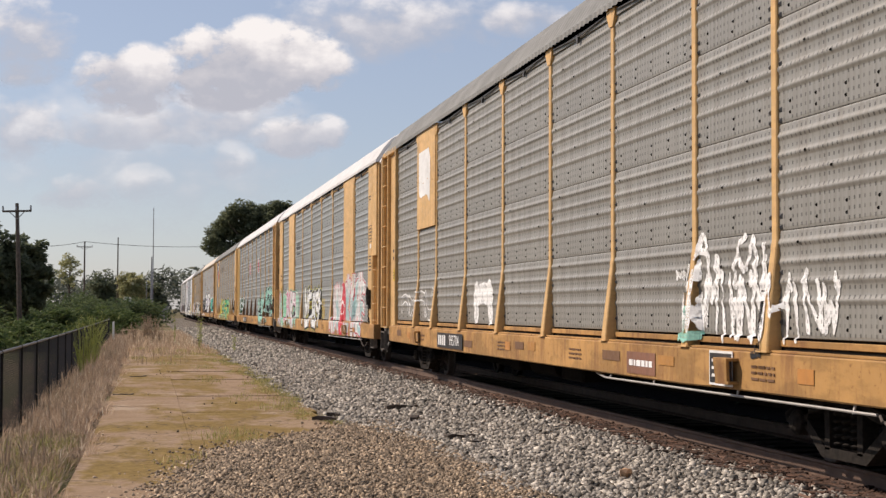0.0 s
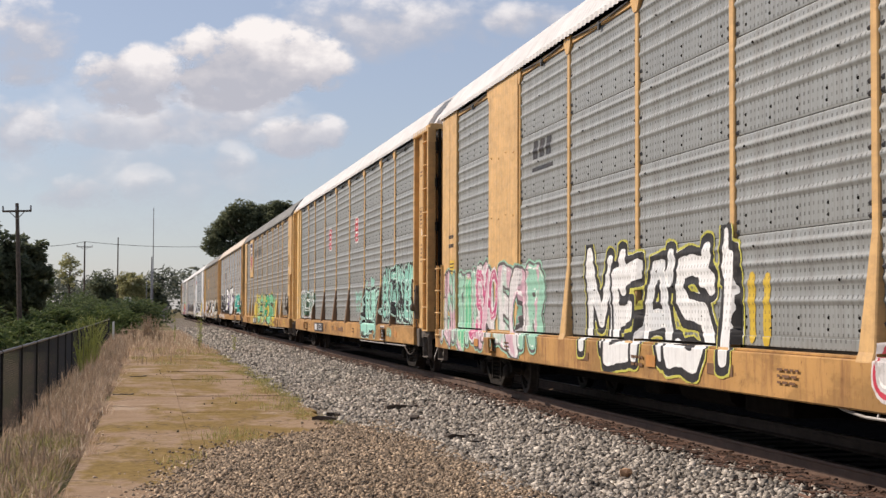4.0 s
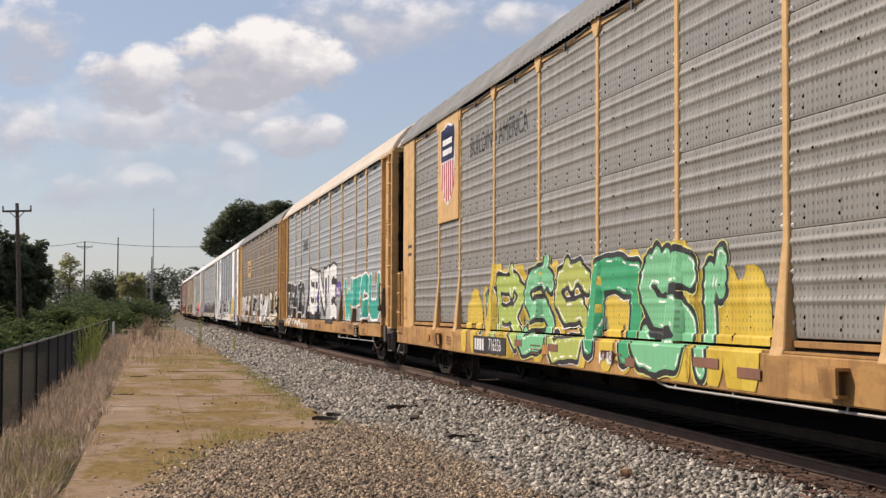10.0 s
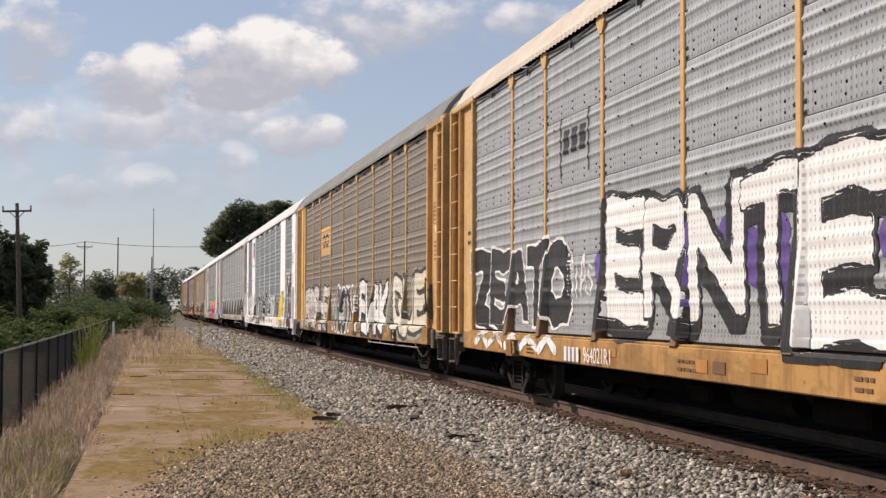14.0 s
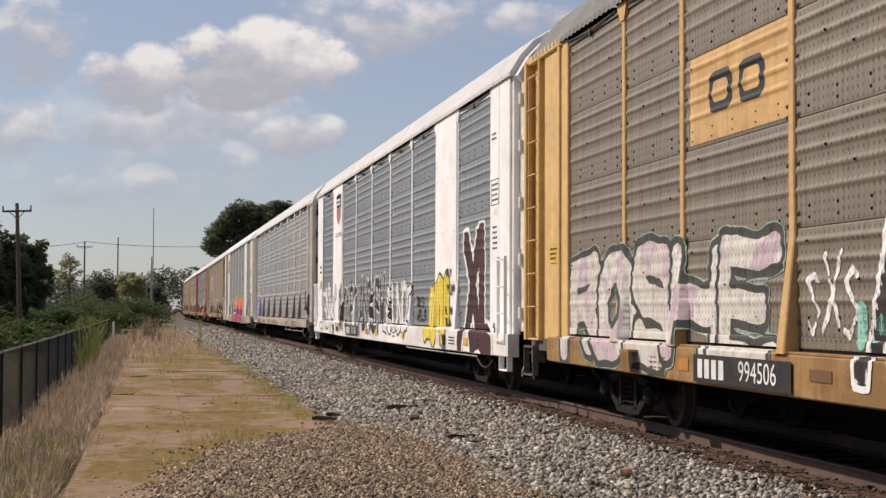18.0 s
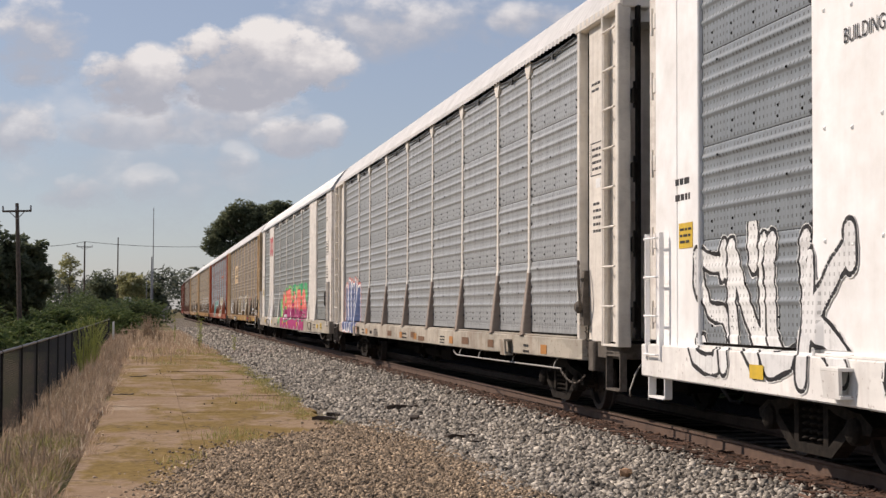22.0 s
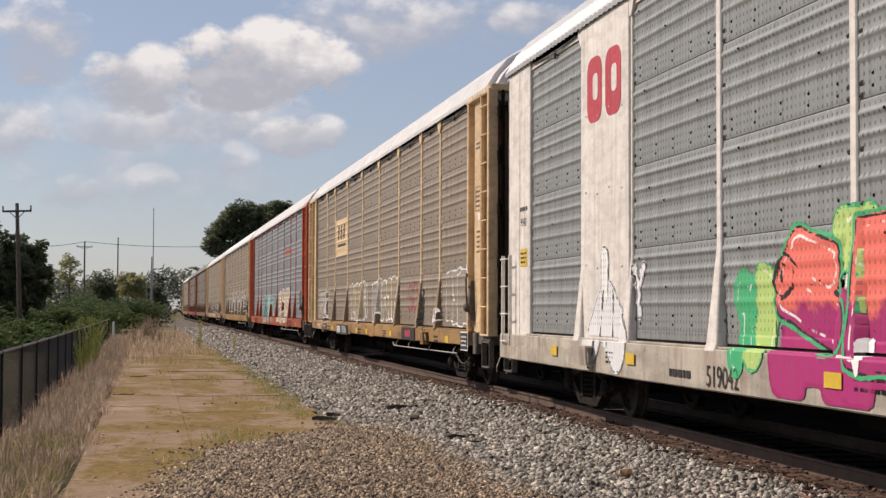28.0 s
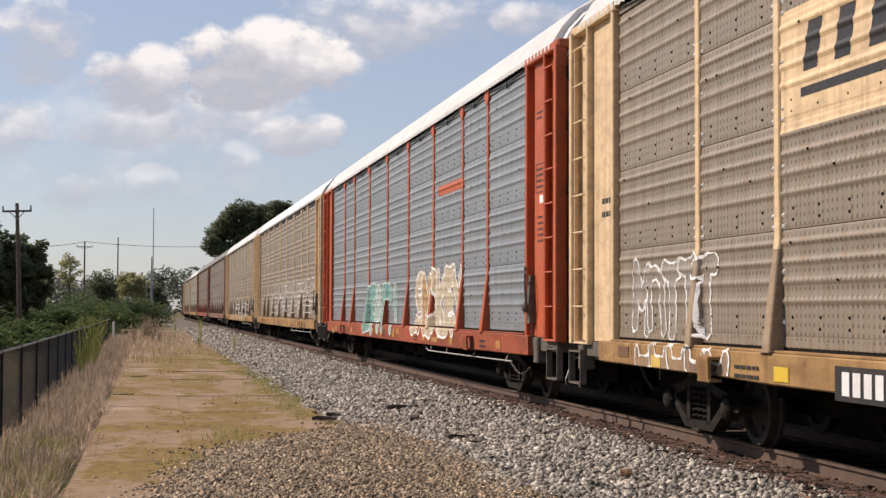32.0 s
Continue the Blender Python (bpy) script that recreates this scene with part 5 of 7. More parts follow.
def build_train():
    for spec in CARS:
        TRAIN.append((spec["n"], build_car(spec)))
    cars = dict(TRAIN)
    C = {s["n"]: s for s in CARS}
    g = lambda n, *a, **k: graffiti(cars[n], C[n], *a, **k)
    # the car with the white scrawl
    g(0, "NWMlWNM", -6.95, -9.1, 1.06, 1.92, "g_white_line", 0.026, 11, label="white scrawled tag", lean=0.3, ragged=0.25, spikes=1)
    g(0, "MlNW", -9.2, -10.6, 1.1, 1.75, "g_white_line", 0.022, 13, lean=0.3, ragged=0.2, spikes=1)
    g(0, "A", -7.25, -7.68, 1.88, 2.22, "g_white_line", 0.030, 14)
    g(0, "q^", -8.25, -8.95, 1.74, 2.14, "g_white_line", 0.030, 15)
    g(0, "MW", -6.65, -7.2, 1.72, 1.84, "g_white_line", 0.025, 17)
    g(0, "LL", -6.9, -7.5, 1.08, 1.48, "g_mint_line", 0.035, 16)
    g(0, "SB", -9.0, -9.28, 0.95, 1.5, "g_black_mark", 0.012, 18)
    g(0, "n", 3.75, 2.1, 1.16, 1.86, "g_grey_ghost", 0.17, 12, ragged=0.05, label="white painted ghost of a tag", spikes=2)
    g(0, "nXnU", 11.6, 7.4, 1.2, 1.85, "g_dusty_line", 0.10, 19, lean=0.3, ragged=0.3)
    # the car with wide yellow plates
    g(1, "oSo", 13.3, 11.9, 0.70, 2.2, "g_mint_pink", 0.133, 25, lean=0.25)
    g(1, "ROllSA", 12.1, 8.7, 0.68, 2.2, "g_mint_pink", 0.203, 21, label="mint and pink bubble graffiti", square=0.4)
    g(1, "EOR", 8.6, 5.7, 0.70, 2.15, "g_mint_pink", 0.195, 26, square=0.4)
    g(1, "ll", 11.5, 10.75, 0.75, 2.1, "g_leaf_green", 0.13, 27, lift=0.010, label="green stripes over the graffiti")
    g(1, "SX", 10.5, 9.4, 0.9, 2.15, "g_rose", 0.10, 28, lift=0.011, lean=0.2)
    g(1, "O", 9.2, 8.5, 1.2, 2.1, "g_rose", 0.07, 29, lift=0.011)
    g(1, "MEASo", 3.7, -2.2, 0.68, 2.12, "g_silver_black", 0.172, 22, label="silver graffiti with black outline", square=0.5, spikes=1)
    g(1, "ll", -1.7, -2.5, 1.05, 1.75, "g_flame", 0.05, 220, lift=0.005)
    g(1, "ANlO", -4.6, -7.1, 0.66, 2.1, "g_red_white", 0.172, 23, label="red and white graffiti", spikes=1)
    g(1, "KARE", -7.7, -11.5, 0.66, 2.28, "g_red_white", 0.203, 230, label="red and white graffiti", spikes=1, square=0.4)
    g(1, "l", -6.93, -7.87, 0.64, 2.1, "g_red_disc", 0.44, 24, label="tall red oval", lift=0.013, lean=0.02, ragged=0.01)
    g(1, "O", -7.12, -7.62, 1.2, 1.64, "g_white_ring", 0.022, 240, lift=0.017)
    for k, (dy, z) in enumerate(((-7.05, 1.9), (-7.3, 2.0), (-7.6, 1.85), (-7.7, 1.5), (-7.65, 1.05), (-7.2, 0.95), (-7.45, 0.8))):
        g(1, "o", dy + 0.05, dy - 0.05, z - 0.06, z + 0.06, "g_white_ring", 0.020, 241 + k, lift=0.017)
    # the mint green car
    g(2, "nn", 12.0, 10.5, 1.10, 2.02, "g_green_mist", 0.20, 310)
    g(2, "USUU", 10.5, 7.0, 1.15, 2.1, "g_green_mist", 0.26, 311)
    g(2, "nnUSUU", 11.85, 7.1, 1.10, 2.05, "g_hollow_white", 0.115, 31, label="white outlined graffiti over green mist", lift=0.010, lean=0.06)
    for k, (y, z) in enumerate(((11.85, 2.2), (10.85, 2.15))):
        g(2, "/" if k == 0 else "l", y + 0.12, y - 0.12, z - 0.22, z + 0.22, "g_white_ring", 0.05, 312 + k, lift=0.010)
    g(2, "UWn", 12.62, 12.12, 1.60, 1.86, "g_white_line", 0.014, 315, lift=0.012)
    g(2, "lYs", 12.55, 12.2, 1.22, 1.46, "g_white_line", 0.014, 316, lift=0.012)
    g(2, "SWNES", -2.8, -4.1, 1.56, 1.90, "g_mint_line", 0.020, 32, ragged=0.3)
    g(2, "XAX", -2.95, -4.0, 1.28, 1.56, "g_mint_line", 0.014, 320, ragged=0.3)
    g(2, "Un", -4.5, -7.3, 0.68, 1.3, "g_mint_black", 0.228, 35, label="mint green bubble foot", lift=0.006)
    g(2, "SUR", -4.55, -6.45, 1.06, 1.98, "g_mint_black", 0.152, 33, label="mint green graffiti", square=0.5, lift=0.010)
    g(2, "n", -6.35, -7.12, 1.2, 1.98, "g_mint_black", 0.099, 330, lift=0.011)
    g(2, "lml", -5.5, -6.2, 1.96, 2.25, "g_mint_line", 0.05, 331, ragged=0.4)
    g(2, "l", -4.75, -5.0, 1.98, 2.15, "g_mint_line", 0.04, 332)
    g(2, "EKARESEK", -7.45, -11.9, 1.12, 2.34, "g_mint_black", 0.137, 34, label="mint green graffiti with black lines", lean=0.25, spikes=2)
    g(2, "ZNW", -8.6, -10.6, 1.2, 2.1, "g_black_mark", 0.035, 340, lift=0.012, lean=0.3)
    g(2, "MTS", -9.05, -9.45, 1.40, 1.58, "g_black_mark", 0.012, 341, lift=0.014)
    g(2, "WNM", -8.95, -9.6, 0.76, 0.98, "g_mint_line", 0.016, 342)
    # the lime green car
    g(3, "nlln", 6.6, 2.4, 0.62, 1.7, "g_flame", 0.22, 43, label="yellow sprayed flames", spikes=3)
    g(3, "nnlnnln", 4.6, -5.2, 0.60, 2.02, "g_flame", 0.30, 45, label="yellow sprayed ground", spikes=4)
    g(3, "lnl", -4.9, -7.2, 0.62, 1.7, "g_flame", 0.20, 44, label="yellow sprayed flames", spikes=3)
    g(3, "o", 5.3, 4.5, 0.95, 1.75, "g_emerald", 0.133, 48, lift=0.011)
    g(3, "R", 4.35, 2.2, 0.66, 2.05, "g_lime", 0.172, 41, lift=0.011, label="lime graffiti letter with black lines", square=0.3, spikes=1)
    g(3, "S", 2.45, 0.45, 0.66, 2.06, "g_pale_mint", 0.179, 42, lift=0.013, label="mint graffiti letter with black lines", spikes=1)
    g(3, "S", 0.75, -1.35, 0.66, 2.10, "g_olive", 0.187, 49, lift=0.011, label="olive graffiti letter with black lines", square=0.3, spikes=1)
    g(3, "n", -1.15, -3.3, 0.66, 2.16, "g_emerald", 0.211, 46, lift=0.013, label="emerald graffiti letter with black lines", square=0.4)
    g(3, "S", -3.0, -5.2, 0.66, 2.18, "g_pale_mint", 0.234, 47, lift=0.015, label="mint graffiti letter with black lines", spikes=2)
    g(3, "l", -4.9, -5.9, 0.7, 2.05, "g_pale_mint", 0.156, 410, lift=0.011, spikes=1)
    g(3, "MNE", -2.0, -2.5, 0.74, 0.9, "g_white_line", 0.014, 411, lift=0.018)
    # the light grey car with block letters
    g(4, "ZEATO", 12.2, 5.75, 1.05, 2.48, "g_black_solid", 0.196, 51, label="black graffiti edged in white", square=0.8, lean=0.12)
    g(4, "^^^^^", 11.6, 6.1, 0.76, 1.08, "g_white_line", 0.06, 510)
    g(4, "mlAs", 6.1, 4.8, 1.55, 2.2, "g_white_line", 0.020, 511, lean=0.3)
    g(4, "o", 4.95, 4.2, 1.75, 2.15, "g_violet", 0.16, 55, lift=0.005)
    g(4, "NN", 1.6, -1.3, 1.5, 2.3, "g_violet", 0.2, 56, lift=0.005)
    g(4, "~", -2.9, -4.25, 1.75, 2.3, "g_violet", 0.16, 54, label="violet patch with a small white tag")
    g(4, "NWMUI", -3.1, -4.0, 1.84, 2.06, "g_white_line", 0.014, 57, lift=0.012)
    g(4, "ERNTE", 4.35, -3.25, 1.12, 2.76, "g_white_block", 0.179, 52, label="large white block graffiti edged in black", square=0.85, drop=(0.10, -0.12), lean=0.05, margin=0.2, lift=0.010)
    g(4, "l", -4.7, -5.2, 1.05, 1.9, "g_orange_mist", 0.16, 58, lift=0.005)
    g(4, "WFOU", -4.8, -11.7, 1.05, 2.36, "g_teal_white", 0.236, 53, label="teal graffiti edged in white over orange", square=0.6, lean=0.06)
    for k, (y, z) in enumerate(((-5.3, 1.88), (-8.3, 1.6), (-6.4, 1.45), (-10.9, 2.2), (-9.6, 1.45))):
        g(4, "o", y + 0.2, y - 0.2, z - 0.13, z + 0.13, "g_orange_mist", 0.09, 540 + k, lift=0.012)
    # the rusty brown car
    g(5, "ROSHE", 11.85, 4.55, 0.70, 2.2, "g_grey_dark", 0.205, 61, label="pale grey graffiti with dark outline", square=0.45)
    g(5, "sXs", 4.2, 3.1, 1.15, 1.95, "g_white_line", 0.018, 612, lean=0.3)
    g(5, "l~", 3.4, 2.4, 1.1, 1.5, "g_mint_line", 0.07, 613)
    g(5, "AHOON", 3.0, -0.75, 0.72, 2.1, "g_black_halo", 0.119, 62, label="black graffiti with a white glow", square=0.7, lean=0.2)
    g(5, "EMEG", -0.75, -1.7, 1.55, 1.80, "g_white_line", 0.014, 614, lean=0.3)
    g(5, "EMNG", -0.8, -1.65, 1.28, 1.5, "g_white_line", 0.014, 615, lean=0.3)
    g(5, "FLAK", -1.85, -6.9, 0.70, 2.2, "g_white_shadow", 0.198, 63, label="white graffiti with black shadow", square=0.8, drop=(0.10, -0.08), margin=0.2)
    g(5, "GUE", -7.3, -12.0, 0.80, 2.28, "g_cream_dark", 0.220, 64, label="cream graffiti with dark outline", square=0.5, drop=(0.08, -0.06), margin=0.2)
    # the white car
    g(6, "SNUK", 12.3, 8.4, 0.74, 2.12, "g_white_inked", 0.111, 71, label="white graffiti with thin black outline", lean=0.2, spikes=1)
    g(6, "BONEK", 7.9, 4.15, 0.72, 2.12, "g_black_solid", 0.118, 72, label="black graffiti with white edges", lean=0.15, spikes=1)
    g(6, "ANDKEW", 3.85, -0.7, 0.70, 2.22, "g_black_solid", 0.118, 73, label="black graffiti with white edges", lean=0.2, spikes=1)
    g(6, "SUNOE", -0.9, -4.6, 0.80, 2.08, "g_white_inked", 0.128, 76, label="white graffiti with thin black outline", lean=0.15)
    g(6, "ES", -5.0, -5.9, 1.45, 1.68, "g_black_mark", 0.016, 77)
    g(6, "WELS", -4.95, -6.1, 1.14, 1.4, "g_black_mark", 0.018, 78)
    g(6, "ml", -6.35, -8.0, 0.66, 1.98, "g_gold", 0.22, 74, label="gold bubble graffiti")
    g(6, "nl", -7.2, -9.05, 0.66, 2.08, "g_gold", 0.26, 740, label="gold bubble graffiti", lift=0.010)
    g(6, "FUN", -8.42, -9.02, 1.98, 2.2, "g_black_mark", 0.014, 79, lift=0.012, ragged=0.25)
    g(6, "YUM", -8.5, -9.2, 1.66, 1.92, "g_black_mark", 0.014, 710, lift=0.012, ragged=0.25)
    g(6, "YELLOW", -8.35, -9.0, 1.30, 1.46, "g_black_mark", 0.012, 711, lift=0.014)
    g(6, "YELLOW", -8.4, -8.95, 1.08, 1.24, "g_black_mark", 0.012, 712, lift=0.014)
    g(6, "XL", -9.75, -12.6, 0.66, 2.85, "g_maroon", 0.175, 75, label="dark maroon letters edged in white", square=0.7, lean=0.02, ragged=0.02)
    # the cream and the off-white car
    g(7, "UUnUo", 12.0, 8.6, 0.66, 2.22, "g_navy", 0.22, 81, label="navy bubble graffiti edged in white and red", lean=0.06)
    g(8, "lv", 4.1, 2.9, 0.70, 1.72, "g_spring_green", 0.19, 95, label="spring green flames", spikes=3)
    g(8, "llnlnl", 2.0, -6.5, 1.2, 2.26, "g_spring_green", 0.24, 96, label="spring green flames", spikes=4)
    g(8, "nnnnnnn", 2.95, -6.3, 0.64, 1.55, "g_magenta", 0.36, 93, label="magenta graffiti ground", square=0.5)
    g(8, "<", 3.75, 1.35, 1.0, 2.2, "g_salmon", 0.255, 91, label="salmon graffiti with black lines", square=0.4, lift=0.011)
    g(8, "@", 3.2, 2.55, 1.45, 1.95, "g_black_mark", 0.014, 910, lift=0.016)
    g(8, "EUNRA", 1.5, -6.2, 0.95, 2.2, "g_salmon", 0.281, 92, label="salmon and magenta graffiti", square=0.7, lift=0.010)
    for k in range(9):
        y = 1.2 - 0.85 * k
        g(8, "l" if k % 2 else "v", y + 0.1, y - 0.1, 0.8 + 0.13 * (k * 5 % 7), 1.2 + 0.13 * (k * 5 % 7), "g_white_ring", 0.028, 920 + k, lift=0.016)
    g(8, "^", 9.05, 7.1, 0.66, 1.75, "g_white_figure", 0.30, 94, label="white robed shape with thin black lines")
    g(8, "l", 8.42, 7.98, 1.5, 2.22, "g_white_figure", 0.15, 940, lift=0.010)
    g(8, "/l", 8.6, 7.6, 0.8, 1.7, "g_black_mark", 0.012, 941, lift=0.013)
    g(8, "Y", 7.2, 6.75, 1.2, 1.98, "g_white_figure", 0.045, 942, lift=0.010)
    # the dusty tan car and those behind it
    g(9, "MnTTT", 11.55, 8.7, 1.08, 2.0, "g_dusty_line", 0.10, 101, label="faded white outlined graffiti")
    g(9, "UUUUU", 11.1, 8.1, 0.70, 1.04, "g_dusty_line", 0.09, 105)
    g(9, "MSEo", 3.75, 0.1, 1.1, 2.16, "g_dusty_fill", 0.22, 102, label="faded white and gold graffiti", square=0.3)
    g(9, "RAnTE", -0.25, -4.5, 1.1, 2.18, "g_dusty_fill", 0.22, 104, label="faded pale graffiti with white edges", square=0.6)
    g(9, "SO", -5.6, -6.9, 1.3, 2.0, "g_red_line", 0.03, 106)
    g(9, "SOSX", -7.38, -7.62, 0.95, 2.0, "g_black_mark", 0.035, 107, label="black tag down a side post", ragged=0.6)
    g(9, "X", -7.9, -8.45, 0.72, 1.1, "g_black_mark", 0.018, 108)
    g(9, "EUL", -9.0, -9.6, 1.15, 1.45, "g_white_line", 0.018, 109)
    g(9, "nIn", -9.85, -12.0, 1.1, 2.2, "g_dusty_line", 0.26, 103, label="white outline of blocky graffiti", square=0.95, lean=0.02)
    g(9, "UND", -11.7, -12.22, 1.98, 2.2, "g_white_line", 0.016, 110, lift=0.012)
    g(10, "EATo", 4.9, -0.5, 0.75, 2.05, "g_teal_faint", 0.20, 111, label="teal and white graffiti")
    g(10, "SNOKEY", -2.3, -7.4, 0.8, 2.25, "g_orange_white", 0.18, 112, label="orange and white graffiti")
    g(11, "WENASOKMETSA", 6.0, -11.8, 1.15, 2.5, "g_dusty_line", 0.14, 121, label="faded white graffiti")
    g(12, "NOTSAKERS", 6.0, -8.0, 0.8, 1.7, "g_dusty_line", 0.11, 131)

    sill = -1.538
    plate = FACE - 0.068
    for y, z, w in (((4.6, 0.9, 0.5), (2.2, 0.9, 0.45), (0.2, 0.88, 0.5), (-2.3, 0.86, 0.5), (-3.2, 0.8, 0.35), (-5.6, 0.88, 0.7), (-6.7, 0.82, 0.55))):
        flat_shape(cars[3], "touch_up_patch", rect(w, 0.1), y, z, "brown", sill - 0.012)
    # white patch and emblem plates
    flat_shape(cars[0], "white_patch", [(-0.62, -0.30), (-0.55, -0.42), (-0.36, -0.47), (-0.18, -0.44), (0.0, -0.45), (0.2, -0.42), (0.36, -0.46), (0.5, -0.56), (0.6, -0.60), (0.64, -0.2), (0.66, 0.3), (0.5, 0.52), (-0.64, 0.5)], 8.42, 4.22, "chalk", plate, "white painted-out patch")
    shield(cars[3], 8.25, 4.20, 1.45, 1.62, plate)
    shield(cars[6], 7.95, 4.42, 1.12, 0.98, plate)
    lettering(cars[6], "BUILDING AMERICA", 7.95, 3.64, 0.13, "ink", plate - 0.003, squeeze=0.9)
    lettering(cars[3], "BUILDING AMERICA", 4.3, 4.30, 0.36, "ink", None, squeeze=0.95)
    for y in (3.0, -2.9):
        flat_shape(cars[2], "emblem_border", round_rect(0.66, 0.72, 0.12), y, 3.6, "chalk", None)
        flat_shape(cars[2], "emblem_field", round_rect(0.58, 0.64, 0.10), y, 3.6, "signal_red", None, proud=0.004)
        for k, wd in enumerate((0.34, 0.22, 0.38, 0.26)):
            flat_shape(cars[2], "emblem_bar", rect(wd, 0.055), y - 0.04 * (k % 2), 3.83 - 0.15 * k, "chalk", None, proud=0.008)
    for k in range(3):
        flat_shape(cars[1], "emblem_bar", [(-0.16, -0.12), (0.10, -0.12), (0.16, 0.14), (-0.10, 0.14)], 6.3 - 0.38 * k, 3.78, "ink", None)
    flat_shape(cars[1], "emblem_bar", rect(1.2, 0.06), 5.9, 3.50, "ink", None)
    for y in (5.75,):
        for dy in (-0.68, 0.68):
            flat_shape(cars[4], "emblem_bracket", [(-0.03, -0.42), (0.03, -0.42), (0.03, 0.42), (-0.03, 0.42)], y + dy, 3.66, "ink", None)
        for k in range(3):
            flat_shape(cars[4], "emblem_bar", [(-0.15, -0.17), (0.13, -0.17), (0.15, 0.17), (-0.13, 0.17)], y + 0.40 - 0.4 * k, 3.72, "ink", None)
    flat_shape(cars[5], "emblem_field", rect(2.55, 0.92), 5.75, 3.6, "yellow", None, "yellow painted panel")
    for k in range(2):
        flat_shape(cars[5], "emblem_bar", round_rect(0.62, 0.42, 0.14), 6.15 - 0.8 * k, 3.62, "ink", None, proud=0.004)
        flat_shape(cars[5], "emblem_bar", round_rect(0.42, 0.22, 0.08), 6.15 - 0.8 * k, 3.62, "yellow", None, proud=0.008)
    # red figures on the white plate
    c8 = cars[8]
    for y in (8.66, 7.86):
        flat_shape(c8, "emblem_block", round_rect(0.64, 0.84, 0.2), y, 4.24, "signal_red", plate)
        flat_shape(c8, "emblem_gap", round_rect(0.22, 0.34, 0.08), y - 0.06, 4.27, "offwhite", plate - 0.005)
    flat_shape(cars[9], "emblem_field", rect(2.7, 1.1), 5.85, 3.55, "tan", None, "tan painted panel")
    for k in range(3):
        flat_shape(cars[9], "emblem_bar", [(-0.20, -0.20), (0.08, -0.20), (0.20, 0.22), (-0.08, 0.22)], 6.5 - 0.62 * k, 3.70, "ink", None, proud=0.004)
    flat_shape(cars[9], "emblem_bar", rect(1.8, 0.08), 5.85, 3.32, "ink", None, proud=0.004)
    flat_shape(cars[10], "painted_band", rect(2.5, 0.20), -6.1, 3.75, "orange", None)
    # running numbers on the sills
    for n, y, text, back in ((0, 5.0, "995704", True), (2, 4.67, "922122", True), (5, 5.15, "994506", True), (3, 4.0, "716356", True), (4, 4.44, "964021R1", False), (6, 4.1, "801188", True), (9, 4.4, "160546", True)):
        if back:
            flat_shape(cars[n], "number_panel", rect(2.4, 0.28), y + 0.2, 0.82, "ink", sill - 0.014)
        lettering(cars[n], text, y - 0.25, 0.82, 0.2, "chalk", sill - 0.018, squeeze=1.08)
        for k in range(4):
            flat_shape(cars[n], "mark_bar", rect(0.13, 0.19), y + 1.2 - 0.19 * k, 0.82, "chalk", sill - 0.019)
    flat_shape(cars[9], "black_panel", rect(1.6, 0.27), -6.4, 0.88, "ink", sill - 0.012, "black painted-out panel on the sill")
    for k in range(3):
        flat_shape(cars[9], "mark_bar", rect(0.16, 0.14), -6.15 - 0.24 * k, 0.88, "signal_red", sill - 0.017)
    lettering(cars[8], "9042", 12.46, 2.74, 0.13, "ink", plate - 0.002)
    lettering(cars[2], "R1", 3.0, 0.80, 0.24, "ink", sill - 0.001)
    lettering(cars[8], "519042", 4.05, 0.74, 0.22, "ink", sill - 0.001, squeeze=0.95)
    bars(cars[8], 5.25, 0.74, 0.65, 0.2, 1, "ink", sill - 0.001)
    lettering(cars[7], "100066", 5.35, 0.83, 0.19, "ink", sill - 0.001, squeeze=0.95)
    bars(cars[7], 6.15, 0.83, 0.34, 0.18, 1, "ink", sill - 0.001)
    for n in (0, 4):
        if n == 0:
            flat_shape(cars[n], "number_panel", rect(1.0, 0.25), -5.85, 0.80, "brown", sill)
        bars(cars[n], -5.85, 0.80, 0.8, 0.17, 1, "chalk" if n == 0 else "brown", sill - 0.004)
    for n, car in TRAIN[:12]:
        rng = random.Random(n)
        if n in (0, 2, 4, 9):
            y = -8.3 if n != 9 else -12.2
            flat_shape(car, "data_panel", rect(0.6, 0.34), y, 0.84, "chalk", sill - 0.008)
            flat_shape(car, "data_panel", rect(0.55, 0.29), y, 0.84, "ink", sill - 0.013)
            bars(car, y, 0.84, 0.42, 0.22, 3, "chalk", sill - 0.018)
        if n in (3, 6, 8):
            flat_shape(car, "hazard_label", rect(0.36, 0.2), -11.55, 0.84, "label_yellow", sill, "yellow warning label")
            bars(car, -11.55, 0.84, 0.3, 0.17, 2, "ink", sill - 0.005)
        if n in (0, 1, 5, 6, 8):
            y, x = (12.18, FACE - 0.094) if n == 0 else (12.45, FACE - 0.066)
            flat_shape(car, "hazard_label", rect(0.17 if n == 0 else 0.42, 0.27), y, 2.2, "label_yellow", x, "yellow warning label")
            bars(car, y, 2.2, 0.12 if n == 0 else 0.34, 0.2, 3, "ink", x - 0.004)
        for y in (-10.6, -4.0, -0.2, 1.6, 6.9, 10.3) if n > 4 else (-10.2, 0.6, 9.8):
            flat_shape(car, "reflector", rect(0.32, 0.13), y, 0.84, "label_yellow" if n in (6, 8, 9) else "reflector", sill - (0.014 if n in (1, 3, 6, 8) else 0.0))
        for y in (-9.5, -2.9, 1.1, 7.8):
            bars(car, y + rng.uniform(-0.3, 0.3), 0.83, rng.uniform(0.3, 0.6), 0.17, rng.choice((2, 3)), "stencil_brown" if n < 6 else "ink", sill - (0.012 if n in (1, 3) else 0.001))
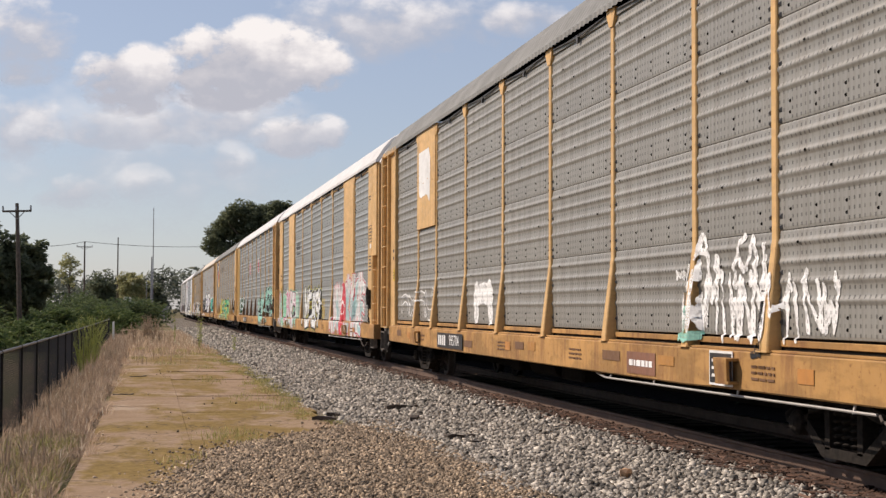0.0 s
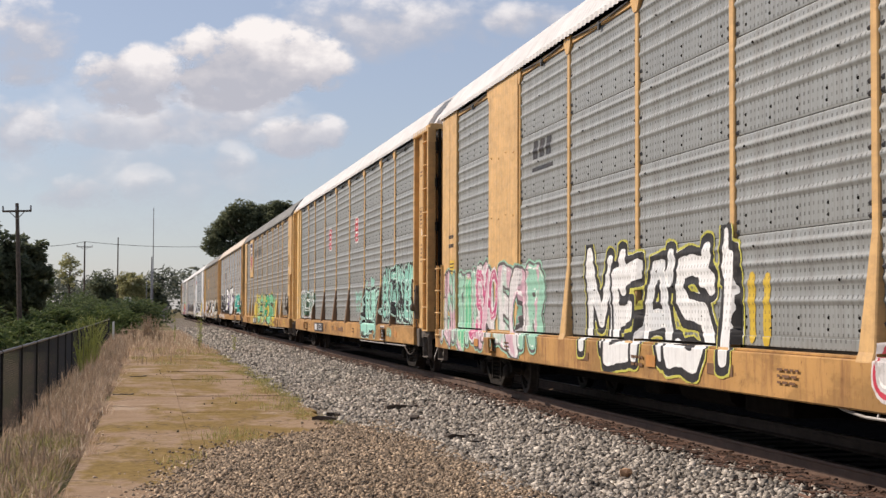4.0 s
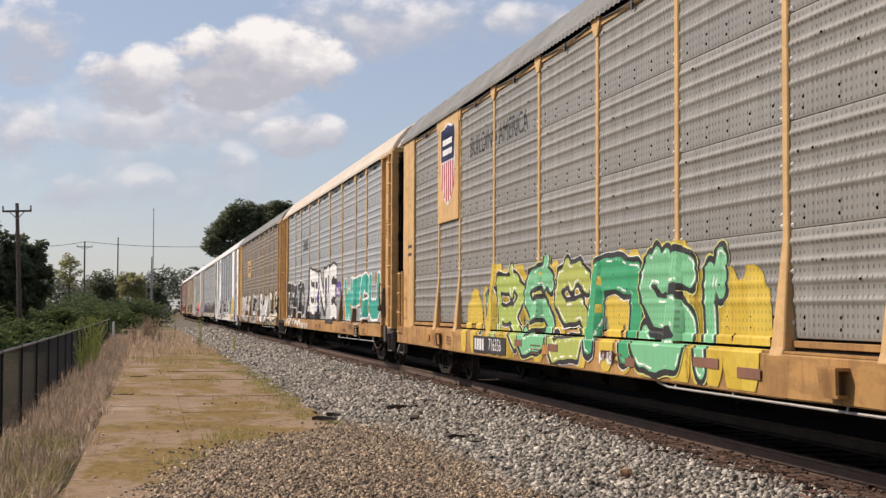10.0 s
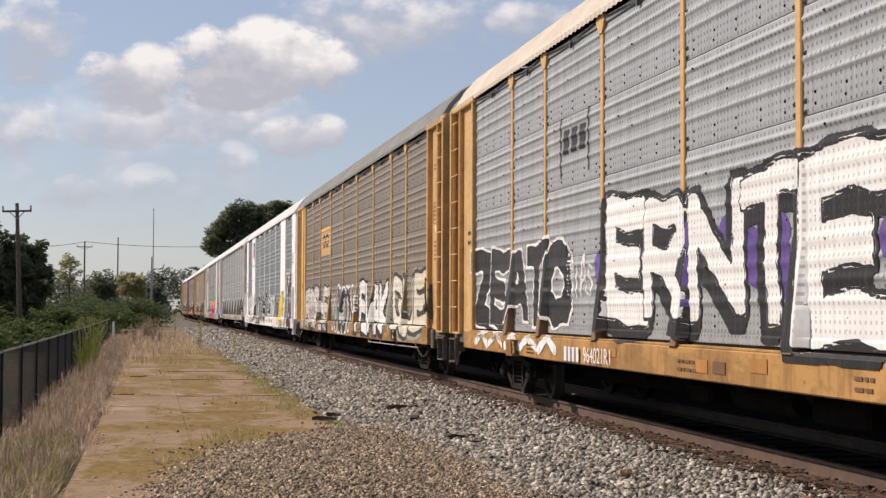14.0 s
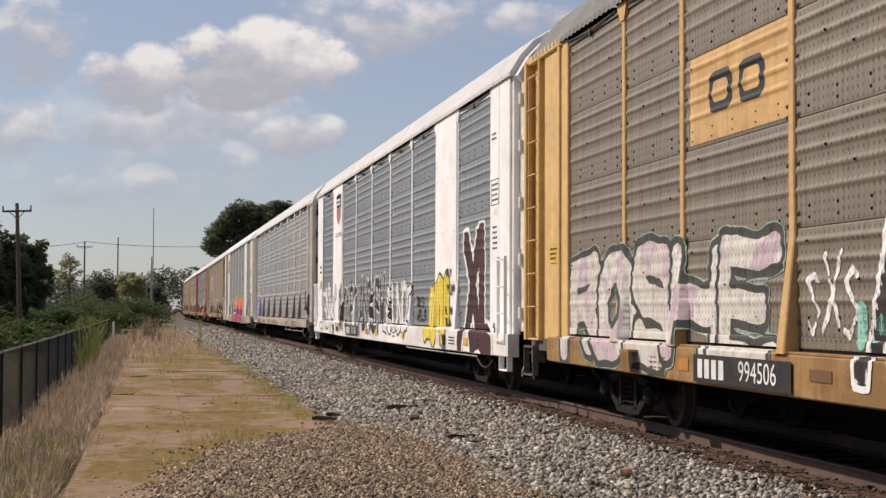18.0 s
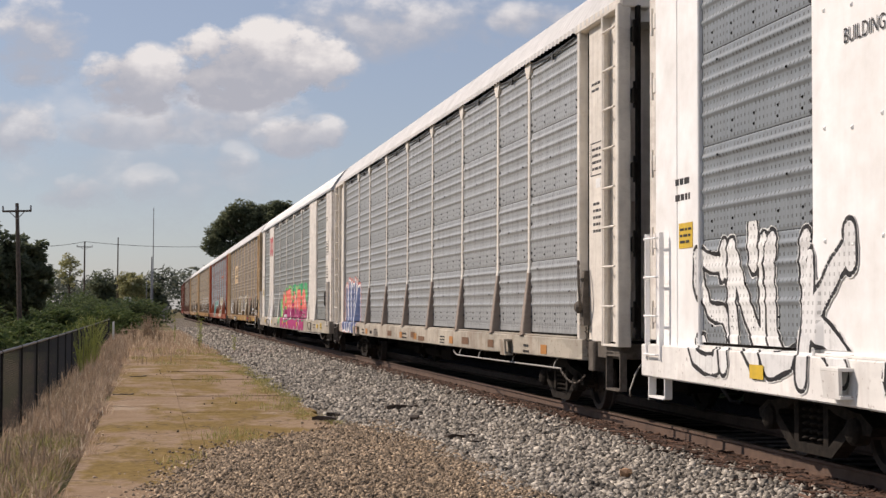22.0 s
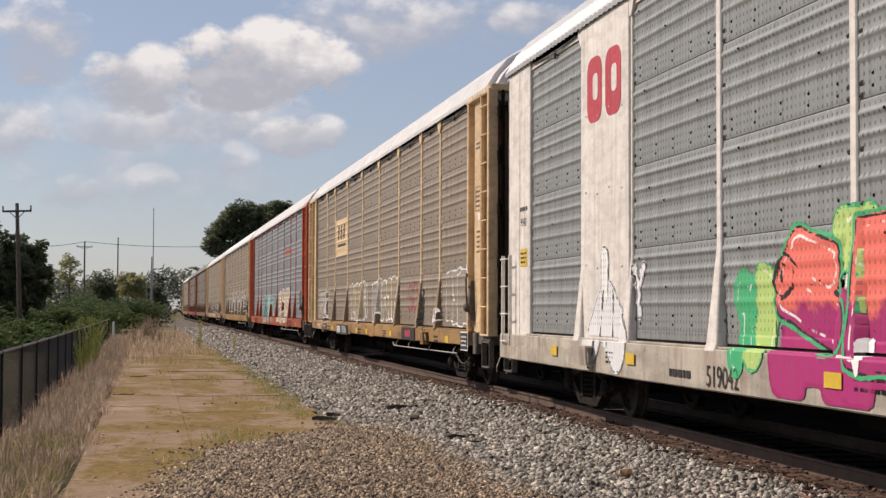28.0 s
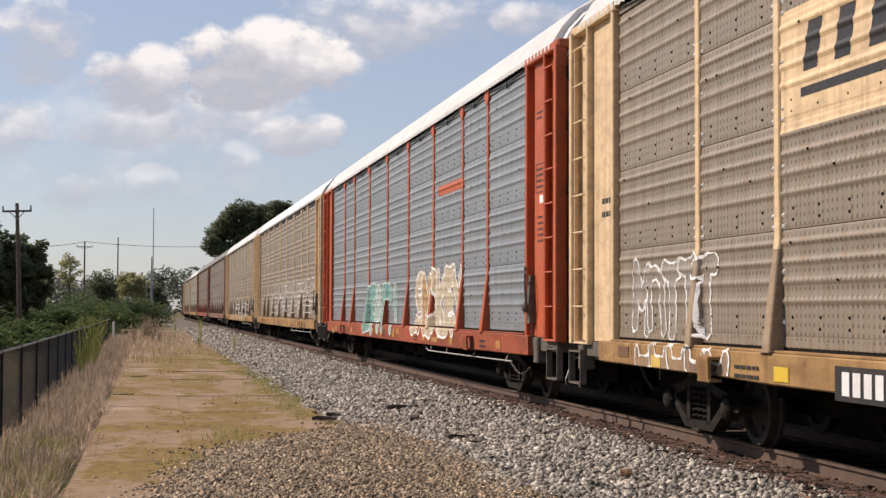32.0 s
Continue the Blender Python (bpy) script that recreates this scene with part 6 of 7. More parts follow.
        if n not in (3, 6, 8):
            for y in (-6.9, -4.9, -1.2, 0.0, 3.3, 9.0, 11.2):
                flat_shape(car, "touch_up_patch", rect(rng.uniform(0.3, 0.7), rng.uniform(0.09, 0.14)), y + rng.uniform(-0.4, 0.4), rng.uniform(0.76, 0.92), rng.choice(("stencil_brown", "patch_ochre")), sill)
        flush = CARS[n]["form"] == "flush"
        x = FACE - (0.064 if flush else 0.019)
        y = -12.45 if flush else -12.74
        ink = "stencil_brown" if n in (0, 2, 4, 5) else "ink"
        bars(car, y, 3.36, 0.42, 0.34, 4, ink, x)
        for dy, dz, w, h in ((0, 0.21, 0.54, 0.014), (0, -0.21, 0.54, 0.014), (0.263, 0, 0.014, 0.406), (-0.263, 0, 0.014, 0.406)):
            flat_shape(car, "stencil_frame", rect(w, h), y + dy, 3.36 + dz, ink, x)
        flat_shape(car, "white_label", rect(0.2, 0.12), y - 0.05, 3.04, "chalk", x)
        bars(car, y, 2.60, 0.32, 0.44, 5, ink, x)
        bars(car, y + 0.05, 4.3, 0.36, 0.16, 2, ink, x)
        bars(car, 12.55 if n != 8 else 12.46, 2.7 if n != 8 else 2.95, 0.45, 0.34 if n != 8 else 0.16, 2 if n != 8 else 1, "ink", x)


# ---- loose stones, debris ----
def icosphere():
    p = (1 + 5 ** 0.5) / 2
    v = np.array([(-1, p, 0), (1, p, 0), (-1, -p, 0), (1, -p, 0), (0, -1, p), (0, 1, p), (0, -1, -p), (0, 1, -p), (p, 0, -1), (p, 0, 1), (-p, 0, -1), (-p, 0, 1)]) / 1.902
    f = np.array([(0, 11, 5), (0, 5, 1), (0, 1, 7), (0, 7, 10), (0, 10, 11), (1, 5, 9), (5, 11, 4), (11, 10, 2), (10, 7, 6), (7, 1, 8), (3, 9, 4), (3, 4, 2), (3, 2, 6), (3, 6, 8), (3, 8, 9), (4, 9, 5), (2, 4, 11), (6, 2, 10), (8, 6, 7), (9, 8, 1)])
    return v, f


def rough_block():
    v = np.array([(x, y, z) for x in (-1, 1) for y in (-1, 1) for z in (-1, 1)]) * 0.66
    f = np.array([(0, 1, 3), (0, 3, 2), (4, 6, 7), (4, 7, 5), (0, 4, 5), (0, 5, 1), (2, 3, 7), (2, 7, 6), (0, 2, 6), (0, 6, 4), (1, 5, 7), (1, 7, 3)])
    return v, f


def stone_mesh(name, centres, sizes, mat, seed):
    """Broken stones: skewed blocks with sharp edges, each turned its own way."""
    rng = np.random.RandomState(seed)
    v0, f0 = rough_block()
    n = len(centres)
    v = v0[None] + rng.uniform(-0.36, 0.36, (n, 8, 3))
    v = v * rng.uniform(0.65, 1.45, (n, 1, 3)) * np.array((1.0, 1.0, 0.8))
    a, b, g = rng.uniform(0, 6.28, n), rng.normal(0, 0.8, n), rng.normal(0, 0.8, n)
    ca, sa, cb, sb, cg, sg = (q[:, None] for q in (np.cos(a), np.sin(a), np.cos(b), np.sin(b), np.cos(g), np.sin(g)))
    x, y, z = v[..., 0], v[..., 1], v[..., 2]
    y, z = y * cb - z * sb, y * sb + z * cb
    x, z = x * cg + z * sg, z * cg - x * sg
    x, y = x * ca - y * sa, x * sa + y * ca
    v = np.stack([x, y, z], -1) * sizes[:, None, None] + centres[:, None, :]
    f = f0[None] + (np.arange(n) * 8)[:, None, None]
    return quick_mesh(name, v.reshape(-1, 3), f.reshape(-1, 3), mat)


def gravel_edge(s):
    """How far left the spilled gravel reaches."""
    return np.interp(s, (6, 11, 13.7, 16, 18.7, 20.6, 21.4), (7.5, 7.3, 7.05, 6.7, 6.1, 4.9, 4.2))


def build_stones():
    rng = np.random.RandomState(8)
    cs, sz = [], []
    for s0, s1, dens, size in ((10.5, 20, 1150, 0.028), (20, 32, 700, 0.032), (32, 52, 430, 0.033), (52, 80, 200, 0.042), (80, 130, 60, 0.062)):
        n = int((s1 - s0) * 3.7 * dens)
        s, l = rng.uniform(s0, s1, n), 0.86 + 3.69 * rng.uniform(size=n) ** 0.93
        keep = (l > 1.16 + 0.07 * np.sin(s * 3.1) + rng.normal(0, 0.06, n)) & (l < 4.25 + 0.3 * np.sin(s * 1.7) + 0.2 * np.sin(s * 4.1)) & ~((s < 20) & (l > 3.6 + 0.25 * np.sin(s * 2.3)) & (rng.uniform(size=n) < 0.75))
        s, l = s[keep], l[keep]
        r = size * rng.uniform(0.5, 1.3, len(s))
        p = on_line_np(s, l, 0)
        p[:, 2] = bed_height(l) + r * rng.uniform(-0.3, 0.9, len(s))
        cs.append(p), sz.append(r)
    c, r = np.concatenate(cs), np.concatenate(sz)
    ob = new("ballast_stones", stone_mesh("ballast_stones", c, r, "stone", 1))
    tagged(ob, "loose angular grey ballast stones", "ballast", kind="stuff")
    # spilled gravel over the slabs
    s, l = np.meshgrid(np.arange(5, 22.0, 0.3), np.linspace(3.0, 7.7, 30), indexing="ij")
    P = on_line_np(s, l, 0)
    inner = gravel_edge(s) - l
    P[..., 2] = -0.345 + 0.07 * np.clip(inner / 0.5, -1.2, 1.0) + rng.uniform(-0.01, 0.01, s.shape)
    P[..., 2] = np.where(l < 4.0, np.minimum(P[..., 2], bed_height(l) + 0.01), P[..., 2])
    n, m = s.shape
    idx = np.arange(n * m).reshape(n, m)
    quads = np.stack([idx[:-1, :-1], idx[1:, :-1], idx[1:, 1:], idx[:-1, 1:]], -1).reshape(-1, 4)[:, ::-1]
    ob = new("gravel_patch", quick_mesh("gravel_patch", P.reshape(-1, 3), quads, "gravel_bed"))
    tagged(ob, "tan gravel spilled over the slabs", "gravel", kind="structure")
    n = 72000
    s, l = rng.uniform(10.5, 22.5, n), rng.uniform(3.4, 7.7, n)
    k = (l < gravel_edge(s) + 0.10 * np.sin(s * 5.3) - 0.05 + rng.exponential(0.16, n) * (rng.uniform(size=n) < 0.6))
    s, l = s[k], l[k]
    r = 0.0135 * rng.uniform(0.35, 1.7, len(s)) ** 1.15
    p = on_line_np(s, l, 0)
    p[:, 2] = np.maximum(-0.345 + 0.07 * np.clip((gravel_edge(s) - l) / 0.5, 0, 1), -0.312) + r * 0.35
    p[:, 2] = np.where(l < 4.0, np.maximum(bed_height(l), p[:, 2] - 0.02), p[:, 2])
    # chips of wood and stone strewn on the slabs
    k = rng.randint(0, 26, 70)
    cs_, cl_ = rng.uniform(18, 58, 26)[k] + rng.normal(0, 0.9, 70), rng.uniform(4.7, 7.7, 26)[k] + rng.normal(0, 0.35, 70)
    cz = 0.009 * rng.uniform(0.4, 1.6, 70) * (1 + cs_ / 60)
    q = on_line_np(cs_, np.minimum(cl_, 7.72), 0)
    q[:, 2] = -0.305 + cz * 0.3
    tagged(new("slab_chips", stone_mesh("slab_chips", q, cz, "gravel", 5)), "small tan stone chips strewn on the slabs", "debris", kind="stuff")
    ob = new("gravel_stones", stone_mesh("gravel_stones", p, r, "gravel", 2))
    tagged(ob, "small tan and brown gravel stones", "gravel", kind="stuff")


def build_ties():
    def tie():
        g = Geo()
        g.box(-1.30, 1.30, -0.115, 0.115, -0.36, -0.178, 0.015)
        return g.mesh("tie", "timber")

    def spike():
        g = Geo()
        g.box(-0.17, 0.19, -0.10, 0.10, -0.012, 0.008, 0.004)
        for x, y in ((-0.10, -0.06), (0.10, 0.06), (0.13, -0.06)):
            g.box(x - 0.016, x + 0.016, y - 0.016, y + 0.016, 0.0, 0.05, 0.005)
        return g.mesh("tie_plate", "rustbits")
    base = tagged(new("sleeper_row"), "weathered timber ties under the rails", "railway ties", kind="structure")
    a, b = shared("tie", tie), shared("spike", spike)
    rng = random.Random(2)
    s = 8.0
    while s < 150:
        m = on_line(s)
        t = part("tie", a, base, at=pose(m.x + rng.uniform(-0.05, 0.05), m.y, 0, 0, 0, turn_at(s) + rng.uniform(-0.8, 0.8)))
        if s < 60:
            part("tie_plate", b, t, at=pose(-0.7535, 0, -0.171))
        s += 0.53
    # rust flakes, spikes and splinters along the rail foot
    n = 30000
    r = np.random.RandomState(4)
    s, l = 9 + 100 * r.uniform(size=n) ** 1.5, np.abs(r.normal(0.0, 0.21, n)) + 0.85
    sz = 0.015 * r.uniform(0.5, 1.6, n) * (1 + s / 55)
    p = on_line_np(s, l, 0)
    p[:, 2] = np.where(l < 1.3, -0.175, -0.17) + sz * 0.35
    ob = new("rust_scatter", stone_mesh("rust_scatter", p, sz, "rustbits", 6))
    tagged(ob, "rust flakes and splinters along the rail foot", "debris", kind="stuff")
    # spikes and slivers of timber lying along the ties' ends
    n = 2600
    s, l = 9 + 45 * r.uniform(size=n) ** 1.3, np.abs(r.normal(0.0, 0.22, n)) + 0.9
    tip = on_line_np(s, l, 0)
    a, ln, w = r.uniform(0, 6.28, n), r.uniform(0.06, 0.2, n), r.uniform(0.008, 0.018, n)
    u = np.stack([np.cos(a), np.sin(a), r.uniform(-0.1, 0.1, n)], -1) * ln[:, None]
    q = np.stack([-np.sin(a), np.cos(a), 0 * a], -1) * w[:, None]
    tip[:, 2] = bed_height(l) + 0.035
    up = np.stack([0 * w, 0 * w, w * 1.3], -1)
    v = np.stack([tip - u - q, tip - u + q, tip - u + up, tip + u - q, tip + u + q, tip + u + up], 1)
    k = (np.arange(n) * 6)[:, None]
    f = np.concatenate([k + np.array([t]) for t in ((0, 1, 4, 3), (1, 2, 5, 4), (2, 0, 3, 5))])
    ob = new("timber_slivers", quick_mesh("timber_slivers", v.reshape(-1, 3), f, "rustbits"))
    tagged(ob, "rusty spikes and timber slivers by the ties", "debris", kind="stuff")


def build_debris():
    def board(l, w, h, seed):
        rng = random.Random(seed)
        g = Geo()
        rows = []
        for i in range(6):
            x = -l / 2 + l * i / 5
            ww, hh = w * rng.uniform(0.75, 1.1), h * rng.uniform(0.7, 1.1)
            dz = rng.uniform(-0.01, 0.01)
            rows.append([(x, -ww / 2, dz), (x, ww / 2, dz), (x, ww / 2 * 0.9, hh + dz), (x, -ww / 2 * 0.9, hh + dz)])
        g.loft(rows)
        return g.mesh("splintered_board", "timber")
    for s, l, ln, w, h, rz in ((24.5, 2.93, 0.55, 0.12, 0.08, 12), (38.7, 2.39, 0.45, 0.14, 0.07, 30), (22.1, 3.13, 0.16, 0.13, 0.09, 70), (18.9, 3.09, 0.42, 0.10, 0.07, 20), (23.7, 4.16, 0.30, 0.15, 0.09, 65),
                               (22.9, 4.40, 0.36, 0.12, 0.06, -20), (22.2, 2.1, 0.35, 0.06, 0.04, -10), (24.0, 1.6, 0.5, 0.05, 0.04, 5), (18.2, 2.9, 0.5, 0.05, 0.04, 15), (38.0, 7.3, 0.45, 0.10, 0.022, 40), (30.2, 7.55, 0.4, 0.12, 0.02, 10)):
        p = on_line(s, l)
        ob = new("wood_scrap", board(ln, w, h, int(s * 10)))
        z = float(bed_height(l)) + 0.012 if l < 4.4 else -0.305
        ob.matrix_basis = pose(p.x, p.y, z, 0, 0, rz)
        tagged(ob, "dark splintered piece of old tie timber", "wood scrap", "timber scraps on the ballast")
    g = Geo()
    v, f = icosphere()
    rng = np.random.RandomState(9)
    g.add([tuple(q) for q in v * np.array((0.10, 0.065, 0.06)) * rng.uniform(0.8, 1.15, (12, 1))], [tuple(q) for q in f])
    t = plain("orange_brick_clay", (0.42, 0.25, 0.14), (0.56, 0.36, 0.22), 20)
    M["clay"] = t
    ob = new("brick_fragment", g.mesh("brick_fragment", "clay"))
    p = on_line(14.0, 2.44)
    ob.matrix_basis = pose(p.x, p.y, float(bed_height(2.44)) + 0.065, 0, 0, 30)
    tagged(ob, "broken piece of orange brick on the ballast", "brick fragment")


# ---- fence, posts ----
def build_fence():
    lat = 8.98
    ss = [14.5 + 3.05 * i for i in range(23)]

    def wire_mesh():
        g = Geo()
        h, ln, d = 1.16, 3.05, 0.066
        t = 0.0031
        k = -h
        while k < ln:
            for q in (1, -1):
                y0, y1 = max(k, 0.0), min(k + h, ln)
                if y1 > y0:
                    z0, z1 = y0 - k, y1 - k
                    if q < 0:
                        z0, z1 = h - z0, h - z1
                    g.add([(0.002 * q, y0, z0 - t), (0.002 * q, y1, z1 - t), (0.002 * q, y1, z1 + t), (0.002 * q, y0, z0 + t), (0.002 * q + t, y0, z0), (0.002 * q + t, y1, z1)],
                          [(0, 1, 5, 4), (4, 5, 2, 3), (3, 2, 1, 0)])
            k += d
        return g.mesh("wire_mesh", "wire")

    def post():
        g = Geo()
        g.tube([(0, 0, -0.1), (0, 0, 1.17)], 0.032, 10)
        g.tube([(0, 0, 1.165), (0, 0, 1.20), (0, 0, 1.215)], 0.036, 10, 0.02)
        return g.mesh("fence_post", "fence")

    def bar():
        g = Geo()
        g.tube([(0, 0, 1.19), (0, 3.06, 1.19)], 0.022, 8)
        return g.mesh("top_rail", "topbar")
    fence = tagged(new("chain_link_fence"), "black chain-link fence with a tubular top rail", "fence")
    w, p_, b = shared("wire", wire_mesh), shared("fpost", post), shared("fbar", bar)
    for i, s in enumerate(ss):
        a, c = on_line(s, lat), on_line(s + 3.05, lat)
        rz = math.degrees(math.atan2(-(c.x - a.x), c.y - a.y))
        part("fence_post", p_, fence, at=pose(a.x, a.y, -0.38))
        part("top_rail", b, fence, at=pose(a.x, a.y, -0.38, 0, 0, rz))
        part("wire_mesh", w, fence, at=pose(a.x, a.y, -0.36, 0, 0, rz))
    g = Geo()
    g.tube([(0, 0, 0), (0, 0, 1.02), (0, 0, 1.08)], 0.06, 10, 0.055)
    ob = new("marker_post", g.mesh("marker_post", "whitepost"))
    p = on_line(84, 8.75)
    ob.matrix_basis = pose(p.x, p.y, -0.40)
    tagged(ob, "white plastic marker post at the fence end", "marker post")


# ---- plants ----
def leaf_quads(centres, size, rng, droop=0.5):
    n = len(centres)
    a, b = rng.uniform(0, 2 * np.pi, n), rng.normal(0, droop, n)
    u = np.stack([np.cos(a) * np.cos(b), np.sin(a) * np.cos(b), np.sin(b)], -1)
    w = np.stack([-np.sin(a), np.cos(a), rng.normal(0, 0.6, n)], -1)
    w /= np.linalg.norm(w, axis=1)[:, None]
    s = size * rng.uniform(0.6, 1.4, n)[:, None]
    v = np.stack([centres - u * s, centres + w * s * 0.45, centres + u * s, centres - w * s * 0.45], 1)
    return v.reshape(-1, 3), np.arange(4 * n).reshape(n, 4)


def crown_points(clumps, per, spread, rng):
    c = np.repeat(clumps, per, 0)
    d = rng.normal(size=c.shape)
    d /= np.linalg.norm(d, axis=1)[:, None]
    return c + d * (spread * rng.uniform(0.35, 1.0, (len(c), 1)) ** 0.6) * np.array((1, 1, 0.75))


def make_tree(name, x, y, height, radius, mat, seed, leaf=0.22, clumps=70, per=70, crown_from=0.35, label="", category="tree", ground=-0.42, lobes=()):
    rng = np.random.RandomState(seed)
    tree = tagged(new(name), label, category)
    tree.matrix_basis = pose(x, y, ground)
    g = Geo()
    lean = rng.normal(0, 0.03 * height, 2)
    top = Vector((lean[0], lean[1], height * 0.75))
    r0 = 0.035 * height ** 0.9
    g.tube([(0, 0, -0.2), (lean[0] * 0.3, lean[1] * 0.3, height * 0.3), top], r0, 8, r0 * 0.25)
    for i in range(9):
        z = height * rng.uniform(0.28, 0.7)
        a = i * 2.4 + rng.uniform(0, 0.8)
        q = radius * rng.uniform(0.55, 0.9)
        base = Vector((lean[0] * z / height, lean[1] * z / height, z))
        g.tube([base, base + Vector((q * 0.5 * math.cos(a), q * 0.5 * math.sin(a), q * 0.25)), base + Vector((q * math.cos(a), q * math.sin(a), q * 0.6))], r0 * 0.35, 5, r0 * 0.08)
    part("trunk", g.mesh("trunk", "bark"), tree)
    zc, hz = height * (1 + crown_from) / 2, height * (1 - crown_from) / 2
    d = rng.normal(size=(clumps, 3))
    d /= np.linalg.norm(d, axis=1)[:, None]
    cl = d * rng.uniform(0.45, 0.92, (clumps, 1)) * np.array((radius, radius, hz)) * (1 + 0.18 * np.sin(5 * np.arctan2(d[:, 1], d[:, 0]) + seed))[:, None] + np.array((0, 0, zc))
    spread = radius * 0.30
    if lobes:      # a crown of several domes, each a shell of leaf clumps
        pick = rng.randint(0, len(lobes), clumps)
        mid, size = np.array([q[:3] for q in lobes])[pick], np.array([q[3] for q in lobes])[pick]
        d[:, 2] = d[:, 2] * 0.8 + 0.1
        cl, spread = mid + d * (size * rng.uniform(0.45, 1.25, clumps))[:, None], 0.66
    pts = crown_points(cl, per, spread, rng)
    v, f = leaf_quads(pts, leaf, rng)
    part("crown", quick_mesh("crown", v, f, mat), tree)
    return tree


def make_bush(x, y, height, radius, mat, seed, leaf=0.09, clumps=26, per=60, label="", ground=-0.42):
    rng = np.random.RandomState(seed)
    bush = tagged(new("bush"), label or "dense green roadside bush", "bush", "bushes behind the fence")
    bush.matrix_basis = pose(x, y, ground)
    g = Geo()
    for i in range(6):
        a = i * 1.05
        g.tube([(0.1 * math.cos(a), 0.1 * math.sin(a), -0.1), (radius * 0.5 * math.cos(a), radius * 0.5 * math.sin(a), height * 0.7)], 0.03, 5, 0.01)
    part("stems", g.mesh("stems", "bark"), bush)
    d = rng.normal(size=(clumps, 3))
    d /= np.linalg.norm(d, axis=1)[:, None]
    d[:, 2] = np.abs(d[:, 2]) * 1.0
    cl = d * rng.uniform(0.4, 0.95, (clumps, 1)) * np.array((radius, radius, height * 0.85)) + np.array((0, 0, height * 0.08))
    v, f = leaf_quads(crown_points(cl, per, radius * 0.34, rng), leaf, rng)
    part("foliage", quick_mesh("foliage", v, f, mat), bush)
    return bush


def blades(name, s, l, z, height, width, mat, seed, lean=0.35):
    rng = np.random.RandomState(seed)
    n = len(s)
    p = on_line_np(s, l, 0)
    p[:, 2] = z
    a = rng.uniform(0, 2 * np.pi, n)
    h = height * rng.uniform(0.45, 1.25, n)
    side = np.stack([np.cos(a), np.sin(a), 0 * a], -1) * (width * rng.uniform(0.6, 1.4, n))[:, None]
    b = rng.uniform(0, 2 * np.pi, n)
    tip = np.stack([np.cos(b), np.sin(b), 0 * b], -1) * (h * rng.uniform(0.05, lean, n))[:, None]
    up = np.stack([0 * h, 0 * h, h], -1)
    v = np.stack([p - side, p + side, p + side * 0.7 + tip * 0.35 + up * 0.6, p - side * 0.7 + tip * 0.35 + up * 0.6, p + tip + up], 1)
    k = (np.arange(n) * 5)[:, None]
    f = np.concatenate([k + np.array([[0, 1, 2]]), k + np.array([[0, 2, 3]]), k + np.array([[3, 2, 4]])])
    return new(name, quick_mesh(name, v.reshape(-1, 3), f, mat))


def tussocks(name, s, l, per, height, width, mat, seed, flare=0.7, base=0.05, z=-0.41):
    """Clumps of arching blades that fan out from their roots."""
    rng = np.random.RandomState(seed)
    k = len(s)
    size = np.repeat(height * rng.uniform(0.5, 1.25, k), per)
    root = np.repeat(on_line_np(s, l, 0), per, 0)
    n = k * per
    a, reach = rng.uniform(0, 2 * np.pi, n), rng.uniform(0.0, 1.0, n) ** 0.7
    out = np.stack([np.cos(a), np.sin(a), 0 * a], -1)
    p = root + out * (base * reach)[:, None]
    p[:, 2] = z
    h = size * rng.uniform(0.45, 1.1, n)
    push = out * (h * flare * reach)[:, None] + rng.normal(0, 0.03, (n, 3)) * np.array((1, 1, 0))
    b = a + rng.normal(1.57, 0.5, n)
    side = np.stack([np.cos(b), np.sin(b), 0 * b], -1) * (width * rng.uniform(0.6, 1.4, n))[:, None]
    up = np.stack([0 * h, 0 * h, h], -1)
    v = np.stack([p - side, p + side, p + side * 0.8 + push * 0.35 + up * 0.6, p - side * 0.8 + push * 0.35 + up * 0.6, p + push + up * (1 - 0.35 * reach)[:, None]], 1)
    q = (np.arange(n) * 5)[:, None]
    f = np.concatenate([q + np.array([[0, 1, 2]]), q + np.array([[0, 2, 3]]), q + np.array([[3, 2, 4]])])
    return new(name, quick_mesh(name, v.reshape(-1, 3), f, mat))


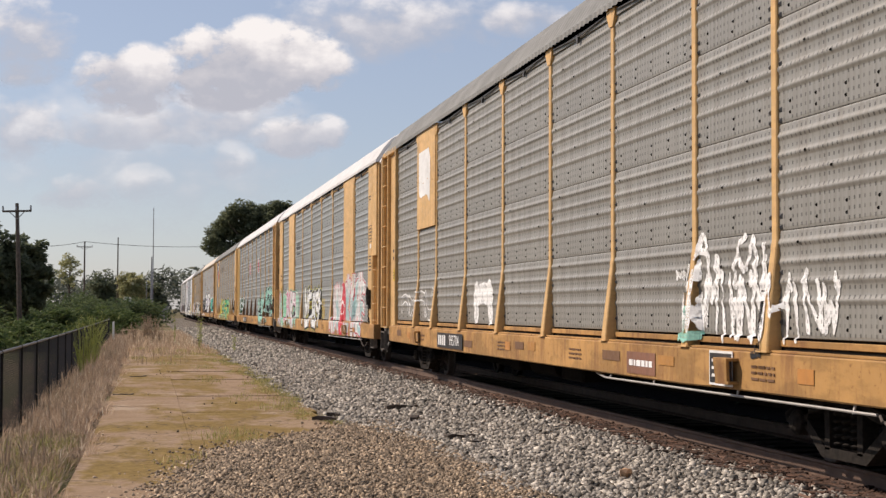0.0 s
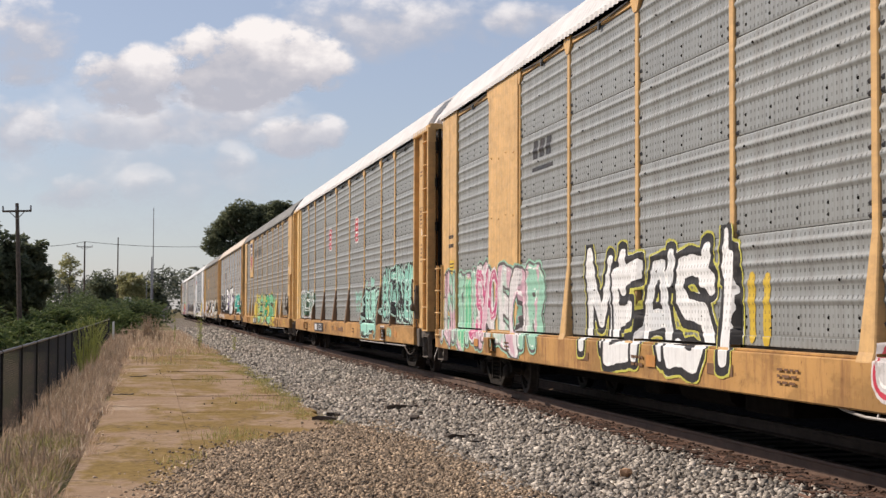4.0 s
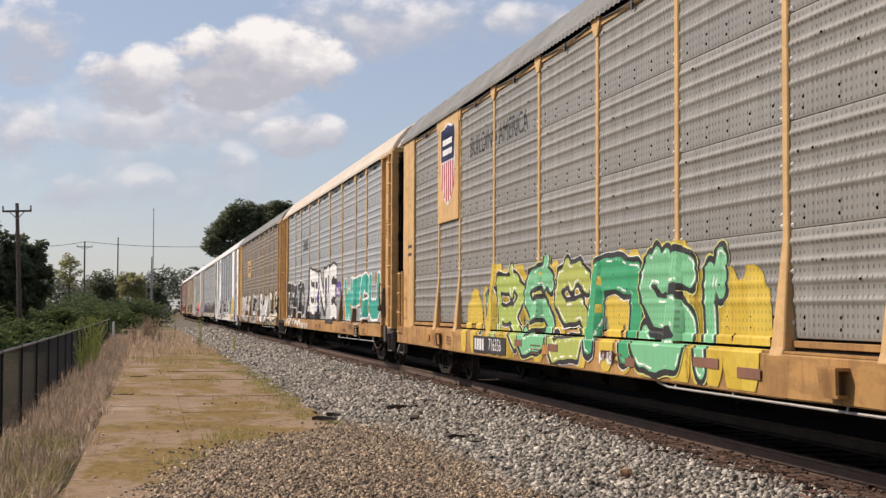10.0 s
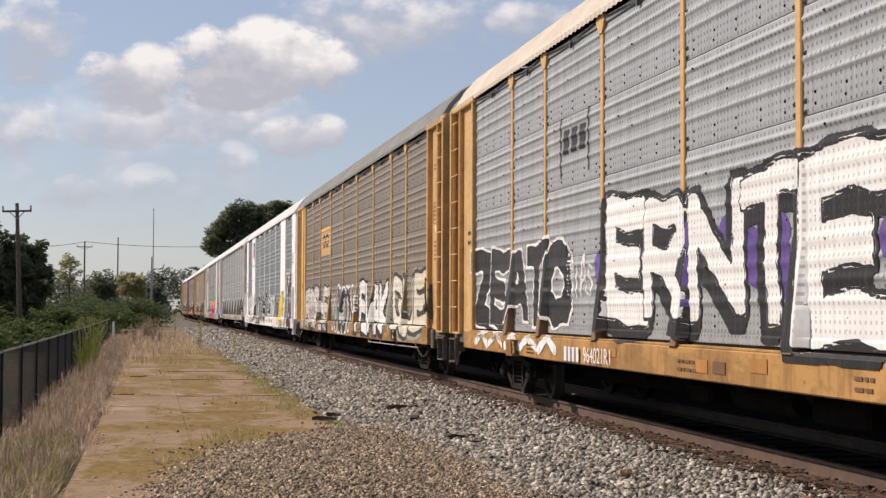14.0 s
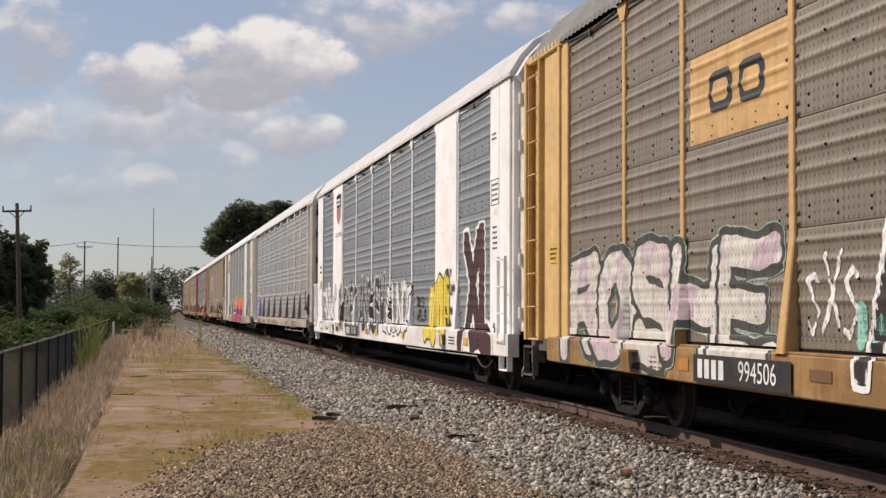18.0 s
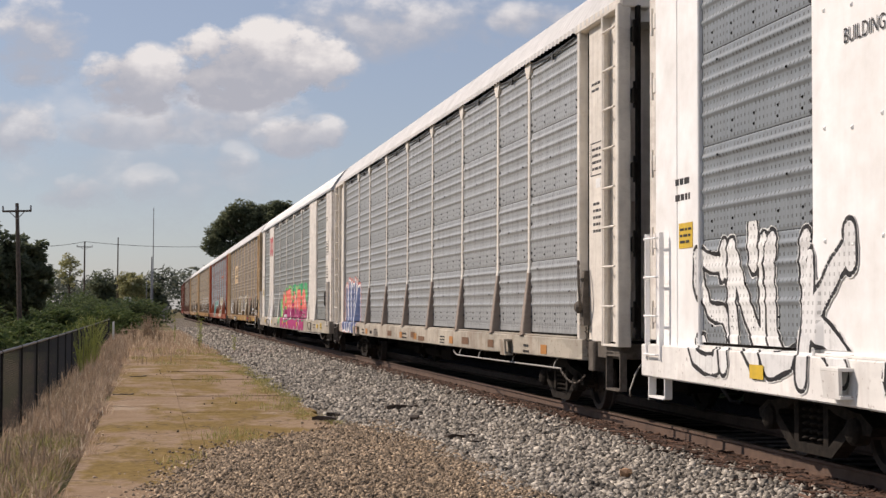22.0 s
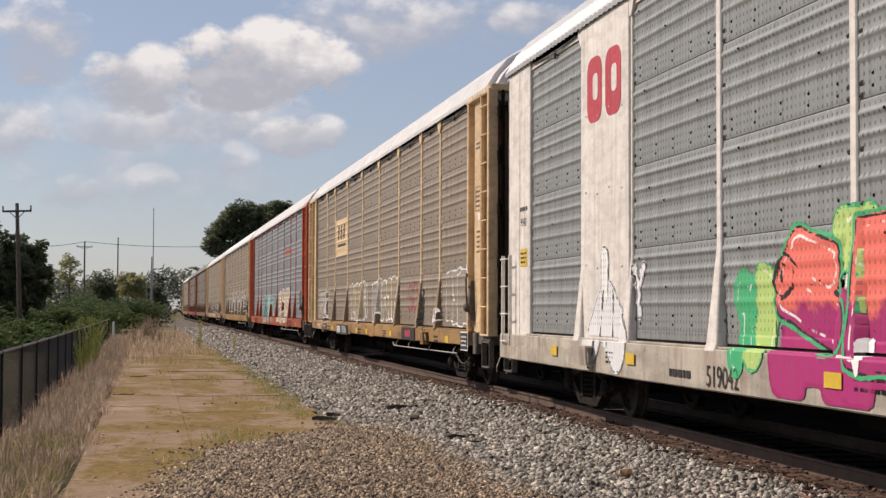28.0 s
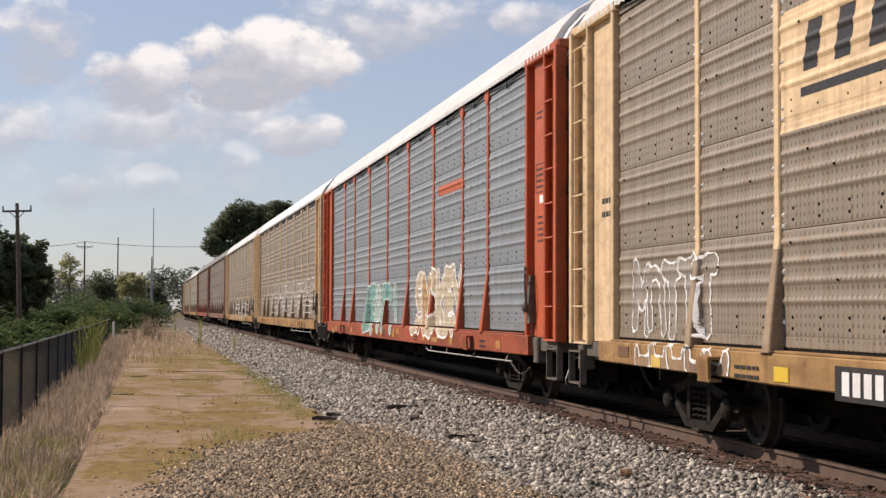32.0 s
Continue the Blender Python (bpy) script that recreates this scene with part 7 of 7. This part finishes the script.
def build_grass():
    r = np.random.RandomState(12)
    # the verge between slabs and fence: dense dry tussocks that lap over the slabs' edge
    k = 1500
    s = 10.5 + 64 * r.uniform(size=k) ** 1.4
    l = 7.80 + 0.14 * np.sin(s * 0.9) + 0.08 * np.sin(s * 2.7) + np.abs(r.normal(0, 0.75, k))
    l = np.where(l > 9.6, r.uniform(7.9, 9.6, k), l)
    tagged(tussocks("dry_grass", s, l, 18, 0.29, 0.0055, "grass_dry", 1, 1.15, 0.09), "dry straw-coloured grass along the fence", "grass", kind="stuff")
    k = 420
    s, l = 13 + 55 * r.uniform(size=k) ** 1.2, r.uniform(8.1, 9.3, k)
    tagged(tussocks("seed_grass", s, l, 10, 0.52, 0.0055, "weed_brown", 9, 0.7), "tall brown seeding grass by the fence", "grass", kind="stuff")
    k = 420
    s = 10.5 + 10 * r.uniform(size=k) ** 1.2
    l = 7.95 + np.abs(r.normal(0.1, 0.55, k))
    tagged(tussocks("green_grass", s, l, 20, 0.24, 0.006, "grass_green", 2, 1.2, 0.08), "green and straw grass by the slabs", "grass", kind="stuff")
    # a mossy grass strip between the slabs and the ballast
    k = 520
    s = 21.5 + 42 * r.uniform(size=k)
    l = 4.32 + 0.22 * np.sin(s * 0.8) + np.abs(r.normal(0, 0.22, k))
    tagged(tussocks("edge_grass", s, l, 16, 0.085, 0.0045, "grass_green", 6, 1.3, 0.10, -0.34), "low olive grass along the ballast edge", "grass", kind="stuff")
    # low tufts in the joints and on the moss
    cs, cl = [], []
    for s0, l0, q in ((20.4, 5.9, 110), (20.0, 6.1, 110), (19.7, 5.7, 80), (16.9, 6.65, 90), (26, 5.0, 90), (29, 5.3, 90), (31, 4.6, 130), (35, 4.5, 140), (36, 5.6, 110), (41, 4.4, 160), (44, 5.4, 130), (47, 6.5, 130), (33, 4.35, 110), (28, 4.5, 100), (50, 5.0, 200), (54, 6.0, 200), (57, 5.2, 300), (59, 6.6, 300), (61, 5.6, 400), (63, 6.4, 400), (62, 4.8, 400), (64, 7.2, 300), (52, 7.4, 200), (46, 4.6, 200)):
        cs.append(r.normal(s0, 0.25 + 0.012 * s0, q)), cl.append(r.normal(l0, 0.16, q))
    s, l = np.concatenate(cs), np.concatenate(cl)
    tagged(blades("slab_tufts", s, l, np.full(len(s), -0.315), 0.085, 0.005, "grass_green", 3, 0.7), "low yellow-green tufts between the slabs", "grass", kind="stuff")
    # rough growth beyond the slabs
    n = 9000
    s = 56 + 60 * r.uniform(size=n)
    l = r.uniform(4.3, 9.0, n)
    tagged(blades("rough_grass", s, l, np.full(n, -0.41), 0.26, 0.012, "grass_dry", 4, 0.8), "rough straw-coloured grass past the slabs", "grass", kind="stuff")
    n = 1700
    s = 46 + 70 * r.uniform(size=n)
    l = 9.2 - 3.4 * r.uniform(size=n) ** 1.6
    tagged(blades("dead_weeds", s, l, np.full(n, -0.41), 0.50, 0.009, "weed_brown", 5, 0.4), "tall brown dead weeds", "weeds", kind="stuff")


def weed(x, y, height, seed, mat="leaf_lime", stems=7, label="tall yellow-green weed with thin stems", spread=0.3, ground=-0.41, leaf=0.05):
    rng = np.random.RandomState(seed)
    ob = tagged(new("tall_weed"), label, "weed", "tall weeds")
    ob.matrix_basis = pose(x, y, ground)
    tips = []
    for i in range(stems):
        g = Geo()
        a, q = rng.uniform(0, 6.28), spread * rng.uniform(0.2, 1.0) * height
        h = height * rng.uniform(0.7, 1.0)
        pts = [(0.03 * math.cos(a), 0.03 * math.sin(a), 0), (q * 0.4 * math.cos(a), q * 0.4 * math.sin(a), h * 0.55), (q * math.cos(a), q * math.sin(a), h)]
        g.tube(pts, 0.009, 4, 0.003)
        part("stem", g.mesh("stem", mat), ob)
        for k in np.linspace(0.3, 1.0, 16):
            tips.append(np.array(pts[0]) * (1 - k) + np.array(pts[2]) * k)
    c = np.array(tips) + rng.normal(0, 0.03 * height, (len(tips), 3))
    v, f = leaf_quads(c, leaf, rng)
    part("leaves", quick_mesh("leaves", v, f, mat), ob)


def build_plants():
    r = random.Random(77)
    for s, l, h in ((40, 8.75, 1.45), (42.5, 8.9, 1.6), (45, 8.65, 1.6), (47.5, 8.8, 1.75), (51, 8.7, 1.6), (55, 9.0, 1.7)):
        p = on_line(s, l)
        weed(p.x, p.y, h, int(s), stems=14, spread=0.42, leaf=0.026)
    for s, l, h in ((62, 4.9, 1.5), (66, 4.7, 1.7), (60, 3.6, 0.9), (80, 5.5, 1.4)):
        p = on_line(s, l)
        weed(p.x, p.y, h, int(s) + 200, "leaf_lime", 3, "thin sapling at the ballast edge", 0.12)
    for k in range(10):
        p = on_line(r.uniform(72, 100), r.uniform(6.2, 7.6))
        weed(p.x, p.y, r.uniform(1.0, 1.7), 300 + k, "weed_brown", 8, "dead brown weed clump", 0.25)
    # bushes beyond the fence, lower and lighter in front
    k = 0
    for s0, s1, l0, l1, h0, h1, mat, n in ((60, 100, 10.3, 14.5, 0.9, 1.3, "leaf_mid", 22), (100, 150, 10.0, 17, 1.3, 2.0, "leaf_mid", 20), (95, 150, 16, 24, 2.2, 3.2, "leaf_hedge", 18), (150, 230, 8.5, 24, 2.4, 3.8, "leaf_hedge", 24)):
        for i in range(n):
            s, l = r.uniform(s0, s1), r.uniform(l0, l1)
            h = r.uniform(h0, h1)
            x, y = 6.0 - l, s
            make_bush(x, y, h, h * r.uniform(0.9, 1.3), mat, 500 + k, 0.07 + 0.0009 * s, 22, 46, "dense dark green bush" if mat == "leaf_hedge" else "light green leafy bush")
            k += 1
    # big trees at the left
    make_tree("tree", -12.4, 112, 8.2, 2.6, "leaf_dark", 41, 0.24, 90, 80, 0.10, "dark green broad tree behind the fence")
    make_tree("tree", -10.4, 114, 7.9, 1.9, "leaf_dark", 42, 0.24, 70, 80, 0.10, "dark green broad tree behind the fence")
    make_tree("tree", -14.5, 105, 8.6, 3.4, "leaf_dark", 43, 0.24, 90, 80, 0.10, "dark green broad tree behind the fence")
    make_tree("oak_tree", 8.0, 150, 12.4, 4.5, "leaf_oak", 44, 0.18, 460, 80, 0.42, "large dark oak behind the train", lobes=(
        (-3.2, 0, 8.0, 1.1), (-2.7, 0.4, 9.5, 1.2), (-1.9, -0.4, 10.9, 1.1), (-0.2, 0, 11.6, 1.1), (1.5, 0.5, 11.5, 1.0), (3.0, 0, 11.9, 0.9), (4.2, 0.3, 11.2, 0.9),
        (-0.9, 0, 9.6, 1.4), (1.0, -0.6, 10.2, 1.4), (3.1, 0, 10.2, 1.5), (0.2, 0, 8.0, 1.5), (2.4, 0, 8.2, 1.5)))
    # added hedge on the far side: blocks skylight, shows as shade beneath the train
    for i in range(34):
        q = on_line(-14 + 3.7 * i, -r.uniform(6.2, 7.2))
        make_bush(q.x, q.y, r.uniform(6.4, 7.4), r.uniform(2.6, 3.1), "leaf_shade", 800 + i, 0.32, 64, 64, "dense dark hedge bush beyond the line")
    make_tree("tree", 12.4, 156, 11.6, 3.0, "leaf_oak", 45, 0.22, 90, 90, 0.45, "dark oak crown behind the train")
    make_tree("sapling_tree", -14.2, 220, 10.2, 1.7, "leaf_fall", 46, 0.20, 40, 40, 0.45, "thin pale green young tree")
    make_tree("sapling_tree", -16.3, 205, 8.0, 1.4, "leaf_mid", 47, 0.20, 34, 36, 0.40, "thin pale green young tree")
    make_tree("tree", -7.1, 300, 9.6, 3.2, "leaf_fall", 48, 0.34, 60, 60, 0.25, "yellowing broad tree past the bushes")
    make_tree("tree", -13.9, 330, 10.2, 4.2, "leaf_dark", 49, 0.40, 60, 60, 0.15, "distant dark green tree past the bushes")
    make_tree("tree", -3.6, 340, 8.0, 3.6, "leaf_dark", 50, 0.40, 50, 60, 0.1, "distant dark green tree past the bushes")
    # far woods on both sides of the line
    rng = np.random.RandomState(60)
    n = 900
    a = np.concatenate([rng.uniform(radians(-22), radians(30), n), rng.uniform(radians(30), radians(338), n // 2)])
    d = rng.uniform(390, 470, len(a))
    base = 10.6 + 1.8 * np.sin(a * 31) + 1.2 * np.sin(a * 77)
    cl = np.stack([d * np.sin(a), d * np.cos(a), base * rng.uniform(0.0, 1.0, len(a))], -1)
    v, f = leaf_quads(crown_points(cl, 70, 3.4, rng), 0.75, rng)
    ob = new("far_woods", quick_mesh("far_woods", v, f, "leaf_far"))
    tagged(ob, "distant dark green woods along the horizon", "woods", kind="stuff")


# ---- poles, wires, far equipment ----
def build_poles():
    def pole(x, y, h, arm, lean=0.0, arm_drop=0.5, label="weathered wooden utility pole with a crossarm"):
        ob = tagged(new("utility_pole"), label, "utility pole", "poles beside the line")
        ob.matrix_basis = pose(x, y, -0.45, 0, lean, 0)
        g = Geo()
        g.tube([(0, 0, -0.3), (0, 0, h * 0.5), (0, 0, h)], 0.17, 9, 0.11)
        part("shaft", g.mesh("shaft", "pole"), ob)
        if arm:
            g = Geo()
            g.box(-arm / 2, arm / 2, -0.16, -0.05, h - arm_drop - 0.06, h - arm_drop + 0.06, 0.012)
            part("crossarm", g.mesh("crossarm", "pole"), ob)
            g = Geo()
            g.tube([(-arm * 0.28, -0.1, h - arm_drop), (0, -0.1, h - arm_drop - 0.5)], 0.025, 5)
            g.tube([(arm * 0.28, -0.1, h - arm_drop), (0, -0.1, h - arm_drop - 0.5)], 0.025, 5)
            part("brace", g.mesh("brace", "greysteel"), ob)
            for q in (-0.95, -0.05, 0.95):
                g = Geo()
                g.tube([(q * arm / 2, -0.1, h - arm_drop + 0.05), (q * arm / 2, -0.1, h - arm_drop + 0.2), (q * arm / 2, -0.1, h - arm_drop + 0.34)], 0.06, 7, 0.05)
                part("insulator", g.mesh("insulator", "greysteel"), ob)
        return ob
    pole(-9.0, 95, 8.35, 1.75, -2.1)
    pole(-13.2, 242, 12.5, 2.45, 0.0, 0.9)
    pole(-9.95, 300, 15.9, 0, 0, label="tall plain wooden pole")
    pole(-1.7, 420, 12.6, 2.6, 0, 0.4)
    for x, y, h, r, lab in ((-3.1, 300, 21.9, 0.11, "tall slim grey steel mast"), (-3.25, 290, 11.8, 0.20, "grey steel mast base beside the line"), (-4.1, 285, 8.2, 0.08, "short grey steel post")):
        g = Geo()
        g.tube([(0, 0, -0.3), (0, 0, h * 0.6), (0, 0, h)], r, 8, r * 0.6)
        ob = new("radio_mast", g.mesh("radio_mast", "greysteel"))
        ob.matrix_basis = pose(x, y, -0.45)
        tagged(ob, lab, "mast")
    g = Geo()
    a, b, c = Vector((-20.0, 238, 11.0)), Vector((-13.2, 242, 12.0)), Vector((12, 250, 12.1))
    pts = [a.lerp(b, i / 6) - Vector((0, 0, 0.5 * (1 - (2 * i / 6 - 1) ** 2) * 0.4)) for i in range(7)]
    pts += [b.lerp(c, i / 14) - Vector((0, 0, 0.55 * (1 - (2 * i / 14 - 1) ** 2))) for i in range(1, 15)]
    g.tube(pts, 0.035, 4)
    ob = new("overhead_wire", g.mesh("overhead_wire", "dark"))
    tagged(ob, "thin dark overhead wire between poles", "wire")
    # a small relay hut and cabinets near the crossing
    for x, y, w, h, mat, lab in ((-0.75, 262, 1.3, 2.1, "greysteel", "grey metal relay cabinet"), (-1.9, 258, 1.0, 1.2, "greysteel", "small grey metal cabinet"), (-6.7, 252, 1.2, 2.6, "whitepost", "white metal tank beside the bushes")):
        g = Geo()
        g.box(-w / 2, w / 2, -0.5, 0.5, 0.0, h, 0.05)
        g.box(-w / 2 - 0.06, w / 2 + 0.06, -0.56, 0.56, h, h + 0.08, 0.02)
        ob = new("relay_cabinet", g.mesh("relay_cabinet", mat))
        ob.matrix_basis = pose(x, y, -0.42 if mat != "whitepost" else 0.6)
        tagged(ob, lab, "cabinet")


# ---- clouds, far behind everything ----
CLOUDS = []


def cloud_material(name, seed, soft, dens):
    t = Tree(name)
    co = t.coord("Object")
    m = t.node("Mapping", Vector=co)
    m.inputs["Location"].default_value = (seed * 3.1, seed * 1.7, seed)
    m.inputs["Scale"].default_value = (0.0075, 0.0105, 0.009)
    n1 = t.noise(m.outputs[0], 1.0, 7, 0.55)
    g = t.coord("Generated")
    s = t.node("SeparateXYZ", Vector=g)
    ux = t.math("SUBTRACT", t.math("MULTIPLY", s.outputs[0], 2.0), 1.0)
    uy = t.math("SUBTRACT", t.math("MULTIPLY", s.outputs[1], 2.0), 1.0)
    r2 = t.math("ADD", t.math("MULTIPLY", ux, ux), t.math("MULTIPLY", uy, uy))
    body = t.math("SUBTRACT", 1.0, r2)
    dn = t.math("ADD", t.math("MULTIPLY", body, 0.75), t.math("MULTIPLY", t.math("SUBTRACT", n1, 0.5), 2.4))
    alpha = t.math("MULTIPLY", t.ramp(dn, (0.12, 0.0), (0.12 + soft, 1.0)), t.ramp(body, (0.0, 0.0), (0.25, 1.0)))
    alpha = t.math("MULTIPLY", alpha, dens)
    lit = t.math("ADD", t.math("MULTIPLY", uy, 0.55), t.math("MULTIPLY", t.math("SUBTRACT", n1, 0.38), 1.6))
    col = t.ramp(lit, (0.0, (0.52, 0.55, 0.61)), (0.25, (0.66, 0.67, 0.70)), (0.55, (0.985, 0.975, 0.945)))
    em = t.node("Emission", Color=col, Strength=0.88)
    clear = t.node("BsdfTransparent")
    mx = t.node("MixShader", i0=alpha, i1=clear.outputs[0], i2=em.outputs[0])
    t.nt.links.new(mx.outputs[0], t.out.inputs[0])
    return t.mat


def build_clouds():
    D = 3400.0
    f = (AIM - EYE).normalized()
    right = Vector((math.cos(YAW), -math.sin(YAW), 0))
    up = right.cross(f)
    # middle to the right and up in degrees, half sizes in degrees, drift to the right in degrees, softness, density
    for i, (a, b, w, h, drift, soft, dens) in enumerate((
            (-12.0, 6.5, 2.0, 1.3, 0.42, 0.35, 0.95), (-7.55, 7.1, 3.6, 1.7, 0.40, 0.30, 1.0), (-12.5, 4.8, 2.4, 0.9, 0.35, 0.5, 0.6), (-5.35, 4.45, 2.0, 0.85, -0.05, 0.40, 0.8),
            (-8.4, 3.5, 0.9, 0.75, 0.2, 0.9, 0.5), (-11.9, 2.6, 1.1, 0.75, 0.3, 0.9, 0.5), (-16.6, 8.6, 2.0, 1.9, 0.62, 0.6, 0.8), (-16.8, 5.0, 1.6, 1.5, -0.4, 0.6, 0.7),
            (-15.0, 2.3, 1.8, 0.7, 0.15, 0.6, 0.6), (-2.2, 9.3, 5.0, 1.5, 0.25, 0.7, 0.75), (3.6, 9.6, 1.8, 0.8, 0.3, 0.6, 0.7), (-12.0, 4.1, 6.5, 3.2, 0.1, 0.9, 0.35), (-9.5, 5.6, 3.6, 1.2, 0.35, 0.7, 0.7))):
        w, h = w * 1.22, h * 1.22
        q = lambda aa: EYE + D * (f + right * math.tan(radians(aa)) + up * math.tan(radians(b)))
        W_, H_ = D * math.tan(radians(w)), D * math.tan(radians(h))
        g = Geo()
        g.add([(-W_, -H_, 0), (W_, -H_, 0), (W_, H_, 0), (-W_, H_, 0)], [(0, 1, 2, 3)])
        M["cloud%d" % i] = cloud_material("cloud_vapour", i + 1, soft, dens)
        ob = new("backdrop", g.mesh("backdrop", "cloud%d" % i))
        rot = Matrix((right, up, -f)).transposed().to_4x4()
        tagged(ob, "white cumulus cloud with a grey base", "cloud", kind="structure")
        off = f * (30.0 * i)
        CLOUDS.append((ob, Matrix.Translation(q(a) + off) @ rot, Matrix.Translation(q(a + drift) + off) @ rot))


# ---- everything moves from here ----
def motions():
    steps = [0.5 * i for i in range(65)]
    for n, car in TRAIN:
        rows = []
        for t in steps:
            s = 36.3705 + 28.6 * (n - 1) + 14.3 - gone(t)
            a, b = on_line(s - 10.06), on_line(s + 10.06)
            mid = (a + b) / 2
            rows.append((t, pose(mid.x, mid.y, 0, 0, 0, math.degrees(math.atan2(-(b.x - a.x), b.y - a.y)))))
        walk(car, rows)
    turns = [i / 30 for i in range(961)]
    for i, (w, dy) in enumerate(WHEELS[:44]):
        a0 = 37.0 * i
        walk(w, [(t, pose(0, dy, 0.38, a0 + math.degrees(gone(t) / 0.38), 0, 0)) for t in turns])
    for ob, m0, m1 in CLOUDS:
        walk(ob, [(0.0, m0), (32.0, m1)])


build_ground()
slab_grid()
rails()
build_train()
build_fence()
build_poles()
build_plants()
build_grass()
build_debris()
build_clouds()
build_ties()
build_stones()
motions()
